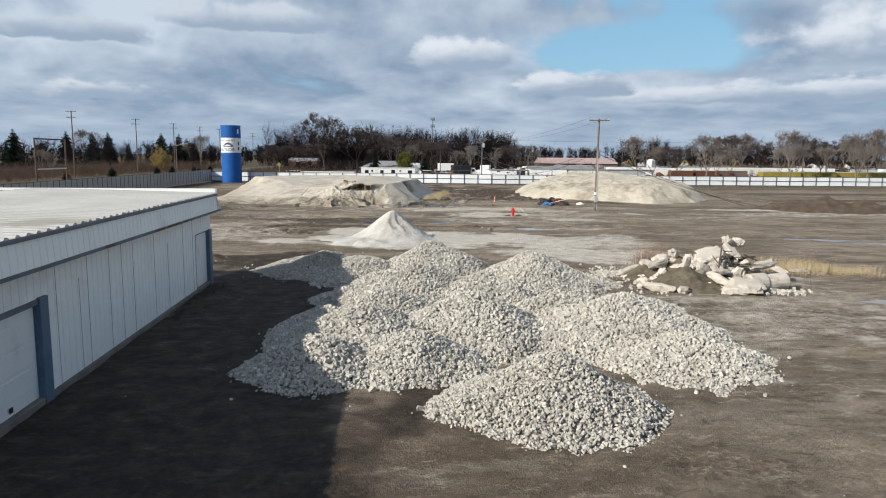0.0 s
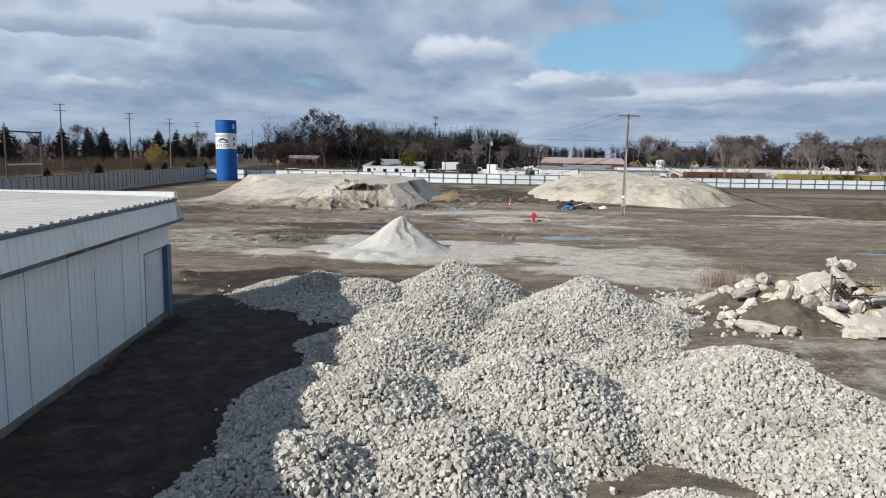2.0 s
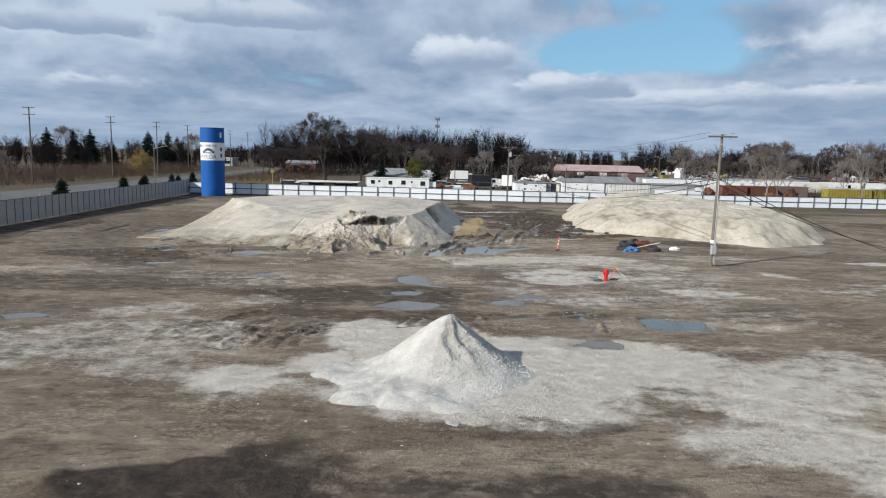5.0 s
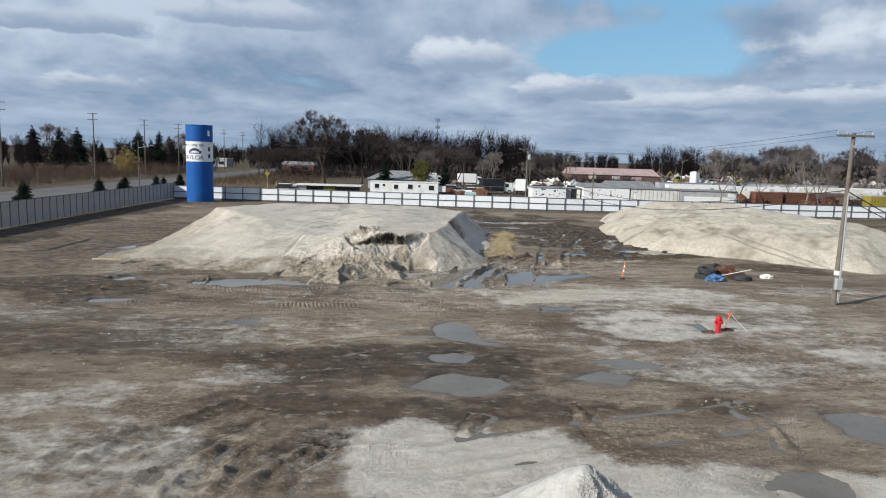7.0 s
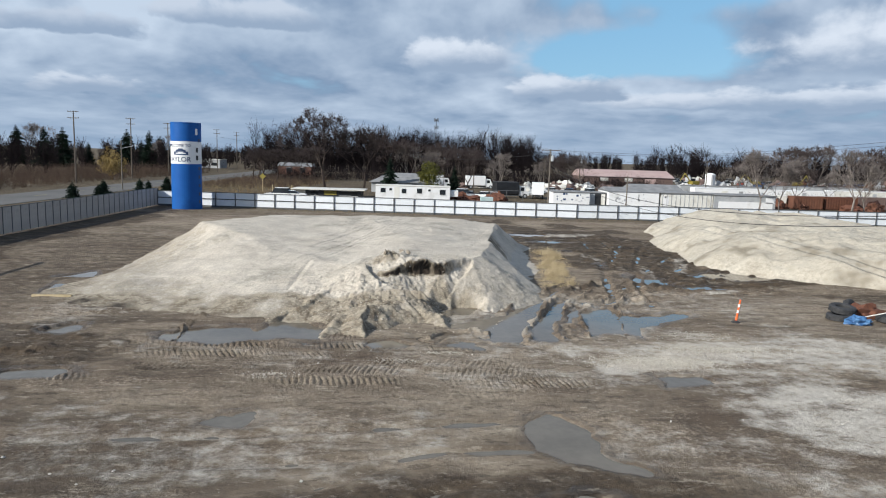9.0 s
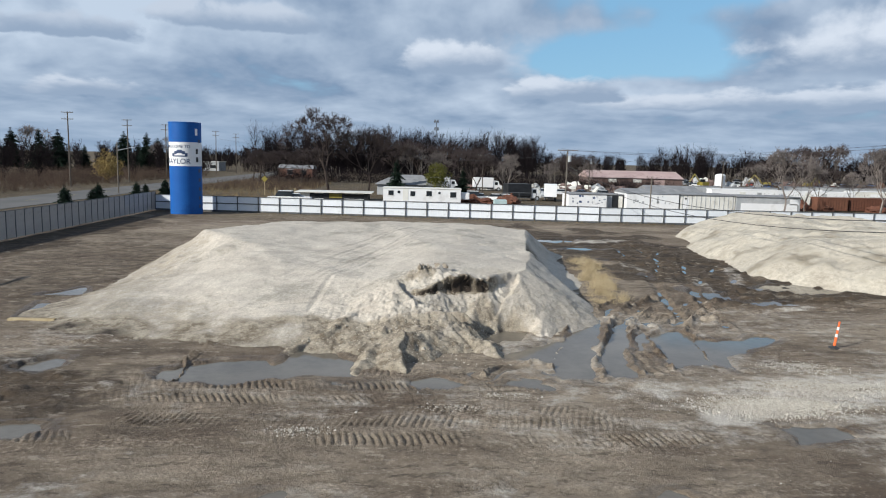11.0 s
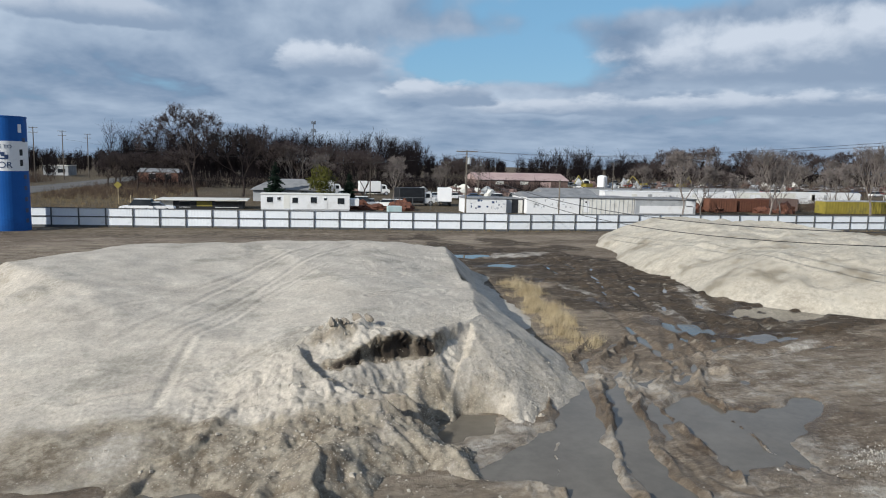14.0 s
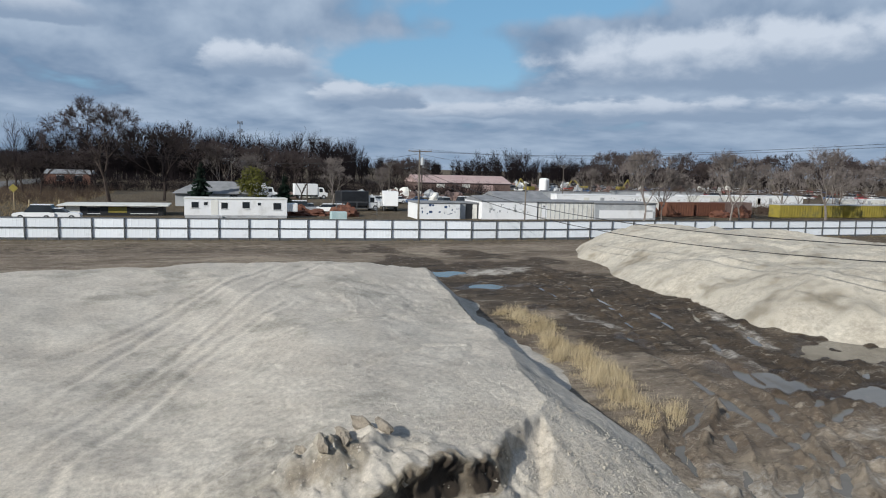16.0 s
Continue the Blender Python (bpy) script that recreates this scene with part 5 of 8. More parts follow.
# ---- sand mounds ----
MOUND_FOOT = [(-23.0, 42.6), (-20.8, 39.3), (-17.5, 38.7), (-14.5, 38.3), (-12.9, 37.8), (-11.4, 37.2), (-9.6, 37.4), (-7.6, 37.5), (-6.6, 36.2), (-5.6, 35.4), (-4.6, 37.0), (-2.4, 37.5), (-1.2, 39.2),
              (0.8, 41.4), (2.6, 43.6), (4.4, 46.2), (5.4, 51.0), (6.4, 60.0), (6.0, 67.0), (1.0, 71.0), (-12.0, 71.0), (-22.0, 66.0), (-23.0, 57.0), (-22.2, 49.0)]
MOUND_TOP = [(-18.6, 56.6), (-15.0, 63.2), (-2.5, 65.2), (3.6, 64.5), (3.0, 60.8), (1.9, 52.0), (1.15, 47.8), (0.6, 44.9), (-0.3, 44.0), (-1.5, 43.0), (-3.5, 42.6), (-5.4, 42.8), (-8.0, 44.4), (-13.2, 50.0)]
# the dug bowl: its broken lip from west to east, then round its floor
BOWL = [(-5.5, 41.7), (-4.4, 41.7), (-3.6, 42.2), (-2.7, 42.7), (-1.6, 42.8), (-1.0, 43.35), (-0.4, 43.95), (0.15, 44.15), (0.35, 43.5), (0.2, 42.4), (0.1, 41.2), (-0.6, 38.9), (-2.0, 39.3), (-3.4, 39.5), (-4.6, 40.3)]


def lip_distance(x, y):
    return poly_distance(x, y, BOWL) + 0.12 * fbm(x, y, 115, 0.8, 4) + 0.05 * value_noise(x, y, 127, 0.2)


def ridge(x, y, pts, left, right):
    """A crest along a line of (x, y, height), with a slope of its own on either side."""
    d, level = line_distance(x, y, pts)
    side = np.zeros(np.shape(x))
    near = np.full(np.shape(x), 1e9)
    for p, q in zip(pts, pts[1:]):
        dx, dy = q[0] - p[0], q[1] - p[1]
        t = np.clip(((x - p[0]) * dx + (y - p[1]) * dy) / (dx * dx + dy * dy), 0, 1)
        e = np.hypot(x - p[0] - t * dx, y - p[1] - t * dy)
        side = np.where(e < near, dx * (y - p[1]) - dy * (x - p[0]), side)
        near = np.minimum(near, e)
    return level - np.where(side > 0, left, right) * np.maximum(d - 0.04, 0)


def mound_height(x, y):
    wx, wy = x + 0.40 * value_noise(x, y, 111, 2.2) + 0.14 * value_noise(x, y, 151, 0.6), y + 0.40 * value_noise(x, y, 112, 2.2) + 0.14 * value_noise(x, y, 152, 0.6)
    d = poly_distance(wx, wy, MOUND_FOOT)
    dt = np.maximum(-poly_distance(wx, wy, MOUND_TOP), 0)
    # the top rises gently to the back and falls off towards the lane
    top = np.minimum(1.66 + 0.045 * (y - 42) + 0.62 * step(x, -8, -3) + 0.35 * step(-x, 10, 17), 2.62) + 0.04 * fbm(x, y, 113, 7.0, 3)
    edge = (x - 0.56 - 0.163 * (y - 44.7)) * 0.987
    top = top + (2.26 - top) * step(edge, -4.5, -0.3)
    q = np.maximum(d, 0) / (np.maximum(d, 0) + dt + 1e-6)
    h = top * q * (1 + (0.36 - 0.55 * step(-x, 11, 17)) * (1 - q)) + np.minimum(d, 0) * 0.4
    # towards the lane the top runs flat to its edge and then falls at the slope of loose sand
    toe = 0.10 * np.maximum(d, 0) + np.minimum(d, 0) * 0.4
    out = np.maximum(-poly_distance(x + 0.2 * (wx - x), y + 0.2 * (wy - y), MOUND_TOP), 0)
    loose = top - 0.61 * np.maximum(out - 0.06, 0) + 0.05 * fbm(x, y, 163, 0.7, 4)
    h = h + (np.maximum(np.minimum(loose, top), toe) - h) * step(x + 0.25 * (y - 44), -1.2, 0.2)
    # a steep shaded bank runs slantwise down the side towards the lane
    s = (x - 1.84) * 0.957 + (y - 52.15) * 0.29 + 0.10 * value_noise(x, y, 153, 0.7)
    a = (x - 1.84) * 0.29 - (y - 52.15) * 0.957
    s = np.minimum(s, edge)

    # long wheel creases on the top
    def crease(pts, depth, width):
        out = line_distance(x, y, pts)[0]
        return depth * (-np.exp(-(out / width) ** 2) + 0.6 * np.exp(-((out - 2.0 * width) / width) ** 2))

    for dx in (0.0, 1.7):
        h = h + crease([(-11.6 + dx, 45.0), (-10.1 + dx, 48.0), (-9.2 + dx, 50.4), (-7.8 + dx, 54.0), (-6.0 + dx, 58.8), (-3.3 + dx, 64.2)], 0.028, 0.12)
    h = h + crease([(-11.5, 41.4), (-9.4, 41.9), (-7.5, 42.6), (-6.5, 43.4), (-5.4, 44.3)], 0.045, 0.11)
    h = h + crease([(-9.5, 47.5), (-6.1, 49.9), (-3.1, 51.9), (0.8, 53.5)], 0.035, 0.11)
    h = h + crease([(-9.4, 41.0), (-8.9, 45.0), (-7.8, 47.1), (-6.7, 50.2), (-4.0, 55.0)], 0.030, 0.12)
    h = h + crease([(-17.0, 44.5), (-13.0, 48.0), (-9.0, 53.0), (-6.0, 60.0)], 0.030, 0.13)
    h = h + crease([(-3.0, 47.5), (-1.0, 49.2), (0.3, 49.6)], 0.05, 0.10)
    # bulldozed shoulder lumps at the road side
    h = h + 0.30 * np.clip(fbm(x, y, 114, 1.6, 3), 0, 1) * np.exp(-(((x + 17) / 3.5) ** 2 + ((y - 53) / 3.5) ** 2))
    h = h + 0.028 * fbm(x, y, 131, 0.9, 4) * step(h, 0.1, 0.5) * step(-x, 1.0, 7.0)
    # spoil humps behind the lip
    db = lip_distance(x, y)
    face = step(db, -0.03, 0.16)
    lump = np.exp(-(((x + 4.2) / 1.3) ** 2 + ((y - 42.9) / 0.75) ** 2)) * (1 - face)
    h = h + lump * (0.30 + 0.50 * np.clip(fbm(x, y, 117, 0.8, 4), -0.4, 1))
    # the bowl: a short broken face, then loose talus down to its floor
    from_lip = line_distance(x, y, BOWL[:8])[0]
    from_lip = from_lip + (db - from_lip) * step(x, -2.8, -1.2)
    floor = 1.66 + 0.22 * step(x, -1.6, -0.4) - 0.74 * (np.maximum(from_lip, 0.12) - 0.12) + 0.09 * fbm(x, y, 116, 0.6, 5)
    floor = np.maximum(floor, 0.02 + 0.72 * step(-x, 2.2, 3.8) + 0.05 * fbm(x, y, 121, 0.9, 3))
    h = h + (np.minimum(h, floor) - h) * face
    rough = 0.06 * fbm(x, y, 118, 0.5, 5)
    for pts, left, right in (([(-5.6, 42.0, 2.15), (-5.45, 41.5, 1.95), (-4.75, 40.2, 1.42), (-3.8, 39.6, 1.02), (-3.1, 39.2, 0.70)], 2.4, 0.45),
                             ([(-5.7, 41.0, 1.75), (-5.9, 39.4, 1.0), (-6.1, 38.1, 0.60), (-6.7, 35.9, 0.24), (-6.8, 35.0, 0.06)], 0.34, 0.85),
                             ([(-5.3, 38.0, 0.90), (-5.25, 37.5, 0.88), (-5.35, 36.6, 0.62), (-5.2, 35.6, 0.38), (-5.1, 34.9, 0.10)], 2.6, 0.42),
                             ([(-5.2, 37.6, 0.86), (-4.6, 38.2, 0.78), (-3.7, 38.7, 0.72), (-2.8, 38.8, 0.62), (-1.95, 38.3, 0.42), (-1.55, 37.2, 0.12)], 0.50, 0.58),
                             ([(-7.2, 40.4, 1.05), (-8.3, 38.7, 0.55), (-8.95, 38.7, 0.34), (-9.6, 37.4, 0.16), (-9.95, 36.5, 0.06)], 1.3, 0.30),
                             ([(-3.3, 40.9, 1.0), (-2.7, 40.5, 0.95), (-2.3, 40.2, 0.75), (-2.0, 39.9, 0.35)], 2.0, 1.1)):
        h = np.maximum(h, ridge(x + 0.10 * value_noise(x, y, 155, 0.5), y + 0.10 * value_noise(x, y, 156, 0.5), pts, left, right) + rough)
    brow = 2.26 - 0.26 * np.clip(a, 0, 5.3) - 1.15 * np.maximum(s, 0)
    bench = (0.24 - 0.03 * np.clip(a, 0, 5)) * np.maximum(d, 0) + 0.04
    flank = np.maximum(brow + 0.04 * fbm(x, y, 162, 0.4, 3), bench)
    h = h + (np.minimum(h, flank) - h) * step(a, -14, -9) * (1 - step(a, 5.0, 6.0)) * step(s, -0.15, 0.05)
    h = h - 0.8 * step(poly_distance(x, y, POOLS[-1]) + 0.12 * fbm(x, y, 161, 0.6, 3), -0.6, 0.35)
    near = np.exp(-(((x + 3.0) / 5.5) ** 2 + ((y - 39.5) / 3.6) ** 2))
    lumpy = np.abs(value_noise(x, y, 157, 0.42)) + 0.5 * np.abs(value_noise(x, y, 158, 0.19))
    return h + 0.03 * fbm(x, y, 119, 1.2, 3) * step(d, 0.2, 1.2) + near * (0.035 * fbm(x, y, 120, 0.6, 5) + 0.045 * value_noise(x, y, 142, 0.14) + 0.10 * lumpy - 0.04) - 0.04


def mound_damp_shade(x, y):
    """Where the mound is wet and brown: along its front foot, on the dug face, round the spurs; also shade painted on
    the steep bank.
    """
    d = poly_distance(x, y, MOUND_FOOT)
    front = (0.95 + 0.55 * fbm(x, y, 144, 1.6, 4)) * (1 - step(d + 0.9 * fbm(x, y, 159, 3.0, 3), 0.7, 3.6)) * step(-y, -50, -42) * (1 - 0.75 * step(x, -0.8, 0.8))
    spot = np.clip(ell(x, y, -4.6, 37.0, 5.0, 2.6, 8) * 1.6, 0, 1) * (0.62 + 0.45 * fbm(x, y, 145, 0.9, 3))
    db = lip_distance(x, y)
    # damp soil of the dug face, together with the shade under its overhang
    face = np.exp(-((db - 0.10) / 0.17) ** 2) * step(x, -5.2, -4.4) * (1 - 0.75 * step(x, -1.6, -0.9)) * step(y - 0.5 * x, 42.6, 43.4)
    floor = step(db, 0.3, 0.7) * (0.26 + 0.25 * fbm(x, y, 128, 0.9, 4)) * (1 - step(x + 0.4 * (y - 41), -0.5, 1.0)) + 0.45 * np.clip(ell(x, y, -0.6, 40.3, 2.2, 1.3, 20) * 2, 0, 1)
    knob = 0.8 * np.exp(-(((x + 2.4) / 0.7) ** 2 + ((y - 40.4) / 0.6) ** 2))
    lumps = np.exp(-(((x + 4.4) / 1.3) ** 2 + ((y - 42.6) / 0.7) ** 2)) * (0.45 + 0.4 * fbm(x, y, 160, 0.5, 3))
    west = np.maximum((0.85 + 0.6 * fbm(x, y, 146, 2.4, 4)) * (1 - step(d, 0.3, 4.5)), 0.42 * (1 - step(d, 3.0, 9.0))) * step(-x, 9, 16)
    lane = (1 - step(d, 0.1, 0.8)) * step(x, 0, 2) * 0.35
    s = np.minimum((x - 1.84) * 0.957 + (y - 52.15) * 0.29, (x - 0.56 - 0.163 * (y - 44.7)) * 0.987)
    # dark band that paints shade onto the steep bank towards the lane
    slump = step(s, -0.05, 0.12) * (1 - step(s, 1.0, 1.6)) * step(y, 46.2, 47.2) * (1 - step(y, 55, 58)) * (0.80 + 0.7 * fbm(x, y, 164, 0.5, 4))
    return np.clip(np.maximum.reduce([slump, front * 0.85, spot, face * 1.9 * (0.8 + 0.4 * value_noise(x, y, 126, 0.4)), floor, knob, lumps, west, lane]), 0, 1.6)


MOUND_GRID = (np.array(lines((-28, -9.5, 0.16), (-9.5, 4.5, 0.043), (4.5, 8.6, 0.12))), np.array(lines((33, 38, 0.06), (38, 45.6, 0.04), (45.6, 54, 0.10), (54, 74, 0.19))))
mound = heap_field("sand_mound", mound_height, -28, 8.5, 33, 74, MOUND_GRID, M["sand"], "broad flat-topped mound of pale sand with a dug face", "sand mound")
co = np.empty(len(mound.data.vertices) * 3, np.float32)
mound.data.vertices.foreach_get("co", co)
# break the dug face up with small overhangs
cx_, cy_, cz_ = co[0::3], co[1::3], co[2::3]
fw = np.exp(-((lip_distance(cx_, cy_) - 0.05) / 0.22) ** 2) * step(cx_, -5.2, -4.5) * (1 - step(cx_, -1.6, -0.8)) * step(cy_ - 0.5 * cx_, 42.4, 43.2)
over = fw * step(cz_, 1.9, 2.3) * 0.28
moved = co.copy()
moved[1::3] += -0.89 * over + fw * (0.08 * value_noise(cx_ + cy_, cz_ * 1.2, 138, 0.26) + 0.09 * value_noise(cx_, cz_, 139, 0.12))
moved[0::3] += 0.46 * over + fw * (0.07 * value_noise(cy_ - cx_, cz_ * 1.2, 140, 0.26) + 0.08 * value_noise(cy_, cz_, 141, 0.12))
mound.data.vertices.foreach_set("co", moved)
mound.data.update()
damp_shade = mound.data.attributes.new("damp_shade", "FLOAT", "POINT")
damp_shade.data.foreach_set("value", mound_damp_shade(co[0::3], co[1::3]).astype(np.float32))


def build_clods():
    """Damp lumps that fell from the dug face."""
    r = np.random.default_rng(121)
    pts = []
    for cx, cy, sx, sy, n in ((-3.9, 42.8, 0.9, 0.5, 40), (-2.0, 42.3, 1.2, 0.3, 30), (-5.5, 40.0, 0.5, 1.2, 25), (-5.3, 36.6, 0.6, 1.3, 30),
                              (-3.0, 36.9, 1.6, 0.7, 60), (-6.2, 38.6, 1.2, 1.2, 70), (-0.6, 41.3, 1.4, 0.8, 50), (-7.6, 40.6, 0.8, 0.5, 12), (-9.0, 38.5, 2.0, 0.6, 20), (2.2, 42.6, 1.0, 1.2, 25)):
        pts.append(np.stack([r.normal(cx, sx, n), r.normal(cy, sy, n)], 1))
    p = np.concatenate(pts)
    z = np.maximum(mound_height(p[:, 0], p[:, 1]), ground_height(p[:, 0], p[:, 1])[0])
    s = r.gamma(1.2, 0.022, len(p)) + 0.012
    joined_stones("sand_clod_litter", np.column_stack([p, z]), np.minimum(s, 0.20), 122, M["spoil"], mound, 0.8)


build_clods()
rc = np.random.default_rng(135)
for cx, cy, cs in ((-3.7, 43.7, 0.17), (-4.1, 43.5, 0.14), (-3.4, 43.4, 0.15), (-4.9, 43.3, 0.12), (-4.6, 42.7, 0.14), (-4.2, 42.9, 0.11)):
    bm = bmesh.new()
    bmesh.ops.create_icosphere(bm, subdivisions=2, radius=cs)
    for v in bm.verts:
        v.co = Vector((v.co.x * 1.6, v.co.y * 0.9, v.co.z * 0.6)) * (1 + rc.normal(0, 0.20))
    ob = part("clod", bm, M["clod"], mound)
    ob.matrix_basis = pose(cx, cy, float(mound_height(np.array([cx]), np.array([cy]))[0]) + 0.05, 20 * cx, 10, 40 * cy)


def build_gravel():
    """Fine gravel on the mound's dug and trodden parts."""
    r = np.random.default_rng(123)
    n, k = 9000, 8000
    x, y = np.append(r.normal(-3.2, 3.2, n), r.normal(0.8, 1.7, k)), np.append(r.normal(39.6, 2.4, n), r.normal(43.2, 1.5, k))
    z = mound_height(x, y)
    ok = z > 0.03
    s = r.gamma(1.5, 0.007, len(x)) + 0.008
    joined_stones("gravel_litter", np.column_stack([x, y, z])[ok], np.minimum(s, 0.07)[ok], 124, M["spoil"], mound, 0.8)


build_gravel()

def build_spills():
    """Low spills of pale crushed stone on the yard."""
    r = np.random.default_rng(136)
    for cx, cy, sx, sy, n in ((6.6, 32.1, 1.2, 0.50, 6500), (9.3, 33.9, 1.3, 0.40, 2600), (-7.9, 29.8, 0.5, 0.2, 260), (-3.4, 31.6, 0.7, 0.18, 200), (-1.6, 32.8, 0.5, 0.15, 180), (9.9, 36.4, 0.9, 0.5, 700), (12.5, 34.2, 1.6, 0.3, 300)):
        px, py = r.normal(cx, sx, n), r.normal(cy, sy, n)
        sz = r.gamma(2.0, 0.006, n) + 0.009
        z = ground_height(px, py)[0] + sz * 0.25 + 0.05 * np.exp(-((px - cx) / sx) ** 2 - ((py - cy) / sy) ** 2)
        ob = joined_stones("gravel_spill", np.column_stack([px, py, z]), np.minimum(sz, 0.06), 137 + n, M["chips"], None)
        tagged(ob, "low spill of pale crushed stone on the yard", "gravel", kind="stuff")


build_spills()

MOUND2_FOOT = [(23.2, 84.5), (19.4, 68.5), (18.4, 57.5), (22.0, 52.5), (26.0, 49.2), (33.0, 43.8), (39.5, 46.0), (44.5, 54.0), (46.0, 66.0), (43.0, 80.0), (38.0, 92.0), (29.0, 92.5)]


def mound2_height(x, y):
    wx, wy = x + 0.6 * value_noise(x, y, 131, 3.0), y + 0.6 * value_noise(x, y, 132, 3.0)
    d = poly_distance(wx, wy, MOUND2_FOOT)
    top = 2.75 + 0.22 * fbm(x, y, 133, 6.0, 3)
    h = top * (1 - np.exp(-np.maximum(d, 0) / 7.5 * 2.0)) / (1 - math.exp(-2.0))
    h = np.minimum(h, top) + np.minimum(d, 0) * 0.4
    rill = np.abs(fbm(x * 0.8 + 0.5 * y, 0.35 * y - 0.2 * x, 143, 0.9, 4))
    return h + (0.16 * fbm(x, y, 134, 1.6, 6) + 0.12 * (0.4 - rill)) * step(h, 0.05, 0.5) - 0.03


heap_field("far_sand_mound", mound2_height, 16, 50, 41, 95, 0.17, M["sandfar"], "second pale sand mound beside the muddy lane", "sand mound")


def dirt_height(x, y):
    v = [h - 0.42 * np.hypot((x - px) * 0.8, y - py) for px, py, h in ((46.5, 36.0, 1.2), (49.5, 34.6, 1.65), (52.8, 33.4, 1.4), (44.2, 36.6, 0.7), (55.6, 32.6, 0.9))]
    return smooth_max(v, 6.0) + 0.16 * fbm(x, y, 141, 1.2, 4)


heap_field("topsoil_heap", dirt_height, 40, 61, 27, 42, 0.22, M["dirt"], "dark brown heap of dumped topsoil", "dirt heap")


# ---- rubble ----
def build_rubble():
    root = thing("concrete_rubble_heap", "heap of broken concrete slabs, footings and rusty scrap", "rubble pile", 17.9, -8.8, 0)

    def soil(x, y):
        v = [0.95 - 0.55 * np.hypot(x + 1.0, y + 0.8), 1.35 - 0.62 * np.hypot(x - 0.5, y - 0.2), 0.45 - 0.5 * np.hypot(x + 0.2, y + 2.0), 1.5 - 0.7 * np.hypot(x - 1.7, y - 0.8), 0.75 - 0.5 * np.hypot(x + 1.9, y - 1.5), 1.1 - 0.6 * np.hypot(x + 0.6, y - 1.3)]
        return smooth_max(v, 6.0) + 0.12 * fbm(x, y, 151, 0.7, 4) + 0.04 * value_noise(x, y, 154, 0.12)
    heap_field("soil", soil, -5, 5, -5, 4, 0.08, M["topsoil"], "", "", root)
    r = np.random.default_rng(152)

    def chunk(x, y, z, sx, sy, sz, rx, ry, rz, mat="slab"):
        x, y, z, sx, sy, sz = x * 0.80 + 0.1, y * 0.80, z * 0.92, sx * 0.74, sy * 0.80, sz * 0.85
        bm = bmesh.new()
        bmesh.ops.create_cube(bm, size=1.0)
        bmesh.ops.subdivide_edges(bm, edges=bm.edges, cuts=3, use_grid_fill=True)
        for v in bm.verts:
            c = v.co
            k = 1 - 0.24 * (abs(c.x * c.y) + abs(c.y * c.z) + abs(c.x * c.z)) * 4 * 0.5
            v.co = Vector((c.x * sx, c.y * sy, c.z * sz)) * k + Vector(r.normal(0, 0.055, 3) * np.array([sx, sy, sz]))
        ob = part("slab", bm, M[mat], root)
        ob.matrix_basis = pose(x, y, z, rx, ry, rz)

    # large pieces, one by one, from the place that they lie at
    def slab(x, y, z, *rest):
        chunk((x - 18.0) / 0.8, (y + 8.8) / 0.8, z / 0.92, *rest)

    for q in ((18.2, -9.1, 1.42, 1.9, 1.0, 0.30, 42, -10, 12), (19.5, -7.9, 1.85, 0.85, 0.6, 0.45, 20, 30, 40), (20.0, -7.8, 1.8, 0.75, 0.55, 0.5, -30, 20, 0), (19.4, -8.6, 1.5, 1.3, 0.5, 0.2, 30, 40, -30),
              (18.9, -11.3, 0.42, 1.9, 1.25, 0.32, 24, 8, -18), (18.3, -11.6, 0.22, 1.6, 0.55, 0.42, 0, 4, -4), (18.0, -10.7, 0.55, 1.5, 0.4, 0.38, 0, 24, -40), (20.6, -9.2, 0.95, 1.7, 0.42, 0.42, 0, -10, 12),
              (16.9, -9.6, 1.0, 0.6, 0.25, 1.0, 18, 8, 30), (17.6, -9.9, 0.85, 0.9, 0.3, 0.6, 10, 25, 15), (18.3, -10.1, 0.8, 1.1, 0.4, 0.3, 10, 5, 5), (19.1, -10.0, 0.7, 0.7, 0.35, 0.7, 15, 30, 10),
              (15.35, -10.85, 0.22, 1.7, 0.42, 0.42, 0, 4, -25), (14.75, -10.3, 0.18, 0.5, 0.42, 0.36, 10, 8, 30), (16.25, -11.2, 0.17, 0.6, 0.40, 0.38, 0, 5, 6), (15.1, -7.2, 0.35, 1.7, 0.5, 0.4, 0, -16, 14), (15.9, -7.3, 0.65, 0.9, 0.6, 0.5, 15, 10, 0),
              (16.5, -7.4, 0.9, 1.0, 0.6, 0.5, 30, -15, 20), (17.1, -7.5, 1.2, 0.8, 0.6, 0.5, 10, 20, 50), (16.2, -8.0, 0.8, 1.5, 0.4, 0.35, 5, -12, 18), (21.8, -8.1, 0.6, 1.7, 0.3, 0.28, 0, 24, -12), (24.1, -5.8, 0.12, 1.2, 0.5, 0.25, 0, 4, 8)):
        slab(*q)
    # round footings
    for x, y, z, ln, rad, rz, ry in ((1.75, -1.75, 0.40, 0.9, 0.40, 15, 88), (2.7, -1.5, 0.38, 1.1, 0.37, 12, 86), (1.6, 0.9, 1.25, 0.35, 0.26, 60, 70)):
        ob = part("footing", lathe([(rad * 0.9, -ln / 2), (rad, -ln / 2 + 0.06), (rad, ln / 2 - 0.06), (rad * 0.9, ln / 2)], 16), M["slab"], root, "round concrete footing")
        ob.matrix_basis = pose(x, y, z, 0, ry, rz)
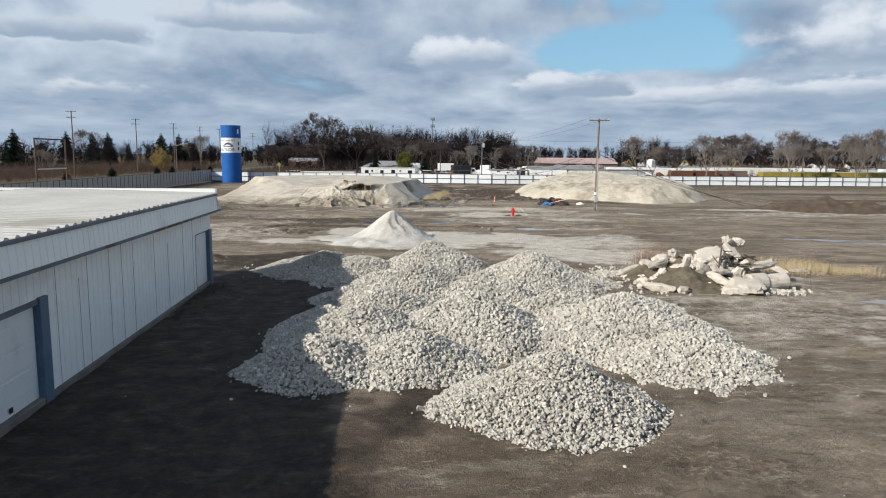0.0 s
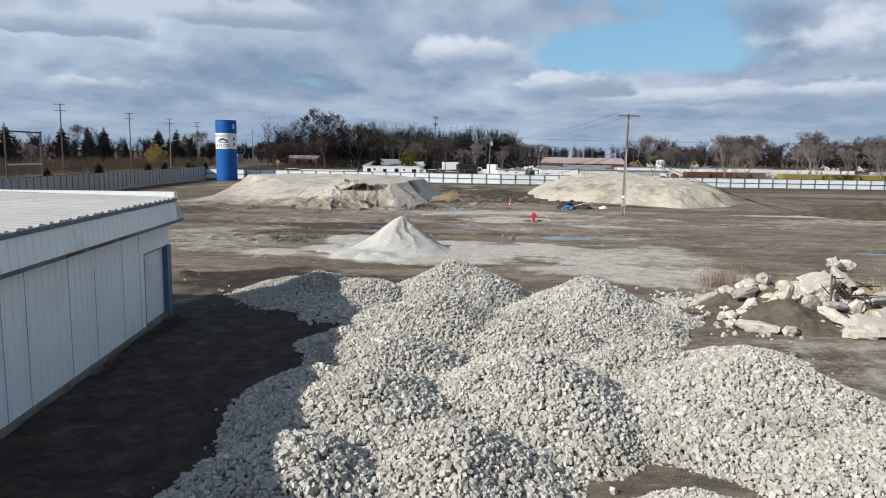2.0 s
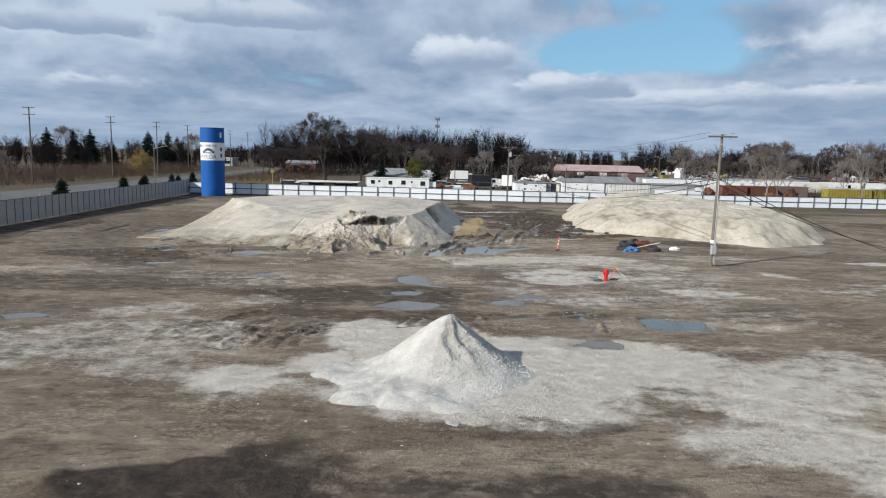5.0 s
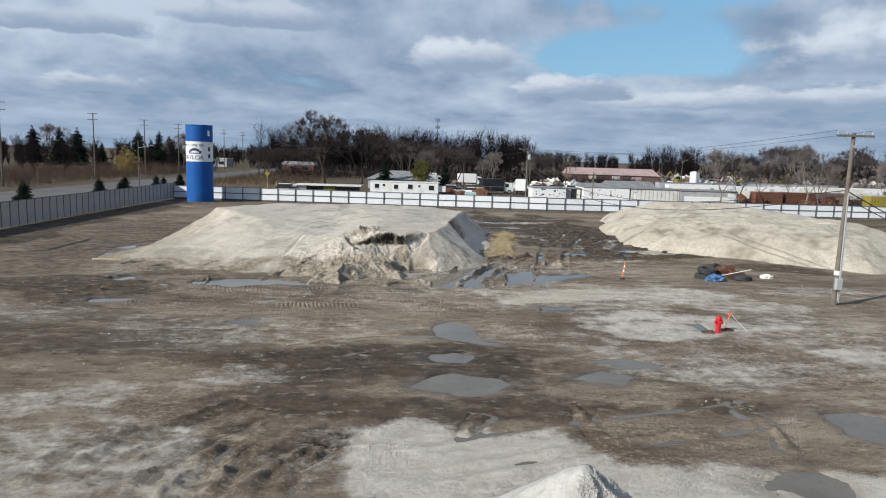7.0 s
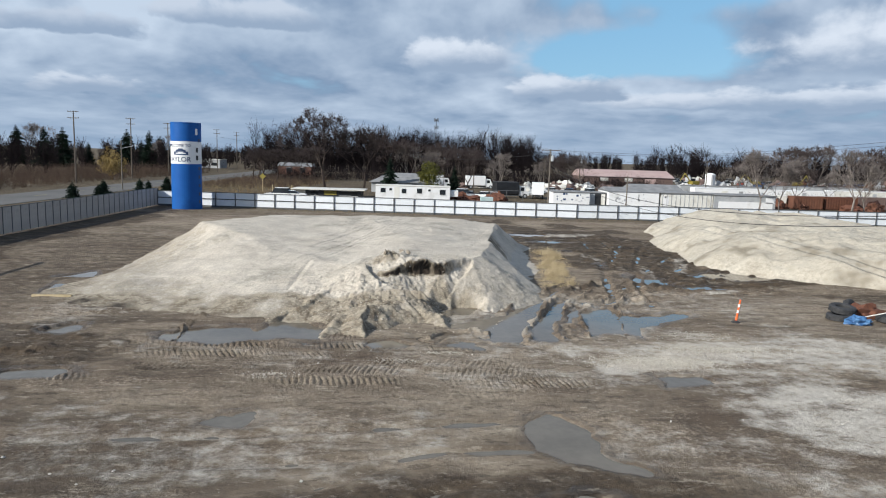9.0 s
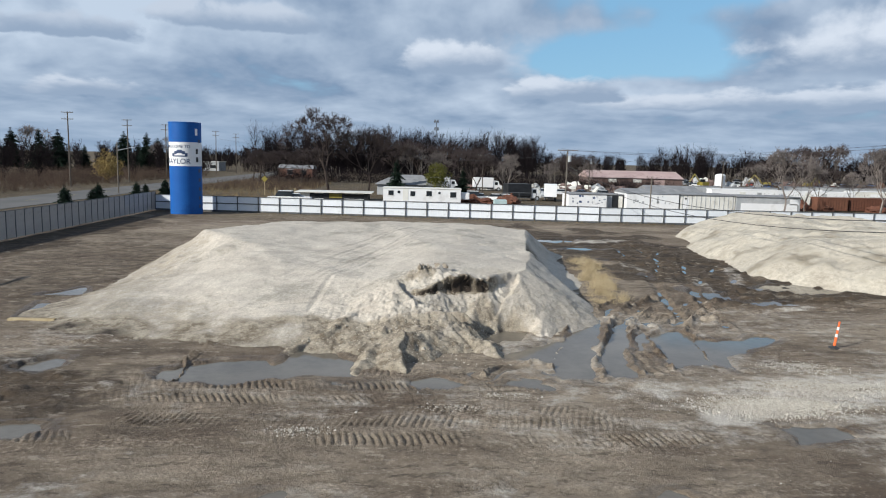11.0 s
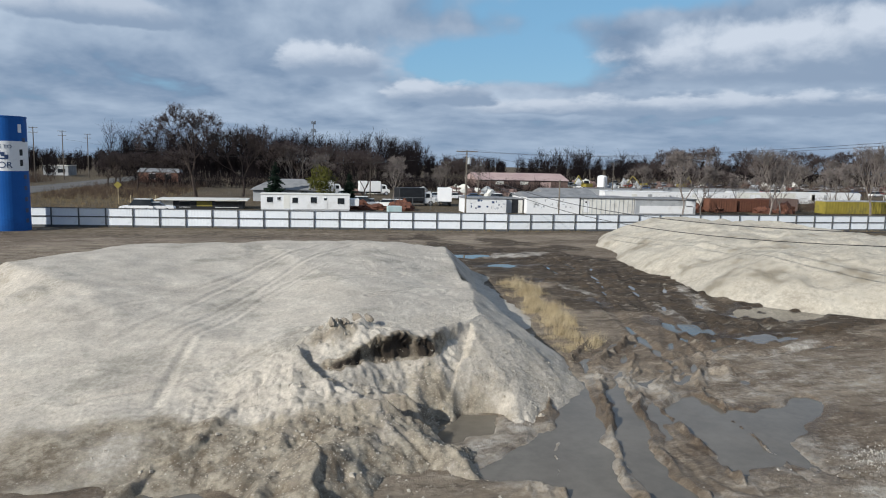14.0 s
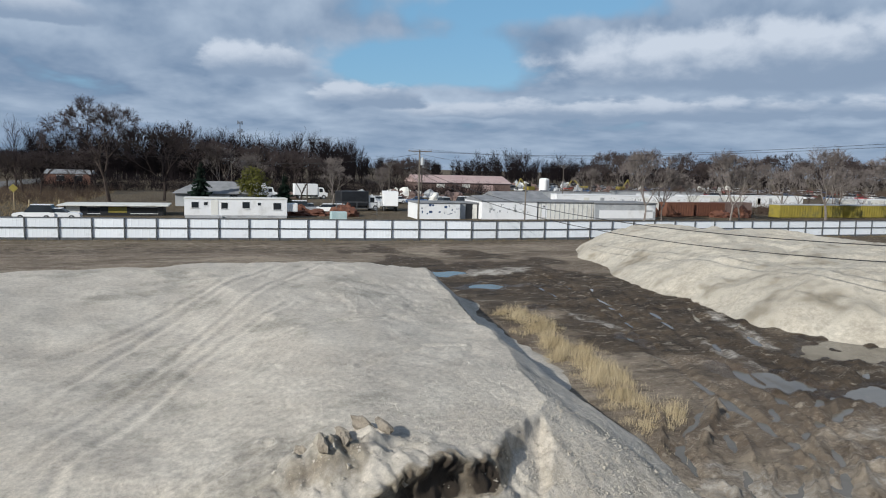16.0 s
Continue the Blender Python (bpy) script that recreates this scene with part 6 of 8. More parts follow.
    for _ in range(430):
        a, d = r.uniform(0, 2 * math.pi), abs(r.normal(0, 1.25)) + 0.2
        x, y = d * math.cos(a) * 1.45, d * math.sin(a) * 0.9 - 0.2
        z = max(0.05, float(soil(np.array([x]), np.array([y]))[0]))
        s = min(0.12 + r.gamma(1.8, 0.10), 0.6)
        if math.hypot((x + 1.2) * 0.8, y + 1.3) < 0.95 or y < -2.4:
            continue
        chunk(x, y, z + s * 0.15, s * r.uniform(0.8, 2.0), s, s * r.uniform(0.5, 1), *r.uniform(-40, 40, 2), r.uniform(0, 360), mat="slab")
    # rusty bars and a twisted frame
    for p, q in (((0.2, -1.4, 0.6), (0.75, -0.4, 1.7)), ((1.4, 0.1, 0.8), (1.9, -0.9, 1.0)), ((1.9, 0.4, 1.1), (2.6, 0.2, 1.25)), ((2.2, 0.5, 1.3), (2.9, 0.6, 1.0)), ((0.9, -0.5, 1.4), (1.3, -1.2, 0.7))):
        part("bar", tubed(p, q, 0.035, n=6), M["rustdark"], root, "rusty steel bar")
    for k in range(34):
        p = np.array([0.8, -0.4, 1.1]) + r.normal(0, 1, 3) * np.array([0.45, 0.4, 0.25])
        q = p + r.normal(0, 1, 3) * np.array([0.4, 0.3, 0.22])
        part("bar", tubed(tuple(p), tuple(q), 0.02, n=5), M["black" if k % 3 else "rustdark"], root, "bent dark steel bar")
    for y in (0.2, 0.45):
        part("bracket", boxed(1.55, 2.1, y, y + 0.07, 0.95, 1.15, 0.02), M["rust"], root, "rusty steel bracket")
    # loose bits on the ground
    n = 190
    x, y = r.normal(-2.6, 1.0, n), r.normal(-0.9, 1.3, n)
    x[100:], y[100:] = r.normal(2.6, 0.6, 90), r.normal(-2.1, 0.3, 90)
    s = r.uniform(0.05, 0.18, n)
    joined_stones("loose_stone_litter", np.column_stack([x, y, s * 0.3 + 0.02]), s, 153, M["stone"], root)


build_rubble()

# ---- utility poles and wires ----
def sag_wire(name, p, q, sag, r, label, n=24):
    cu = bpy.data.curves.new(name, "CURVE")
    cu.dimensions, cu.bevel_depth, cu.bevel_resolution = "3D", r, 1
    sp = cu.splines.new("POLY")
    sp.points.add(n)
    for i in range(n + 1):
        t = i / n
        c = Vector(p).lerp(Vector(q), t)
        sp.points[i].co = (c.x, c.y, c.z - sag * 4 * t * (1 - t), 1)
    cu.materials.append(M["wire"])
    return tagged(new(name, cu), label, "cable")


def utility_pole(x, y, h, label, arm=1.9, arm_dir=0.0, mat="pole", transformer=False, arms=1, base=0.15, group="", lean=0.0):
    p = thing("utility_pole", label, "utility pole", x, y, 0, arm_dir, group)
    part("shaft", tubed((lean, 0, -0.3), (0, 0, h), base, base * 0.62, 10), M[mat], p)
    for k in range(arms):
        z = h - 0.18 - 1.3 * k
        part("crossarm", boxed(-arm / 2, arm / 2, -0.20, -0.09, z - 0.06, z + 0.06, 0.01), M[mat], p)
        for sx in (-1, 1):
            part("brace", tubed((sx * arm * 0.28, -0.145, z - 0.07), (0, -0.10, z - 0.6), 0.018, n=5), M["galv"], p)
            for u in (0.46, 0.22):
                ob = part("insulator", lathe([(0.03, 0), (0.055, 0.03), (0.03, 0.07), (0.05, 0.10), (0.02, 0.16)], 8), M["grey"], p)
                ob.location = (sx * arm * u, -0.145, z + 0.06)
    if transformer:
        t = part("transformer", lathe([(0.20, -0.42), (0.24, -0.40), (0.24, 0.36), (0.20, 0.42), (0.08, 0.44), (0.06, 0.6)], 14), M["galv"], p, "pale grey can transformer")
        t.location = (0.30, -0.25, h - 1.45)
        part("bracket", boxed(0.05, 0.3, -0.3, -0.2, h - 1.5, h - 1.4), M["galv"], t).parent = p
    return p


yp = utility_pole(23.2, 32.4, 9.65, "weathered wooden utility pole with one crossarm and tied cables", arm=2.1, base=0.15, lean=-0.12)
part("band", tubed((-0.1, 0, 1.75), (-0.09, 0, 2.0), 0.158, n=12), M["white"], yp, "white tag band")
part("conduit", tubed((-0.02, -0.17, 0.3), (-0.02, -0.12, 6.4), 0.035, n=6), M["grey"], yp)
part("junction_box", boxed(-0.28, 0.08, -0.36, -0.15, 0.95, 1.6, 0.02), M["grey"], yp, "grey junction box")
part("conduit", tubed((0.05, -0.17, 0.2), (0.03, -0.12, 5.0), 0.03, n=6), M["galv"], yp)
utility_pole(17.4, 113.6, 9.4, "leaning utility pole with a transformer behind the fence", arm=3.0, transformer=True, base=0.14)
sag_wire("cable", (23.1, 32.4, 6.5), (17.4, 113.5, 7.0), 2.9, 0.026, "thick black cable hanging slack between two poles")
sag_wire("cable", (23.1, 32.4, 6.2), (17.4, 113.5, 6.6), 3.4, 0.026, "thick black cable hanging slack between two poles")
sag_wire("cable", (23.3, 32.4, 6.4), (43.0, 41.0, 0.1), 0.35, 0.03, "black guy cable run down to the ground")
sag_wire("cable", (23.3, 32.4, 6.0), (44.5, 40.0, 0.1), 0.6, 0.025, "black guy cable run down to the ground")
for dx in (-0.95, 0.95):
    sag_wire("cable", (23.2 + dx, 32.3, 9.75), (17.4 + dx, 113.5, 9.5), 1.2, 0.010, "thin black overhead wire between two poles")

# ---- hydrant ----
def build_hydrant():
    h = thing("fire_hydrant", "red fire hydrant standing in wet ground", "hydrant", 13.55, 25.6, 0.0, 20)
    part("barrel", lathe([(0.10, -0.1), (0.17, -0.02), (0.17, 0.04), (0.115, 0.06), (0.11, 0.34), (0.14, 0.36), (0.14, 0.40), (0.12, 0.42), (0.12, 0.62), (0.15, 0.64), (0.15, 0.67)], 18), M["red"], h, smooth=False)
    part("bonnet", lathe([(0.145, 0.67), (0.14, 0.71), (0.10, 0.77), (0.05, 0.80), (0.035, 0.81), (0.035, 0.86), (0.0, 0.865)], 18, False), M["red"], h)
    for a in (0, 180, 270):
        n = part("nozzle", lathe([(0.055, 0.10), (0.06, 0.16), (0.075, 0.17), (0.075, 0.21), (0.03, 0.215), (0.025, 0.25)], 12), M["red"], h, "capped nozzle")
        n.matrix_basis = pose(0, 0, 0.53, 0, 90, a)
    for a in range(0, 360, 60):
        b = part("bolt", lathe([(0.014, 0), (0.014, 0.03)], 6), M["red"], h)
        b.location = (0.15 * math.cos(radians(a)), 0.15 * math.sin(radians(a)), 0.04)
    s = thing("marker_stake", "thin bent stake with an orange ribbon beside the hydrant", "stake", 13.85, 25.75, 0.0)
    part("stake", tubed((0, 0, 0), (0.35, 0.1, 0.85), 0.014, n=6), M["orange"], s, "faded orange stake")
    part("rod", tubed((0.35, 0.1, 0.85), (1.15, -0.1, 0.05), 0.009, n=6), M["cream"], s)
    bm = bmesh.new()
    bmesh.ops.create_icosphere(bm, subdivisions=2, radius=0.065)
    for v in bm.verts:
        v.co = Vector((v.co.x * 1.3, v.co.y * 0.5, v.co.z)) * (1 + 0.3 * noise.noise(v.co * 14))
    part("ribbon", bm, M["orange"], s, "orange ribbon bundle").location = (0.30, 0.08, 0.83)
    for k, (x, y) in enumerate(((13.05, 25.5), (14.15, 25.95))):
        bm = bmesh.new()
        bmesh.ops.create_icosphere(bm, subdivisions=2, radius=0.3)
        for v in bm.verts:
            v.co = Vector((v.co.x * 1.1, v.co.y * 0.8, v.co.z * 0.45)) * (1 + 0.35 * noise.noise(v.co * 6 + Vector((k, 0, 0))))
        ob = part("soil_clump", bm, M["dirt"])
        ob.location = (x, y, 0.02)
        tagged(ob, "dark clump of dug soil by the hydrant", "soil clump")


build_hydrant()


def build_delineator():
    d = thing("delineator_post", "orange and white delineator post leaning slightly on a rubber base", "traffic post", 13.0, 39.2, 0.03)
    part("base", lathe([(0.22, 0), (0.22, 0.04), (0.12, 0.07), (0.07, 0.12)], 8), M["rubber"], d, "black rubber base")
    tip = Vector((0.16, 0.02, 1.15))
    z = [0.08, 0.42, 0.54, 0.68, 0.80, 1.0]
    for i, (a, b) in enumerate(zip(z, z[1:])):
        p, q = tip * a, tip * b
        part("sleeve" if i % 2 else "tube", tubed(p, q, 0.06 - 0.02 * a, 0.06 - 0.02 * b, 12), M["white" if i % 2 else "orange"], d)


build_delineator()


# ---- tyre dump ----
def tyre(x, y, z, rx, ry, rz, R=0.62, w=0.34, label="large worn black tyre lying on the ground"):
    prof = [(R * 0.56, -w * 0.36), (R * 0.62, -w * 0.48), (R * 0.90, -w * 0.5), (R, -w * 0.36), (R, w * 0.36), (R * 0.90, w * 0.5), (R * 0.62, w * 0.48), (R * 0.56, w * 0.36)]
    t = thing("tyre", label, "tyre", group="dumped tyres")
    t.matrix_basis = pose(x, y, z, rx, ry, rz)
    bm = bmesh.new()
    n = 36
    rings = [[bm.verts.new((r * math.cos(2 * math.pi * i / n), r * math.sin(2 * math.pi * i / n), h)) for i in range(n)] for r, h in prof]
    rings.append(rings[0])
    for a, b in zip(rings, rings[1:]):
        for i in range(n):
            bm.faces.new((a[i], a[(i + 1) % n], b[(i + 1) % n], b[i]))
    part("carcass", bm, M["rubber"], t)
    bm = bmesh.new()
    for i in range(24):
        a = 2 * math.pi * i / 24
        m = Matrix.Rotation(a, 4, "Z") @ Matrix.Translation((R + 0.006, 0, (w * 0.17) * (1 if i % 2 else -1))) @ Matrix.Rotation(0.5 if i % 2 else -0.5, 4, "X") @ Matrix.Diagonal((0.035, 0.07, w * 0.42, 1))
        bmesh.ops.create_cube(bm, size=1.0, matrix=m)
    part("tread", bm, M["rubber"], t)
    return t


tyre(18.9, 40.2, 0.20, 0, 0, 10)
tyre(19.2, 40.5, 0.56, 6, -4, 40)
tyre(21.2, 39.7, 0.22, 4, 3, 70)
tyre(21.5, 40.9, 0.20, 0, 0, 20, 0.5, 0.28)
tyre(20.2, 41.3, 0.30, 65, 10, 30)


def crumple(name, label, category, x, y, z, sx, sy, sz, mat, seed, amp=0.4):
    bm = bmesh.new()
    bmesh.ops.create_icosphere(bm, subdivisions=3, radius=1.0)
    for v in bm.verts:
        k = 1 + amp * noise.noise(v.co * 2.3 + Vector((seed, 0, 0))) + amp * 0.6 * noise.noise(v.co * 5.5 + Vector((0, seed, 0)))
        v.co = Vector((v.co.x * sx, v.co.y * sy, max(v.co.z, -0.35) * sz)) * k
    ob = part(name, bm, M[mat])
    ob.location = (x, y, z)
    return tagged(ob, label, category)


crumple("tarp", "crumpled bright blue plastic tarp by the tyres", "tarp", 19.3, 39.3, 0.12, 0.62, 0.4, 0.34, "tarp", 3.1, 0.55)
crumple("rusty_scrap", "rust-brown scrap heap between the tyres", "scrap", 20.7, 40.9, 0.25, 0.95, 0.55, 0.55, "rust", 7.7)
crumple("sack", "pale cloth sack lying past the tyres", "sack", 23.4, 40.6, 0.1, 0.45, 0.25, 0.25, "cream", 5.5)
tagged(part("plank", tubed((19.6, 39.5, 0.35), (21.6, 39.3, 0.85), 0.028, n=6), M["cream"]), "bleached wooden pole laid across the tyres", "pole")
tagged(part("plank", boxed(-22.6, -20.6, 41.5, 41.75, 0.05, 0.16, 0.01), M["straw"]), "yellow timber plank on the mound's foot", "plank")

# small stone litter all over the yard
def build_litter():
    r = np.random.default_rng(171)
    n = 2200
    x, y = r.uniform(-24, 30, n), r.uniform(-30, 40, n)
    near = fbm(x, y, 172, 5.0, 3)
    ok = near + r.uniform(-0.4, 0.4, n) > 0.35
    x, y = x[ok], y[ok]
    z, hol = ground_height(x, y)
    k = hol < -0.1
    x, y, z = x[k], y[k], z[k]
    s = r.gamma(1.5, 0.016, len(x)) + 0.012
    ob = joined_stones("loose_stones", np.column_stack([x, y, z + s * 0.2]), np.minimum(s, 0.07), 173, M["stone"], None, 0.7)
    tagged(ob, "scattered pale stone chips over the yard", "stones", kind="stuff")


build_litter()


# ---- dry grass ----
def blades(name, label, x, y, z, h, mat, seed, lean=0.35, w=0.012):
    r = np.random.default_rng(seed)
    n = len(x)
    a = r.uniform(0, 2 * math.pi, n)
    la = r.uniform(0, 2 * math.pi, n)
    ll = r.uniform(0, lean, n) * h
    d = np.stack([np.cos(a) * w, np.sin(a) * w, np.zeros(n)], 1)
    b = np.stack([x, y, z - 0.03], 1)
    mid = b + np.stack([np.cos(la) * ll * 0.35, np.sin(la) * ll * 0.35, h * 0.6], 1)
    tip = b + np.stack([np.cos(la) * ll, np.sin(la) * ll, h], 1)
    V = np.stack([b - d, b + d, mid + d * 0.7, tip, mid - d * 0.7], 1).reshape(-1, 3)
    i = 5 * np.arange(n)[:, None]
    F = np.concatenate([i + np.array([[0, 1, 2]]), i + np.array([[0, 2, 4]]), i + np.array([[4, 2, 3]])])
    return tagged(arrays(name, V, F, M[mat]), label, "grass", kind="stuff")


def build_grass():
    r = np.random.default_rng(181)
    foot = [(4.7, 46.6), (6.5, 48.4), (7.3, 52.0), (8.2, 57.5), (8.2, 63.5), (6.9, 63.5), (6.2, 56.0), (5.4, 50.0)]
    n = 85000
    x, y = r.uniform(4, 10, n), r.uniform(45, 66, n)
    d = poly_distance(x, y, foot) + 0.6 * value_noise(x, y, 182, 1.2) + 0.6 * value_noise(x, y, 191, 0.4) + r.normal(0, 0.2, n)
    k = d > 0.0
    x, y = x[k], y[k]
    blades("dry_grass", "tall dry straw-coloured grass along the mound's foot", x, y, np.zeros(len(x)), r.uniform(0.15, 0.95, len(x)) * (0.45 + 0.55 * step(value_noise(x, y, 192, 0.8) + 0.5 * value_noise(x, y, 193, 0.3), -0.6, 0.6)) * (0.35 + 0.65 * step(d[k], 0.0, 0.8)), "straw", 183, w=0.0055, lean=0.8)
    n = 7000
    x = r.uniform(20.6, 28.0, n)
    y = -4.4 - 0.32 * (x - 22.8) + r.normal(0, 0.8, n)
    blades("dry_grass", "tall dry straw-coloured grass behind the rubble", x, y, np.zeros(n), r.uniform(0.15, 0.75, n) * (0.45 + 0.55 * step(value_noise(x, y, 190, 1.6), -0.5, 0.5)), "straw", 184, w=0.005, lean=0.5)
    n = 520
    x, y = r.normal(17.5, 0.6, n), r.normal(-3.4, 0.4, n)
    blades("dead_weeds", "tall reddish-brown dead weeds behind the rubble", x, y, np.zeros(n), r.uniform(0.2, 1.45, n), "redweed", 194, w=0.007, lean=0.5)
    n = 1600
    x, y = r.normal(18.3, 1.6, n), r.normal(-4.8, 0.6, n)
    blades("dry_grass", "sparse dry grass behind the rubble", x, y, np.zeros(n), r.uniform(0.12, 0.5, n), "meadow", 185, w=0.003, lean=0.6)
    n = 2400
    x, y = r.uniform(BX + 0.1, BX + 0.9, n), r.uniform(-22, -8.5, n)
    k = value_noise(x, y, 186, 2.0) > 0.0
    blades("dry_grass", "short dead weeds along the barn wall", x[k], y[k], np.zeros(k.sum()), r.uniform(0.06, 0.22, k.sum()), "brush", 187)
    n = 4500
    x = r.uniform(-39, 110, n)
    y = np.where(x < 18, 96.3 - (x - 18) * 0.0917, 96.3 + (x - 18) * 0.021) - np.abs(r.normal(0.35, 0.35, n))
    k = value_noise(x, y, 188, 3.0) > -0.1
    blades("dry_grass", "dead weeds along the foot of the fence", x[k], y[k], np.zeros(k.sum()), r.uniform(0.06, 0.35, k.sum()), "meadow", 189, w=0.015)


build_grass()

# ---- trees ----
def prisms(P, Q, r0, r1, n=3):
    """Tapered n-sided sticks from P to Q."""
    P, Q = np.asarray(P, float), np.asarray(Q, float)
    d = Q - P
    d /= np.maximum(np.linalg.norm(d, axis=1), 1e-6)[:, None]
    up = np.where(np.abs(d[:, 2:3]) > 0.9, np.array([[1.0, 0, 0]]), np.array([[0, 0, 1.0]]))
    u = np.cross(d, up)
    u /= np.linalg.norm(u, axis=1)[:, None]
    w = np.cross(d, u)
    a = 2 * math.pi * np.arange(n) / n
    ring = u[:, None] * np.cos(a)[None, :, None] + w[:, None] * np.sin(a)[None, :, None]
    V = np.concatenate([P[:, None] + ring * np.asarray(r0)[:, None, None], Q[:, None] + ring * np.asarray(r1)[:, None, None]], 1)
    k = np.arange(n)
    F = np.stack([k, (k + 1) % n, n + (k + 1) % n, n + k], 1)
    F = (F[None] + 2 * n * np.arange(len(P))[:, None, None]).reshape(-1, 4)
    return V.reshape(-1, 3), F


def spikes(P, Q, r):
    """Three-sided pointed twigs."""
    V, F = prisms(P, Q, r, np.zeros(len(P)), 3)
    V = V.reshape(-1, 6, 3)[:, :4].reshape(-1, 3)
    F = np.array([(0, 1, 3), (1, 2, 3), (2, 0, 3)])
    return V, (F[None] + 4 * np.arange(len(P))[:, None, None]).reshape(-1, 3)


def grow(r, h, spread, depth, tips, lean=0.0, clear=0.20):
    """Skeleton of a bare tree by repeated forking: sticks for trunk and limbs, and fine twigs at their ends."""
    thick, thin, ends = [], [], []

    def rec(p, d, ln, ra, lev):
        rb = ra * 0.80
        for i in range(3):
            d = d + r.normal(0, 0.10, 3) + np.array([0, 0, 0.05])
            d = d / np.linalg.norm(d)
            q = p + d * ln / 3
            thick.append((p, q, ra + (rb - ra) * i / 3, ra + (rb - ra) * (i + 1) / 3))
            p = q
        if lev == 0:
            ends.append((p, d, ln))
            return
        n = 3 if (lev > depth - 2 or r.random() < 0.28) else 2
        turn = r.uniform(0, 2 * math.pi)
        u = np.cross(d, np.array([0.3, 0.5, 0.8]))
        u = u / np.linalg.norm(u)
        w = np.cross(d, u)
        for i in range(n):
            a = turn + 2 * math.pi * i / n + r.normal(0, 0.35)
            tilt = spread * r.uniform(0.30, 0.72) * (1.15 if lev == depth else 1.0)
            dd = d * math.cos(tilt) + (u * math.cos(a) + w * math.sin(a)) * math.sin(tilt)
            rec(p, dd, ln * r.uniform(0.66, 0.92), rb * (0.78 if n == 2 else 0.68), lev - 1)

    rec(np.zeros(3), np.array([lean, 0.0, 1.0]), 1.0 + clear * 2, 0.16, depth)
    top = max(e[0][2] for e in ends)
    k = h / (top * 1.06)
    thick = [(p * k, q * k, max(a * k * 0.62, 0.02), max(b * k * 0.62, 0.016)) for p, q, a, b in thick]
    for p, d, ln in ends:
        for _ in range(tips):
            d2 = d + r.normal(0, 0.52, 3)
            d2 = d2 / np.linalg.norm(d2)
            b = p - d * ln * r.random() * 0.8
            t = ln * r.uniform(0.5, 1.15)
            thin.append((b * k, (b + d2 * t) * k, 0.024, 0))
            for _ in range(2):
                d3 = d2 + r.normal(0, 0.5, 3)
                b3 = b + d2 * t * r.uniform(0.3, 0.9)
                thin.append((b3 * k, (b3 + d3 / np.linalg.norm(d3) * t * 0.5) * k, 0.017, 0))
    return thick, thin


def sticks(lst, n):
    P, Q, a, b = zip(*lst)
    return prisms(np.array(P), np.array(Q), np.array(a), np.array(b), n)


def bare_tree(seed, h, spread, depth, tips, label, lean=0.0, clear=0.2, crown="twig"):
    r = np.random.default_rng(seed)
    t = thing("bare_tree", label, "tree")
    thick, thin = grow(r, h, spread, depth, tips, lean, clear)
    arrays("trunk", *sticks(thick, 5), M["bark" if crown == "twig" else "palebark"], t)
    P, Q, a, b = zip(*thin)
    arrays("crown", *spikes(np.array(P), np.array(Q), np.array(a)), M[crown], t)
    return t


def conifer(seed, h, w, label):
    r = np.random.default_rng(seed)
    t = thing("conifer", label, "tree")
    part("trunk", tubed((0, 0, -0.2), (0, 0, h * 0.97), h * 0.022, 0.02, 7), M["bark"], t)
    V, F = [], []
    rows = int(h * 2.6)
    for i in range(rows):
        z = h * (0.06 + 0.93 * i / rows)
        L0 = w * (1 - (i / rows)) ** 0.80 * r.uniform(0.55, 1.15) + 0.15
        for k in range(18):
            a = r.uniform(0, 2 * math.pi)
            ln = L0 * r.uniform(0.45, 1.18)
            c, s = math.cos(a), math.sin(a)
            drop = ln * r.uniform(0.15, 0.4)
            for g in range(4):
                u0, u1 = g / 4, (g + 1.25) / 4
                wd = 0.40 * ln * (1 - 0.6 * u0) * r.uniform(0.6, 1.2)
                p0 = np.array([c * ln * u0, s * ln * u0, z - drop * u0])
                p1 = np.array([c * ln * u1, s * ln * u1, z - drop * u1 + r.normal(0, 0.06) * ln])
                side = np.array([-s, c, 0]) * wd
                hang = np.array([0, 0, -0.10 * ln - 0.1])
                b = len(V)
                V += [p0, p1 + side + hang, p1 + hang * 0.2 + np.array([c, s, 0]) * 0.1 * ln, p1 - side + hang]
                F += [(b, b + 1, b + 2), (b, b + 2, b + 3)]
    arrays("crown", np.array(V), np.array(F), M["needle"], t)
    return t


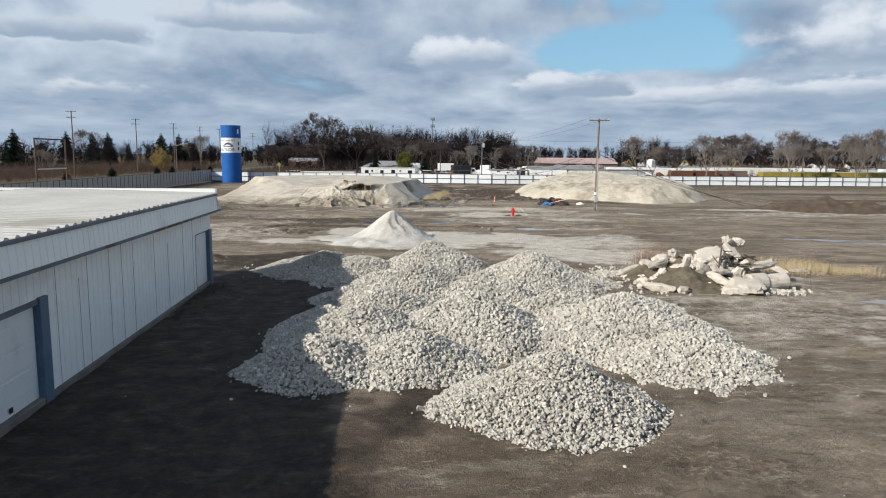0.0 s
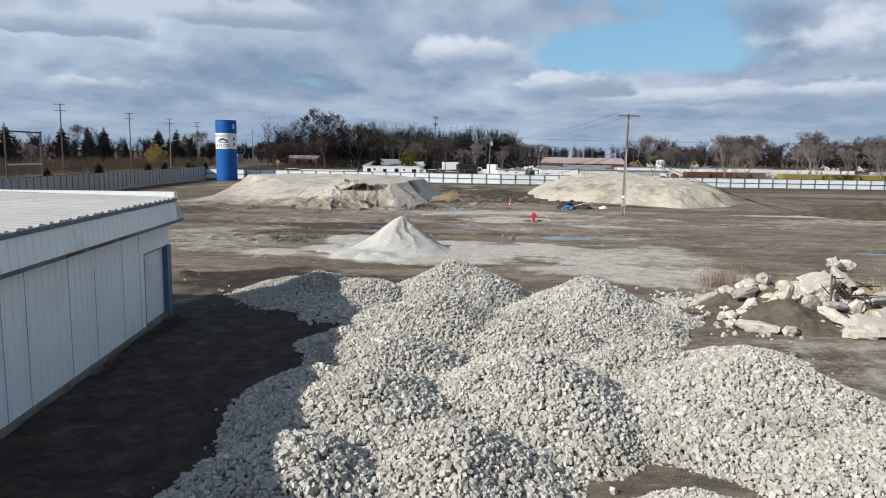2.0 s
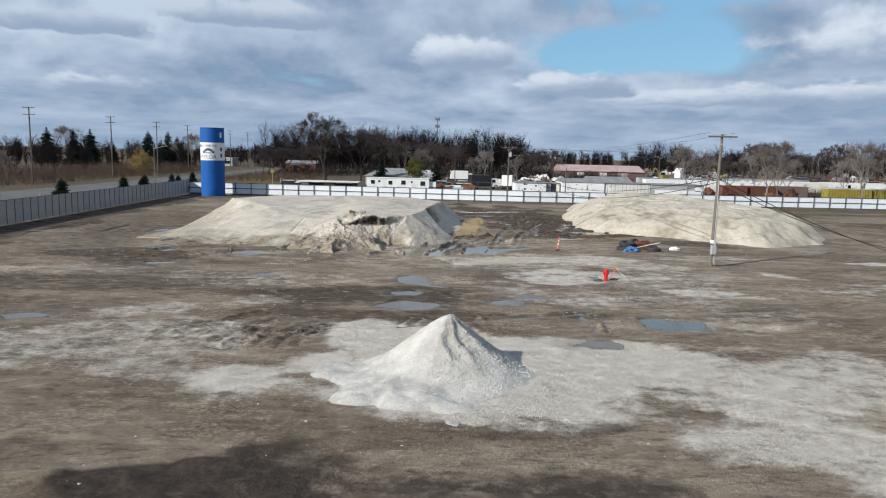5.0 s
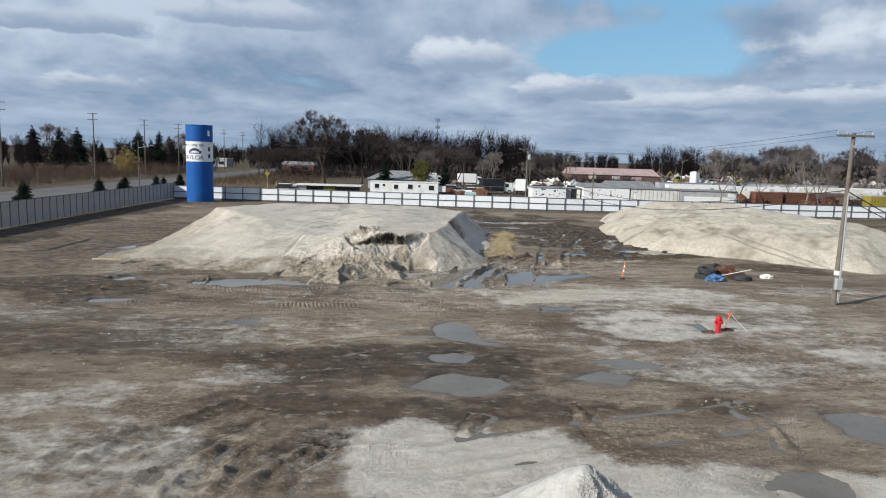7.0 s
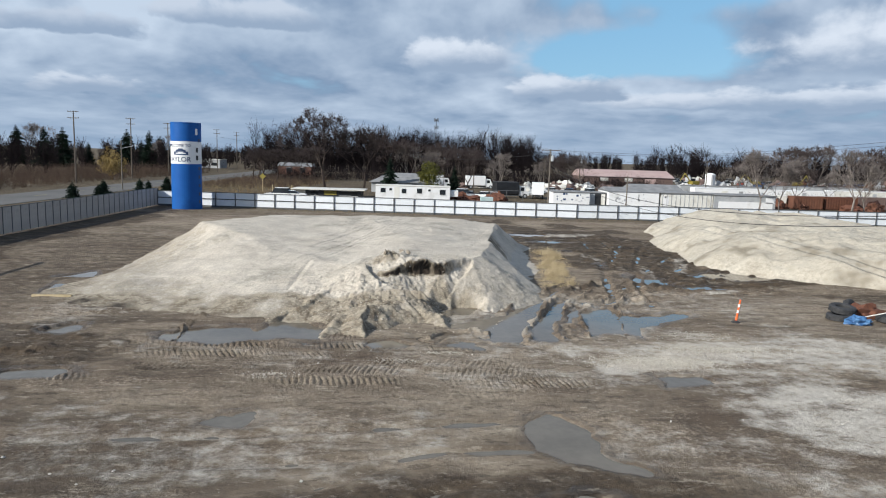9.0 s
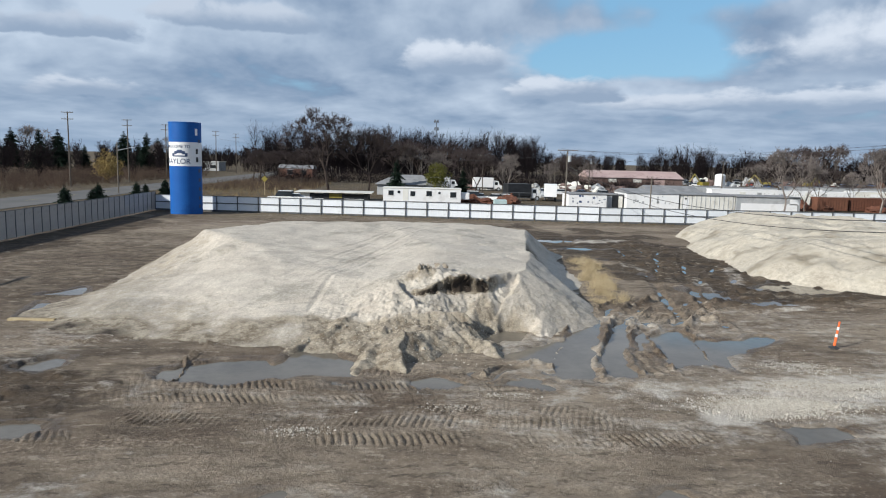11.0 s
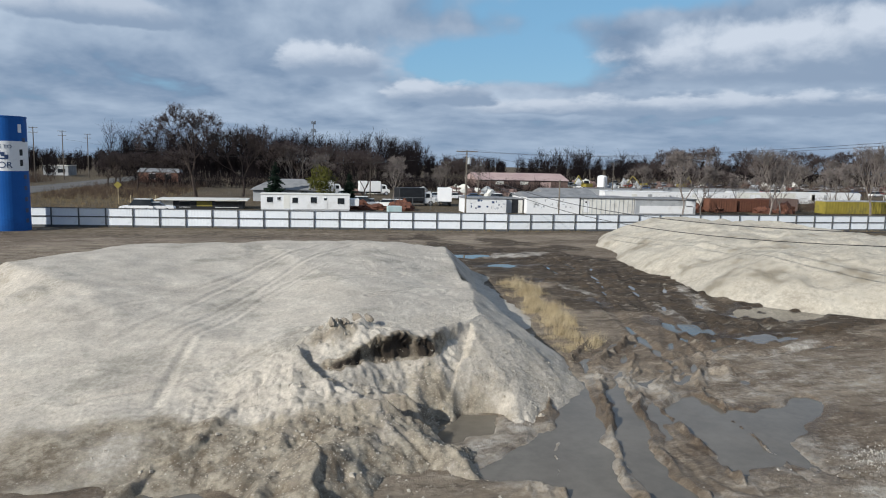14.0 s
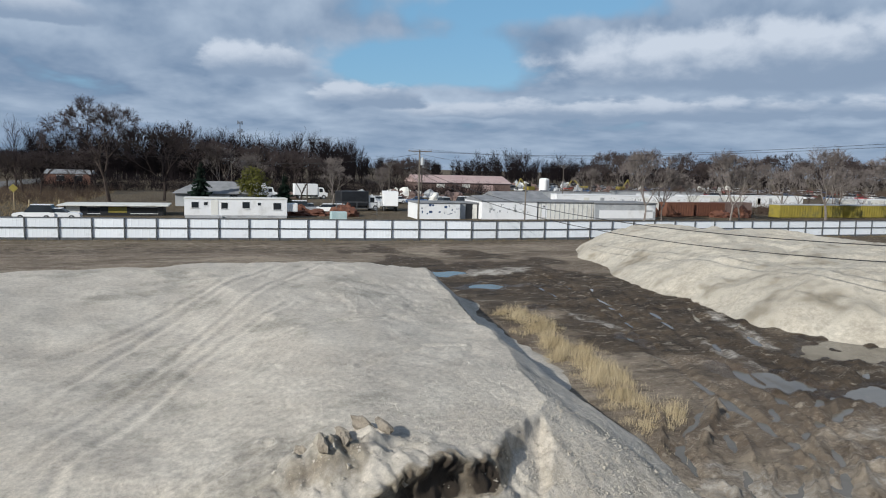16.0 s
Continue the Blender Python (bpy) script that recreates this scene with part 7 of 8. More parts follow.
def leafy(name, label, x, y, h, w, mat, seed, category="bush", n=1400, leaf=0.16, lift=0.08):
    r = np.random.default_rng(seed)
    t = thing(name, label, category, x, y)
    part("trunk", tubed((0, 0, -0.1), (0, 0, h * 0.6), 0.05 * h ** 0.5, 0.02, 6), M["bark"], t)
    d = r.normal(size=(n, 3))
    d /= np.linalg.norm(d, axis=1)[:, None]
    k = r.random(n) ** 0.4
    lump = 1 + 0.25 * np.sin(d[:, 0] * 5 + seed) * np.cos(d[:, 1] * 4) + 0.15 * np.sin(d[:, 2] * 9)
    P = d * (k * lump)[:, None] * np.array([w / 2, w / 2, h * 0.5]) + np.array([0, 0, h * (0.5 + lift)])
    P[:, 2] = np.maximum(P[:, 2], 0.05)
    R = turns(r, n)
    q = np.array([(-1, 0, 0), (0, -0.5, 0.1), (1, 0, 0), (0, 0.5, 0.1)]) * leaf
    V = np.einsum("nij,kj->nki", R, q) * r.uniform(0.6, 1.4, n)[:, None, None] + P[:, None]
    F = np.arange(4)[None] + 4 * np.arange(n)[:, None]
    arrays("crown", V.reshape(-1, 3), F, M[mat], t)
    return t


def far_wood(name, label, spots, seed, mat="farwood", sticks_each=80):
    """Far woods as one mass of bare trees: spots are x, y, height."""
    r = np.random.default_rng(seed)
    P, Q, A, B = [], [], [], []
    for x, y, h in spots:
        n = sticks_each
        w = h * r.uniform(0.20, 0.30)
        P.append([(x, y, 0)]); Q.append([(x, y, h * 0.75)]); A.append([h * 0.016]); B.append([h * 0.006])
        z0 = h * r.uniform(0.08, 0.78, n)
        a = r.uniform(0, 2 * math.pi, n)
        rr = w * (0.25 + 0.75 * r.random(n)) * np.sqrt(np.clip(1 - (z0 / h - 0.5) ** 2 * 2.2, 0.1, 1))
        up = h * r.uniform(0.08, 0.28, n)
        b = np.stack([x + rr * 0.25 * np.cos(a), y + rr * 0.25 * np.sin(a), z0], 1)
        e = np.stack([x + rr * np.cos(a), y + rr * np.sin(a), np.minimum(z0 + up, h)], 1)
        P.append(b); Q.append(e); A.append(np.full(n, 0.085)); B.append(np.full(n, 0.022))
        k = n * 2
        j = r.integers(0, n, k)
        s = r.uniform(0.3, 1, k)[:, None]
        b2 = b[j] * (1 - s) + e[j] * s
        d = r.normal(0, 1, (k, 3)) * h * 0.05
        d[:, 2] = np.abs(d[:, 2]) + h * 0.02
        P.append(b2); Q.append(b2 + d); A.append(np.full(k, 0.06)); B.append(np.full(k, 0.014))
    V, F = spikes(np.concatenate(P), np.concatenate(Q), np.concatenate(A))
    return tagged(arrays(name, V, F, M[mat]), label, "woods", kind="stuff")


def thicket(name, label, x, y, h, seed, mat="brush", each=5):
    r = np.random.default_rng(seed)
    n = len(x)
    P, Q, A, B = [], [], [], []
    for _ in range(each):
        a, l = r.uniform(0, 2 * math.pi, n), h * r.uniform(0.1, 0.5, n)
        b = np.stack([x + r.normal(0, 0.2, n), y + r.normal(0, 0.2, n), np.zeros(n)], 1)
        e = b + np.stack([np.cos(a) * l, np.sin(a) * l, h * r.uniform(0.5, 1, n)], 1)
        P.append(b); Q.append(e); A.append(np.full(n, 0.03)); B.append(np.full(n, 0.012))
        for _ in range(3):
            s = r.uniform(0.3, 0.95, n)[:, None]
            m = b + (e - b) * s
            d = r.normal(0, 0.32, (n, 3)) * h[:, None]
            d[:, 2] = np.abs(d[:, 2]) * 0.8
            P.append(m); Q.append(m + d * 0.6); A.append(np.full(n, 0.02)); B.append(np.full(n, 0.008))
    V, F = spikes(np.concatenate(P), np.concatenate(Q), np.concatenate(A))
    return tagged(arrays(name, V, F, M[mat]), label, "brush", kind="stuff")


def build_trees():
    r = np.random.default_rng(201)
    protos = [bare_tree(211, 15.0, 1.0, 7, 8, "broad old bare tree with a wide dark crown", -0.05, 0.1),
              bare_tree(212, 14.0, 0.85, 7, 8, "bare deciduous tree with fine reddish twigs"),
              bare_tree(213, 12.0, 0.72, 6, 7, "slim bare deciduous tree with pale twigs", crown="twiglight"),
              bare_tree(214, 9.0, 0.98, 6, 9, "low bushy bare tree", 0.05, 0.0)]
    con = [conifer(221, 12.5, 4.0, "tall dark green spruce"), conifer(222, 12.0, 3.3, "slim dark green spruce")]
    first = {}

    def plant(p, x, y, s=1.0, rz=0.0, sz=None):
        m = pose(x, y, 0, 0, 0, rz)
        if p.name not in first:
            first[p.name] = True
            p.matrix_basis = m
            p.scale = (s, s, sz or s)
        else:
            c = copy_thing(p, m)
            c.scale = (s, s, sz or s)

    # by the far left corner, behind the low shop
    plant(protos[0], -24.0, 160, 1.22, 20)
    plant(protos[1], -15.8, 166, 1.06, 140)
    plant(protos[1], -10.0, 176, 0.92, 50)
    plant(protos[1], -4.5, 190, 0.88, 310)
    plant(protos[1], 3.0, 205, 0.90, 95)
    for x, y, s in ((-44, 190, 0.95), (-40, 186, 1.0), (-47, 196, 1.0), (-36, 198, 0.9), (-33, 205, 1.1), (-50, 202, 0.8)):
        plant(protos[3], x, y, s * 1.05, x * 37)
    for x, y, s in ((-6, 178, 0.9), (0, 185, 0.8), (7, 150, 0.72), (9, 182, 0.8), (14, 160, 0.62), (26, 172, 0.62), (31, 176, 0.7), (37, 190, 0.7), (20, 200, 0.8), (44, 205, 0.7)):
        plant(protos[1 if x % 2 else 2], x, y, s, x * 53)
    # the row in the junk yard and on its far side
    for x, y, s in ((74, 170, 0.62), (79, 176, 0.68), (88, 188, 0.72), (92, 160, 0.58), (104, 200, 0.8), (70, 137, 0.6), (77, 138, 0.55), (84, 137, 0.7), (96, 136, 0.66), (101, 137, 0.72), (108, 135, 0.75),
                    (112, 145, 0.8), (119, 138, 0.7), (126, 150, 0.85), (131, 136, 0.8), (138, 160, 0.9), (146, 150, 0.95), (152, 165, 0.9), (160, 180, 1.0), (120, 175, 0.8), (109, 172, 0.75)):
        plant(protos[int(x * 7) % 3 if int(x * 7) % 3 else 2], x, y, s * r.uniform(0.9, 1.12), x * 71)
    for x in range(120, 290, 15):
        plant(protos[1 + x % 2], x + r.normal(0, 3), 215 + 30 * r.random(), r.uniform(0.9, 1.3), x * 31)
    for x in range(140, 330, 17):
        plant(protos[1 + x % 2], x + r.normal(0, 3), 262 + 30 * r.random(), r.uniform(1.1, 1.5), x * 17)
    # bare trees in front of the containers
    for x, y, s in ((54.0, 119, 0.9), (58.5, 121, 0.7), (70.5, 120, 0.95), (74.0, 122, 0.75), (91.0, 121, 1.05), (106.0, 120, 0.95), (110.5, 122, 1.1), (117.0, 120, 0.9)):
        plant(protos[2], x, y, s, x * 41)
    # beyond the road: spruces and bare trees
    for x, y, s, k in ((-161, 282, 1.26, 0), (-138, 259, 1.24, 1), (-130, 256, 1.18, 0), (-110, 262, 1.18, 0), (-107, 275, 1.24, 1), (-114, 305, 1.12, 1), (-134, 196, 1.10, 0), (-142, 205, 0.85, 1),
                       (-124, 262, 0.8, 1), (-120, 300, 0.9, 0), (-104, 290, 0.85, 1)):
        plant(con[k], x, y, s, x * 13)
    for x, y, s in ((-146, 270, 1.35), (-96, 258, 0.9), (-100, 282, 1.2), (-92, 136, 0.55), (-82, 122, 0.5), (-88, 110, 0.5)):
        plant(protos[2], x, y, s, x * 29)
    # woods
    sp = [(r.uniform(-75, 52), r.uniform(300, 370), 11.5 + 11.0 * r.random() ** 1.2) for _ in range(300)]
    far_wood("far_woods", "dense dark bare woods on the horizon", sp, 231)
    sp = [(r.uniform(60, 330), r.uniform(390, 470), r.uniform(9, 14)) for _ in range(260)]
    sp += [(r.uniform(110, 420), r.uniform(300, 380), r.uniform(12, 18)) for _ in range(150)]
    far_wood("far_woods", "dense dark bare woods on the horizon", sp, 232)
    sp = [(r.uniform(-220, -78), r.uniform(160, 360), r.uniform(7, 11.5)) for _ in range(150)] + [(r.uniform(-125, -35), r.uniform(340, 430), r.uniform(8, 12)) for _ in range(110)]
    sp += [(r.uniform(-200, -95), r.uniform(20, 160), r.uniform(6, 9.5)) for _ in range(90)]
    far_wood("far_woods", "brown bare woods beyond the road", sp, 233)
    n = 2600
    x, y = r.uniform(-105, -73.5, n), r.uniform(40, 240, n)
    thicket("brush", "tangled brown roadside brush", x, y, r.uniform(1.2, 4.2, n), 234)
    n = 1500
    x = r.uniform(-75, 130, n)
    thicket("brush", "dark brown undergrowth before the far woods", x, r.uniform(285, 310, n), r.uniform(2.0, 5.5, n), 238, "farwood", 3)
    n = 1500
    x = r.uniform(110, 330, n)
    thicket("brush", "brown undergrowth before the far woods", x, r.uniform(205, 260, n), r.uniform(1.5, 4.5, n), 239)
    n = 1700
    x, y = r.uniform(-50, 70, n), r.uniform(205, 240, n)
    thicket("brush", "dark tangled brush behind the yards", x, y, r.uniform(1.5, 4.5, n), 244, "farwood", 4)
    n = 500
    x, y = r.uniform(-52, -28, n), r.uniform(150, 215, n)
    thicket("brush", "tangled brown brush under the trees", x, y, r.uniform(0.8, 2.2, n), 235)
    n = 700
    x, y = r.uniform(62, 150, n), r.uniform(134, 146, n)
    thicket("brush", "brown weedy brush in the junk yard", x, y, r.uniform(0.8, 3.0, n), 236)
    n = 9000
    x, y = r.uniform(-55, -28, n), r.uniform(128, 200, n)
    blades("dry_grass", "tan dry meadow beyond the corner", x, y, np.zeros(n), r.uniform(0.15, 0.45, n), "meadow", 237, w=0.03)
    leafy("willow", "yellow-twigged willow beyond the road", -76, 172, 6.5, 6.5, "leafyellow", 241, "tree", 1500, 0.22)
    leafy("evergreen_bush", "round olive-green evergreen behind the trailers", -1.0, 151, 6.0, 5.0, "leafgreen", 242, "bush", 2400, 0.2)
    for x, y, h in ((-48.5, 79, 2.3), (-47.5, 96, 2.2), (-47.0, 102, 1.8), (-47.8, 118, 2.0), (-48.0, 122, 1.7), (-49, 108, 2.1), (-48.2, 131, 2.0), (-48, 63, 2.0)):
        plant(con[0], x, y, h / 12.5 * 2.1, y * 7, h / 12.5 * 1.5)
    for x, y, s in ((-9.0, 148, 0.62), (4.5, 152, 0.5)):
        plant(con[1], x, y, s, 10)


build_trees()

# ---- buildings behind the fence ----
def building(name, label, category, x0, x1, y0, y1, h, wall, roof, kind="flat", rise=1.0, openings=(), over=0.25, rz=0.0, base=0.0, stripes=0):
    """A low building; openings on the side towards the yard: (x, z, width, height, material, part name)."""
    cx, cy = (x0 + x1) / 2, (y0 + y1) / 2
    t = thing(name, label, category, cx, cy, base, rz)
    w, d = (x1 - x0) / 2, (y1 - y0) / 2
    part("wall", boxed(-w, w, -d, d, 0, h, 0.02), M[wall], t)
    if kind == "flat":
        part("roof", boxed(-w - over, w + over, -d - over, d + over, h, h + 0.16, 0.03), M[roof], t)
    else:
        bm = bmesh.new()
        if kind == "gable":
            e = [(-w - over, -d - over, h), (w + over, -d - over, h), (w + over, d + over, h), (-w - over, d + over, h), (-w - over, 0, h + rise), (w + over, 0, h + rise)]
        else:
            k = min(w * 0.55, d)
            e = [(-w - over, -d - over, h), (w + over, -d - over, h), (w + over, d + over, h), (-w - over, d + over, h), (-w + k, 0, h + rise), (w - k, 0, h + rise)]
        v = [bm.verts.new(c) for c in e]
        for f in ((0, 1, 5, 4), (2, 3, 4, 5), (1, 2, 5), (3, 0, 4), (3, 2, 1, 0)):
            bm.faces.new([v[i] for i in f])
        part("roof", bm, M[roof], t)
    for ox, oz, ow, oh, om, on in openings:
        o = part(on, boxed(ox - w - ow / 2, ox - w + ow / 2, -d - 0.03, -d + 0.1, oz, oz + oh), M[om], t)
        if on == "window":
            part("frame", boxed(ox - w - ow / 2 - 0.07, ox - w + ow / 2 + 0.07, -d - 0.05, -d - 0.032, oz + oh, oz + oh + 0.07), M["white"], o)
            part("sill", boxed(ox - w - ow / 2 - 0.07, ox - w + ow / 2 + 0.07, -d - 0.07, -d - 0.032, oz - 0.07, oz), M["white"], o)
    for i in range(stripes):
        x = -w + (i + 0.5) * 2 * w / stripes
        part("batten", boxed(x - 0.04, x + 0.04, -d - 0.05, -d, 0.0, h - 0.03), M["grey"], t)
    return t


def bars(parent, x0, x1, y, z0, z1, n, seed, mat="navy"):
    """Unreadable sprayed marks as short plain bars."""
    r = random.Random(seed)
    for _ in range(n):
        x, z = r.uniform(x0, x1), r.uniform(z0, z1)
        w, h = r.uniform(0.05, 0.5), r.uniform(0.04, 0.35)
        part("painted_mark", boxed(x, x + w, y - 0.012, y, z, z + h), M[mat], parent)


ot = building("office_trailer", "long white office trailer with dark windows", "trailer", -10.5, 2.4, 125.0, 128.4, 2.12, "white", "cream", base=0.35, over=0.08,
              openings=((1.3, 1.0, 0.85, 0.75, "glass", "window"), (2.6, 1.35, 0.45, 0.4, "glass", "window"), (3.7, 0.1, 0.9, 1.9, "cream", "door"), (4.9, 0.9, 0.8, 0.8, "glass", "window"),
                        (7.6, 0.95, 0.9, 0.85, "glass", "window"), (9.3, 1.35, 0.4, 0.35, "glass", "window"), (9.2, 0.1, 0.8, 1.2, "white", "panel"), (11.6, 0.8, 1.0, 0.9, "glass", "window")))
part("step", boxed(-3.2, -1.8, -2.6, -1.75, -0.3, 0.0, 0.02), M["grey"], ot)
part("skirt", boxed(-6.4, 6.4, -1.68, -1.6, -0.35, 0.0), M["grey"], ot)
part("cooler", boxed(6.5, 7.9, -1.2, 0.6, 0.5, 1.6, 0.05), M["white"], ot, "white cooler unit")
building("low_shop", "long low flat-roofed shop open below a dark canopy", "building", -25.0, -13.3, 129.0, 134.0, 1.25, "black", "cream", over=0.7,
         openings=((1.0, 0.1, 1.6, 1.1, "cream", "panel"), (3.4, 0.3, 1.4, 0.8, "glass", "window"), (6.2, 0.4, 2.2, 0.75, "yellow", "awning"), (9.4, 0.3, 3.2, 0.8, "glass", "window")))
building("house", "grey hip-roofed house behind the trailers", "house", -13.0, -0.5, 150.0, 160.0, 2.1, "grey", "shingle", "hip", 1.9,
         openings=((3, 0.9, 1.2, 1.0, "glass", "window"), (9, 0.9, 1.2, 1.0, "glass", "window")), over=0.5)
g1 = building("graffiti_shed", "white shed with sprayed marks beside an open bay", "shed", 20.2, 26.6, 124.0, 129.0, 2.25, "white", "shingle", over=0.15)
bars(g1, -2.6, 2.9, -2.5, 0.6, 1.9, 16, 5)
building("storage_bay", "narrow grey storage bay standing open", "shed", 26.75, 29.6, 124.8, 129.5, 2.2, "black", "shingle", over=0.1,
         openings=((0.5, 0.0, 0.9, 2.1, "grey", "door"), (2.4, 0.0, 0.7, 2.1, "cream", "door")))
g2 = building("graffiti_shed", "larger white shed with faded sprayed marks", "shed", 29.8, 38.6, 123.6, 131.0, 2.65, "white", "shingle", "gable", 0.7, over=0.15)
bars(g2, -3.4, 3.6, -3.7, 0.9, 2.2, 22, 9, "grey")
building("long_shed", "long pale grey shed with upright battens", "shed", 38.9, 48.2, 123.8, 130.5, 2.55, "cream", "shingle", over=0.2, stripes=12,
         openings=((1.0, 0.3, 0.9, 1.9, "white", "door"), (0.9, 1.8, 0.3, 0.25, "black", "vent")))
g3 = building("long_shed", "long shed with half-repainted white and grey wall", "shed", 48.3, 59.2, 123.6, 130.2, 2.45, "grey", "shingle", over=0.15,
              openings=((5.6, 0.2, 9.6, 1.25, "white", "patch"), (9.9, 1.3, 1.6, 0.95, "white", "patch")))
building("carport", "grey gabled carport roof behind the sheds", "shed", 40.0, 49.0, 141.0, 149.0, 2.2, "cream", "shingle", "gable", 1.2, over=0.6)
for k, (x0, x1, y, m, l) in enumerate(((55.5, 70.0, 150, "white", "long white box trailer parked behind the sheds"), (70.4, 87.0, 152, "white", "long white box trailer with open doors"),
                                       (88.0, 104.0, 155, "cream", "long pale box trailer in the junk yard"), (60.0, 80.0, 170, "grey", "long grey low warehouse roof"),
                                       (104.5, 124.0, 158, "white", "white box trailer among bare trees"), (125.0, 146.0, 150, "cream", "pale box trailer beyond the containers"),
                                       (86.0, 112.0, 178, "grey", "long grey low warehouse in the junk yard"))):
    building("box_trailer", l, "trailer", x0, x1, y, y + 2.6, 2.5 - 0.15 * (k % 2), m, "white" if m != "grey" else "shingle", base=0.15, over=0.04,
             openings=((3.0 + k, 0.4, 1.4, 1.7, "white", "door"), (6.5, 0.6, 1.2, 1.5, "cream" if m == "white" else "white", "panel"), (10.0, 0.5, 0.9, 1.6, "grey", "panel")))
bs_ = building("big_shed", "large brown metal shed with a faded red roof", "shed", 49.2, 78.6, 225.0, 240.0, 2.9, "brown", "pinkroof", "gable", 2.2, over=0.4,
               openings=((7.0, 1.6, 2.6, 0.9, "cream", "window"), (15.0, 1.6, 2.6, 0.9, "cream", "window"), (22.0, 0.0, 3.5, 2.5, "pinkroof", "door")))
building("brick_building", "low weathered brown building beyond the meadow", "building", -52.0, -40.5, 245.0, 254.0, 2.9, "brick", "shingle", "gable", 1.2,
         openings=((4, 1, 2, 1.5, "glass", "window"), (8.5, 1, 2, 1.5, "glass", "window")))
building("roadside_building", "grey flat-roofed building far down the road", "building", -96.0, -87.5, 300.0, 310.0, 3.6, "grey", "cream", openings=((2.2, 1, 2.6, 1.4, "glass", "window"), (6.2, 1, 2.6, 1.4, "glass", "window")))
for x0, x1, y, m, l in ((66.0, 71.5, 130.0, "rustor", "orange rusted steel shipping container"), (72.0, 78.4, 130.6, "rust", "brown rusted steel shipping container"), (61.0, 65.4, 131.5, "cream", "small pale metal container"), (79.0, 86.5, 133.0, "brown", "brown stake-sided metal container")):
    c = building("container", l, "container", x0, x1, y, y + 2.4, 2.15, m, m, over=0.0, base=0.1)
    n = int((x1 - x0) / 0.5)
    for i in range(n):
        part("rib", boxed(-(x1 - x0) / 2 + i * 0.5 + 0.1, -(x1 - x0) / 2 + i * 0.5 + 0.3, -1.26, -1.2, 0.1, 2.05), M[m], c)
for x0, x1, y, m in ((88.0, 97.6, 128.0, "yellow"), (98.0, 103.4, 128.6, "yellow"), (104.0, 106.4, 127.6, "yellow"), (107.2, 119.4, 128.8, "yellow")):
    c = building("container", "yellow ribbed metal container weathered to olive", "container", x0, x1, y, y + 2.5, 2.2, m, "grey", over=0.02, base=0.05)
    n = int((x1 - x0) / 0.6)
    for i in range(n):
        part("rib", boxed(-(x1 - x0) / 2 + i * 0.6 + 0.1, -(x1 - x0) / 2 + i * 0.6 + 0.34, -1.32, -1.25, 0.1, 2.1), M[m], c)

tk = thing("storage_tank", "upright white cylindrical storage tank", "tank", 95.0, 235.0)
part("body", lathe([(1.65, 0), (1.65, 4.3), (1.2, 4.7), (0.2, 4.85)], 24), M["white"], tk)
part("ladder", boxed(-0.25, 0.25, -1.75, -1.68, 0, 4.4), M["grey"], tk)

ms = thing("cell_mast", "slim steel cell mast with antenna arrays above the woods", "mast", 9.7, 597.0)
part("shaft", tubed((0, 0, 0), (0, 0, 39.0), 0.5, 0.25, 8), M["post"], ms)
for z in (38.3, 32.0):
    part("platform", lathe([(1.5, z - 0.15), (1.5, z)], 12), M["post"], ms)
    for a in range(0, 360, 60):
        p = part("antenna", boxed(-0.22, 0.22, -0.15, 0.15, z - 1.3, z + 1.4), M["post"], ms)
        p.matrix_basis = pose(0, 0, 0, 0, 0, a) @ pose(1.7, 0, 0)


# ---- vehicles ----
def wheel(parent, x, y, r=0.34, w=0.22):
    bm = lathe([(r * 0.6, -w / 2), (r * 0.95, -w / 2), (r, -w * 0.3), (r, w * 0.3), (r * 0.95, w / 2), (r * 0.6, w / 2)], 14)
    t = part("wheel", bm, M["rubber"], parent)
    t.matrix_basis = pose(x, y, r, 90, 0, 0)
    part("rim", lathe([(r * 0.55, -w * 0.52), (r * 0.5, -w * 0.56), (r * 0.5, w * 0.56), (r * 0.55, w * 0.52)], 10), M["galv"], t)


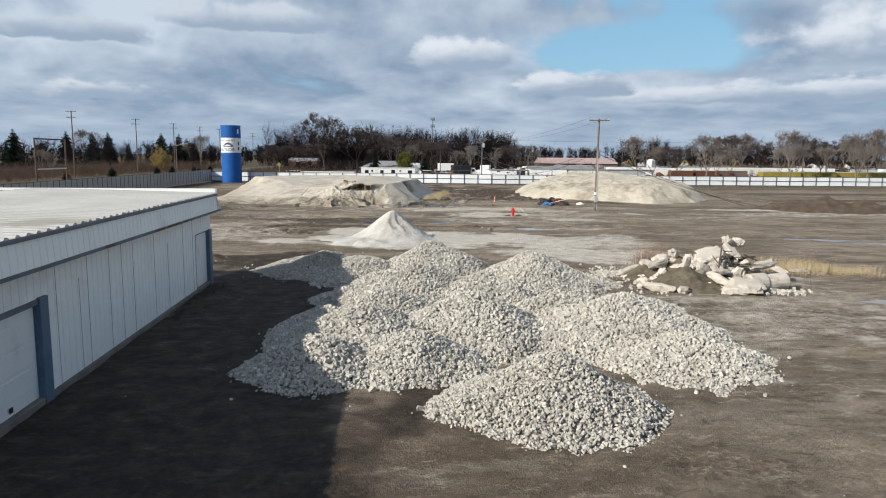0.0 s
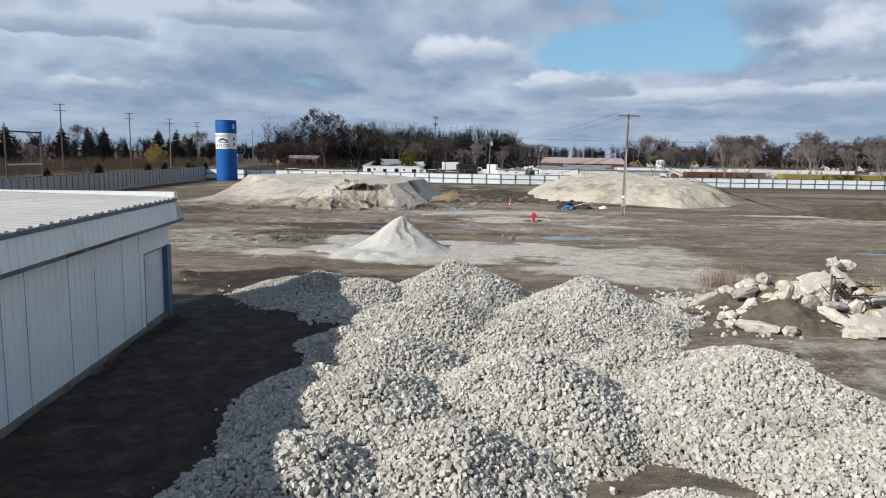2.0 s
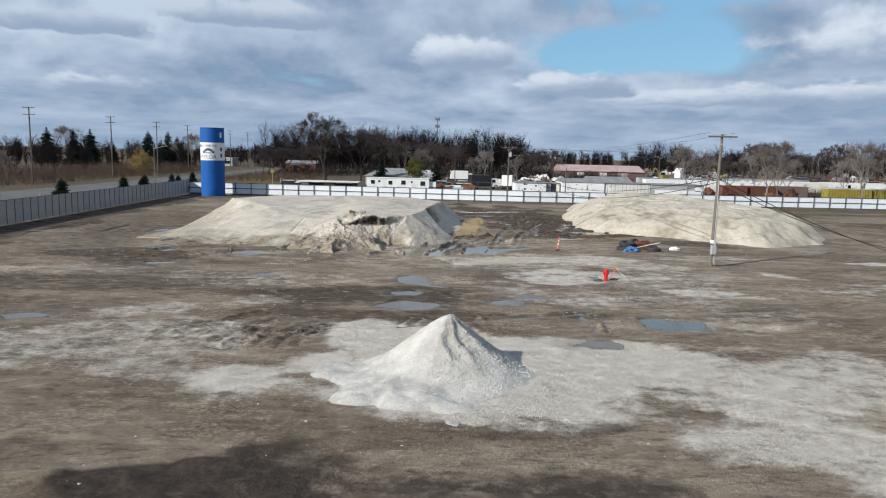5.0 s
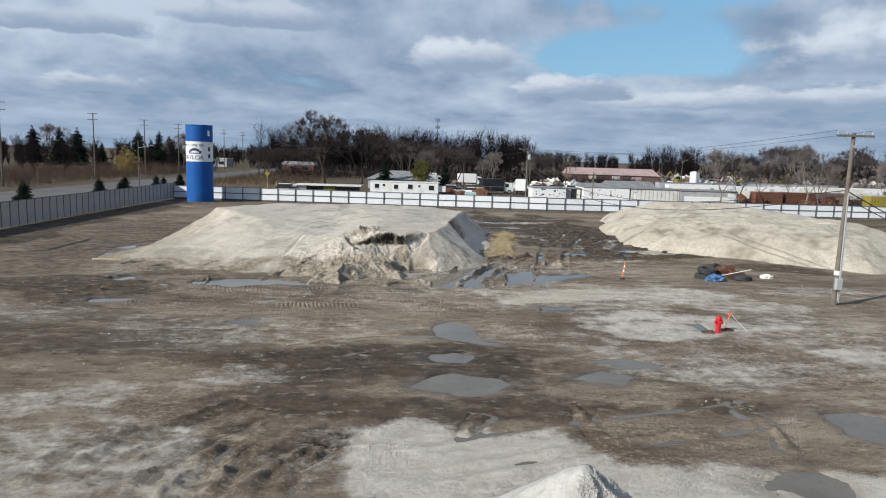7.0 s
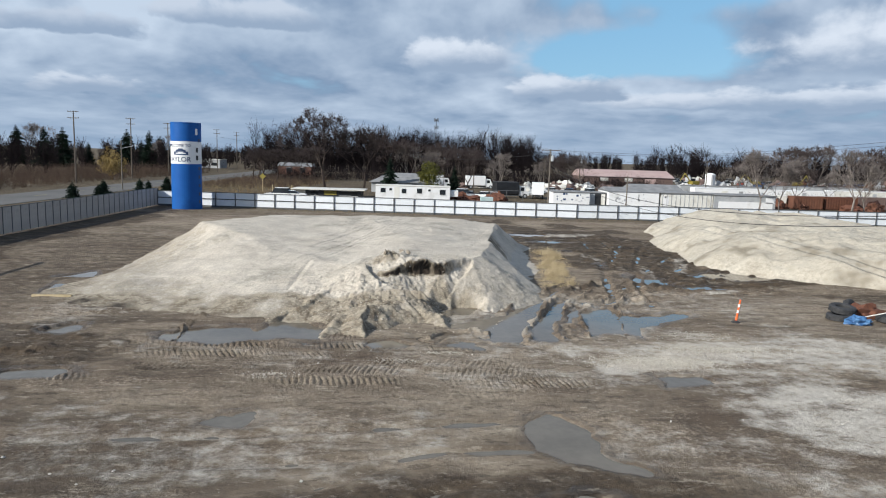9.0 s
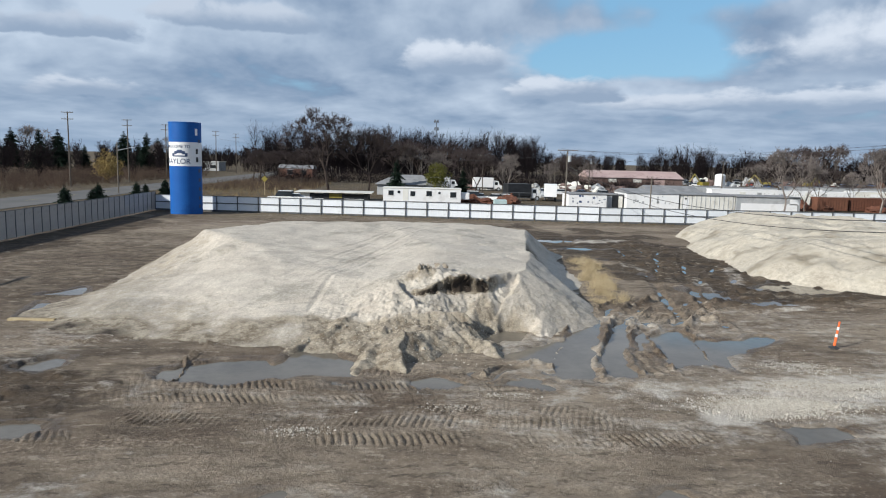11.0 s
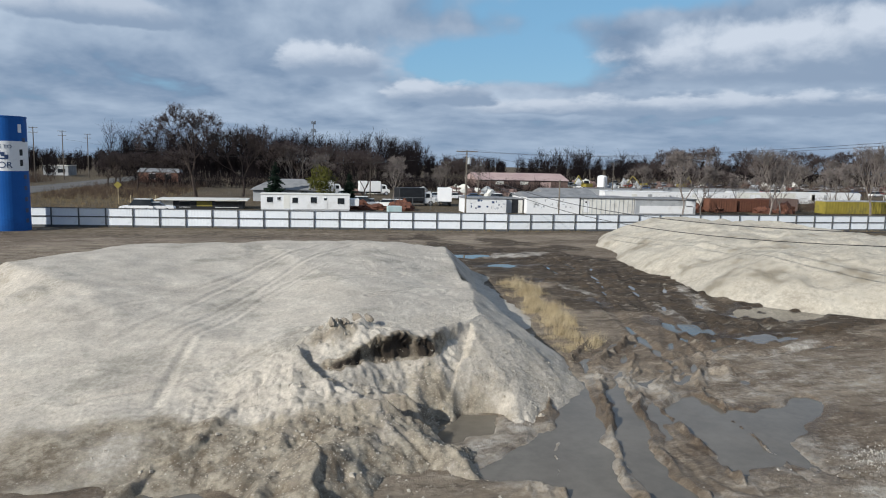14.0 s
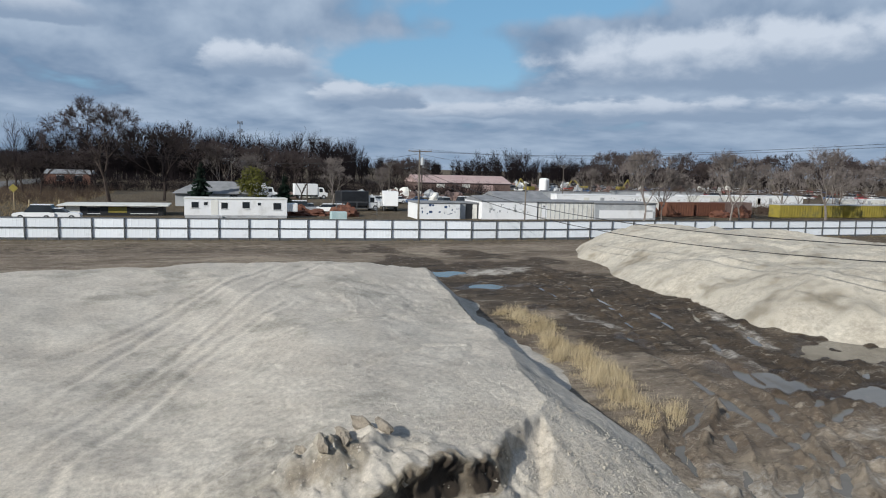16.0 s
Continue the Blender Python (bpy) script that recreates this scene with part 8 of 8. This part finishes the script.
def car(mat, label, van=False):
    c = thing("parked_car", label, "car")
    bm = bmesh.new()
    prof = [(-2.2, 0.35), (2.2, 0.35), (2.25, 0.7), (2.1, 0.85), (1.0, 0.95), (-1.6, 0.98), (-2.2, 0.9)]
    for s in (-0.86, 0.86):
        bm.faces.new([bm.verts.new((x, s, z)) for x, z in prof])
    a, b = list(bm.faces)
    va, vb = list(a.verts), list(b.verts)
    for i in range(len(prof)):
        j = (i + 1) % len(prof)
        bm.faces.new((va[i], va[j], vb[j], vb[i]))
    part("body", bm, M[mat], c)
    top = 1.85 if van else 1.45
    bm = bmesh.new()
    x0, x1 = (-2.1, 1.0) if van else (-1.5, 0.95)
    lo = [bm.verts.new(q) for q in ((x0, -0.8, 0.95), (x1, -0.8, 0.95), (x1, 0.8, 0.95), (x0, 0.8, 0.95))]
    hi = [bm.verts.new(q) for q in ((x0 + 0.35, -0.66, top - 0.06), (x1 - 0.65, -0.66, top - 0.06), (x1 - 0.65, 0.66, top - 0.06), (x0 + 0.35, 0.66, top - 0.06))]
    for i in range(4):
        bm.faces.new((lo[i], lo[(i + 1) % 4], hi[(i + 1) % 4], hi[i]))
    bm.faces.new(hi)
    part("glasshouse", bm, M["glass"], c)
    part("roof", boxed(x0 + 0.33, x1 - 0.63, -0.68, 0.68, top - 0.06, top, 0.02), M[mat], c)
    for x in (-1.35, 1.35):
        for y in (-0.78, 0.78):
            wheel(c, x, y)
    for y in (-0.6, 0.6):
        part("headlight", boxed(2.18, 2.27, y - 0.16, y + 0.16, 0.6, 0.74), M["white"], c)
    return c


def box_truck(x, y, rz, label, body="white", cab="white"):
    t = thing("box_truck", label, "truck", x, y, 0, rz)
    part("box", boxed(-3.4, 1.4, -1.2, 1.2, 0.85, 3.2, 0.04), M[body], t)
    part("chassis", boxed(-3.4, 3.3, -0.5, 0.5, 0.5, 0.8), M["black"], t)
    bm = bmesh.new()
    prof = [(1.55, 0.55), (3.5, 0.55), (3.55, 1.35), (3.0, 1.5), (2.6, 2.45), (1.55, 2.55)]
    for s in (-1.05, 1.05):
        bm.faces.new([bm.verts.new((px, s, pz)) for px, pz in prof])
    a, b = list(bm.faces)
    va, vb = list(a.verts), list(b.verts)
    for i in range(len(prof)):
        j = (i + 1) % len(prof)
        bm.faces.new((va[i], va[j], vb[j], vb[i]))
    part("cab", bm, M[cab], t)
    part("window", boxed(1.75, 2.5, -1.07, 1.07, 1.5, 2.2), M["glass"], t)
    for wx in (-2.3, 2.7):
        for wy in (-0.95, 0.95):
            wheel(t, wx, wy, 0.48, 0.3)
    return t


box_truck(15.0, 141.0, 15, "white box truck with a dark open body", "black", "white")
box_truck(20.8, 143.0, 80, "white truck facing the fence", "white", "white")
box_truck(12.0, 178.0, 5, "white box truck parked far back")
box_truck(120.5, 130.5, 190, "white truck with a pale yellow cab", "white", "cream")
box_truck(1.5, 176.0, 0, "white box truck behind the houses")


def excavator(x, y, rz, label, s=1.0):
    e = thing("excavator", label, "excavator", x, y, 0, rz)
    for yy in (-1.0, 1.0):
        part("track", boxed(-1.9, 1.9, yy - 0.3, yy + 0.3, 0, 0.8, 0.2), M["black"], e)
    part("house", boxed(-1.8, 1.2, -1.2, 1.2, 0.95, 2.1, 0.1), M["yellow"], e)
    part("cab", boxed(0.0, 1.3, 0.2, 1.2, 2.1, 3.0, 0.06), M["glass"], e)
    part("boom", tubed((1.0, 0, 1.8), (3.6, 0, 4.6), 0.25, 0.2, 6), M["yellow"], e)
    part("arm", tubed((3.6, 0, 4.6), (5.4, 0, 2.0), 0.2, 0.14, 6), M["yellow"], e)
    part("bucket", boxed(4.9, 5.8, -0.5, 0.5, 1.1, 2.0, 0.15), M["post"], e)


excavator(118.0, 250.0, 150, "yellow excavator with raised boom in the scrap yard")
excavator(135.0, 252.0, 20, "yellow excavator among scrap")
excavator(88.0, 232.0, 200, "yellow loader machine by the tank")


def build_cars():
    r = random.Random(301)
    protos = [car("silver", "silver car parked in the scrap yard"), car("white", "white car parked in the scrap yard"), car("carred", "faded red car in the scrap yard"),
              car("carblue", "dull blue car in the scrap yard"), car("white", "white van parked in the yard", True), car("silver", "grey van parked in the yard", True)]
    spots = []
    for row, y in enumerate((206, 216, 246, 256, 268, 282, 298)):
        for i in range(15):
            spots.append((84 + 11.5 * i + r.uniform(-3, 3) + row * 4, y + r.uniform(-2, 2)))
    for x in (4.5, 6.6, 8.9, 11.0, -26.5, -24.0, 24, 27, 31, 34, 40):
        spots.append((x, r.uniform(146, 168) if x > 11.5 else (135 + r.uniform(0, 4) if x > 0 else 121.6)))
    for i, (x, y) in enumerate(spots):
        p = protos[r.randrange(6)] if i >= 6 else protos[i]
        m = pose(x, y, 0.0, 0, 0, r.choice((0, 10, 85, 95, 180, 170)) + r.uniform(-8, 8))
        if i < 6:
            p.matrix_basis = m
        else:
            copy_thing(p, m)


build_cars()


def scrap(name, label, x0, x1, y0, y1, h, mats, n, seed):
    """Low scrap heaps, each a crumpled mass."""
    r = random.Random(seed)
    for _ in range(n):
        x, y = r.uniform(x0, x1), r.uniform(y0, y1)
        crumple(name, label, "scrap", x, y, 0.1, r.uniform(1.0, 2.6), r.uniform(0.8, 1.6), r.uniform(0.4, 1.0) * h, r.choice(mats), r.uniform(0, 50), 0.5)


scrap("scrap_mass", "rust-brown scrap heap behind the fence", 4, 13, 129, 133, 1.6, ("rust", "brown", "rustor"), 7, 311)
scrap("scrap_mass", "mixed scrap heap in the junk yard", 60, 84, 128, 136, 1.9, ("rustor", "rust", "grey", "brown"), 9, 312)
scrap("scrap_mass", "dark scrap heap in the far yard", 90, 200, 236, 300, 3.0, ("rust", "brown", "grey", "black", "cream"), 40, 313)
scrap("scrap_mass", "scrap and debris heap among parked cars", 8, 48, 150, 215, 1.8, ("grey", "brown", "white", "cream"), 26, 314)
ft = thing("work_frame", "rusty steel frame beside the trucks", "frame", 13.0, 131.0)
for x in (-3, 0, 3):
    part("post", tubed((x, 0, 0), (x, 0, 2.0), 0.06, n=6), M["post"], ft)
for z in (1.0, 1.9):
    part("beam", boxed(-3.1, 3.1, -0.05, 0.05, z, z + 0.1), M["post"], ft)
tagged(part("skip_bin", boxed(7.1, 9.1, 117.2, 118.6, 0, 1.42, 0.05), M["paleteal"]), "pale turquoise steel waste bin behind the fence", "bin")

# ---- poles along the road and in the yards ----
ROADSIDE = (118.0, 152.0, 180.0, 205.0, 228.0, 252.0, 278.0)
for y in ROADSIDE:
    utility_pole(-74.6, y, 14.9, "tall dark wooden power pole along the road", 2.3, 0, "poledark", arms=2, base=0.17, group="roadside poles")
for x, y, h in ((-57.4, 134.0, 9.0),):
    p = thing("street_lamp", "wooden lamp post with a curved lamp arm", "street lamp", x, y)
    part("shaft", tubed((0, 0, 0), (0, 0, h), 0.12, 0.09, 8), M["pole"], p)
    part("arm", tubed((0, 0, h - 1.5), (2.6, 0, h - 0.9), 0.04, 0.03, 6), M["galv"], p)
    part("lamp_head", boxed(2.4, 3.0, -0.12, 0.12, h - 0.98, h - 0.86, 0.03), M["galv"], p)
for x, y, h, tr in ((9.0, 158.0, 8.5, False), (40.0, 190.0, 9.0, True), (25.5, 163.0, 8.0, False), (62.0, 160.0, 8.5, False), (-4.0, 165.0, 8.0, False), (110.0, 150.0, 8.5, False)):
    utility_pole(x, y, h, "wooden utility pole in the yards behind the fence", 2.4, 0, "poledark", tr, base=0.13)
tagged(part("pipe_post", tubed((25.8, 100.4, 0), (25.8, 100.4, 5.9), 0.09, n=8), M["pole"]), "plain grey wooden post behind the fence", "post")
for a, b in (((17.4, 113.5, 8.9), (62, 160, 8.3)), ((62, 160, 8.3), (110, 150, 8.3)), ((-4, 165, 7.8), (17.4, 113.5, 8.9)), ((-70, 240, 12), (-4, 165, 7.8)), ((17.4, 113.5, 9.2), (150, 106, 11.0))):
    sag_wire("power_line", a, b, 1.0, 0.02, "thin power line over the yards", 12)

# rusty sign frame beyond the west fence
fr = thing("gate_frame", "tall dark rusty pipe frame standing in the road fence", "gate frame", -38.55, 42.1, 0, 91)
for x in (-3.35, 3.35):
    part("post", tubed((x, 0.12, 0), (x, 0.12, 7.3), 0.10, n=8), M["rustdark"], fr)
part("beam", boxed(-3.4, 3.4, 0.05, 0.19, 7.1, 7.26), M["rustdark"], fr)
part("beam", boxed(-3.4, 3.4, 0.05, 0.19, 3.7, 3.84), M["galv"], fr)
sg = thing("road_sign", "yellow diamond road sign on a wooden post", "road sign", -33.0, 139.0)
part("post", tubed((0, 0, 0), (0, 0, 3.4), 0.06, n=6), M["straw"], sg)
pl = part("plate", boxed(-0.42, 0.42, -0.02, 0.02, -0.42, 0.42), M["yellow"], sg)
pl.matrix_basis = pose(0, -0.09, 3.0, 0, 45, 0)
for x, y in ((-30.5, 136.0), (-27.0, 136.5), (-42.0, 120.0), (-46.5, 70.0)):
    tagged(part("marker_post", tubed((x, y, 0), (x, y, 1.6), 0.09, n=8), M["straw"]), "short wooden marker post by the road", "post")
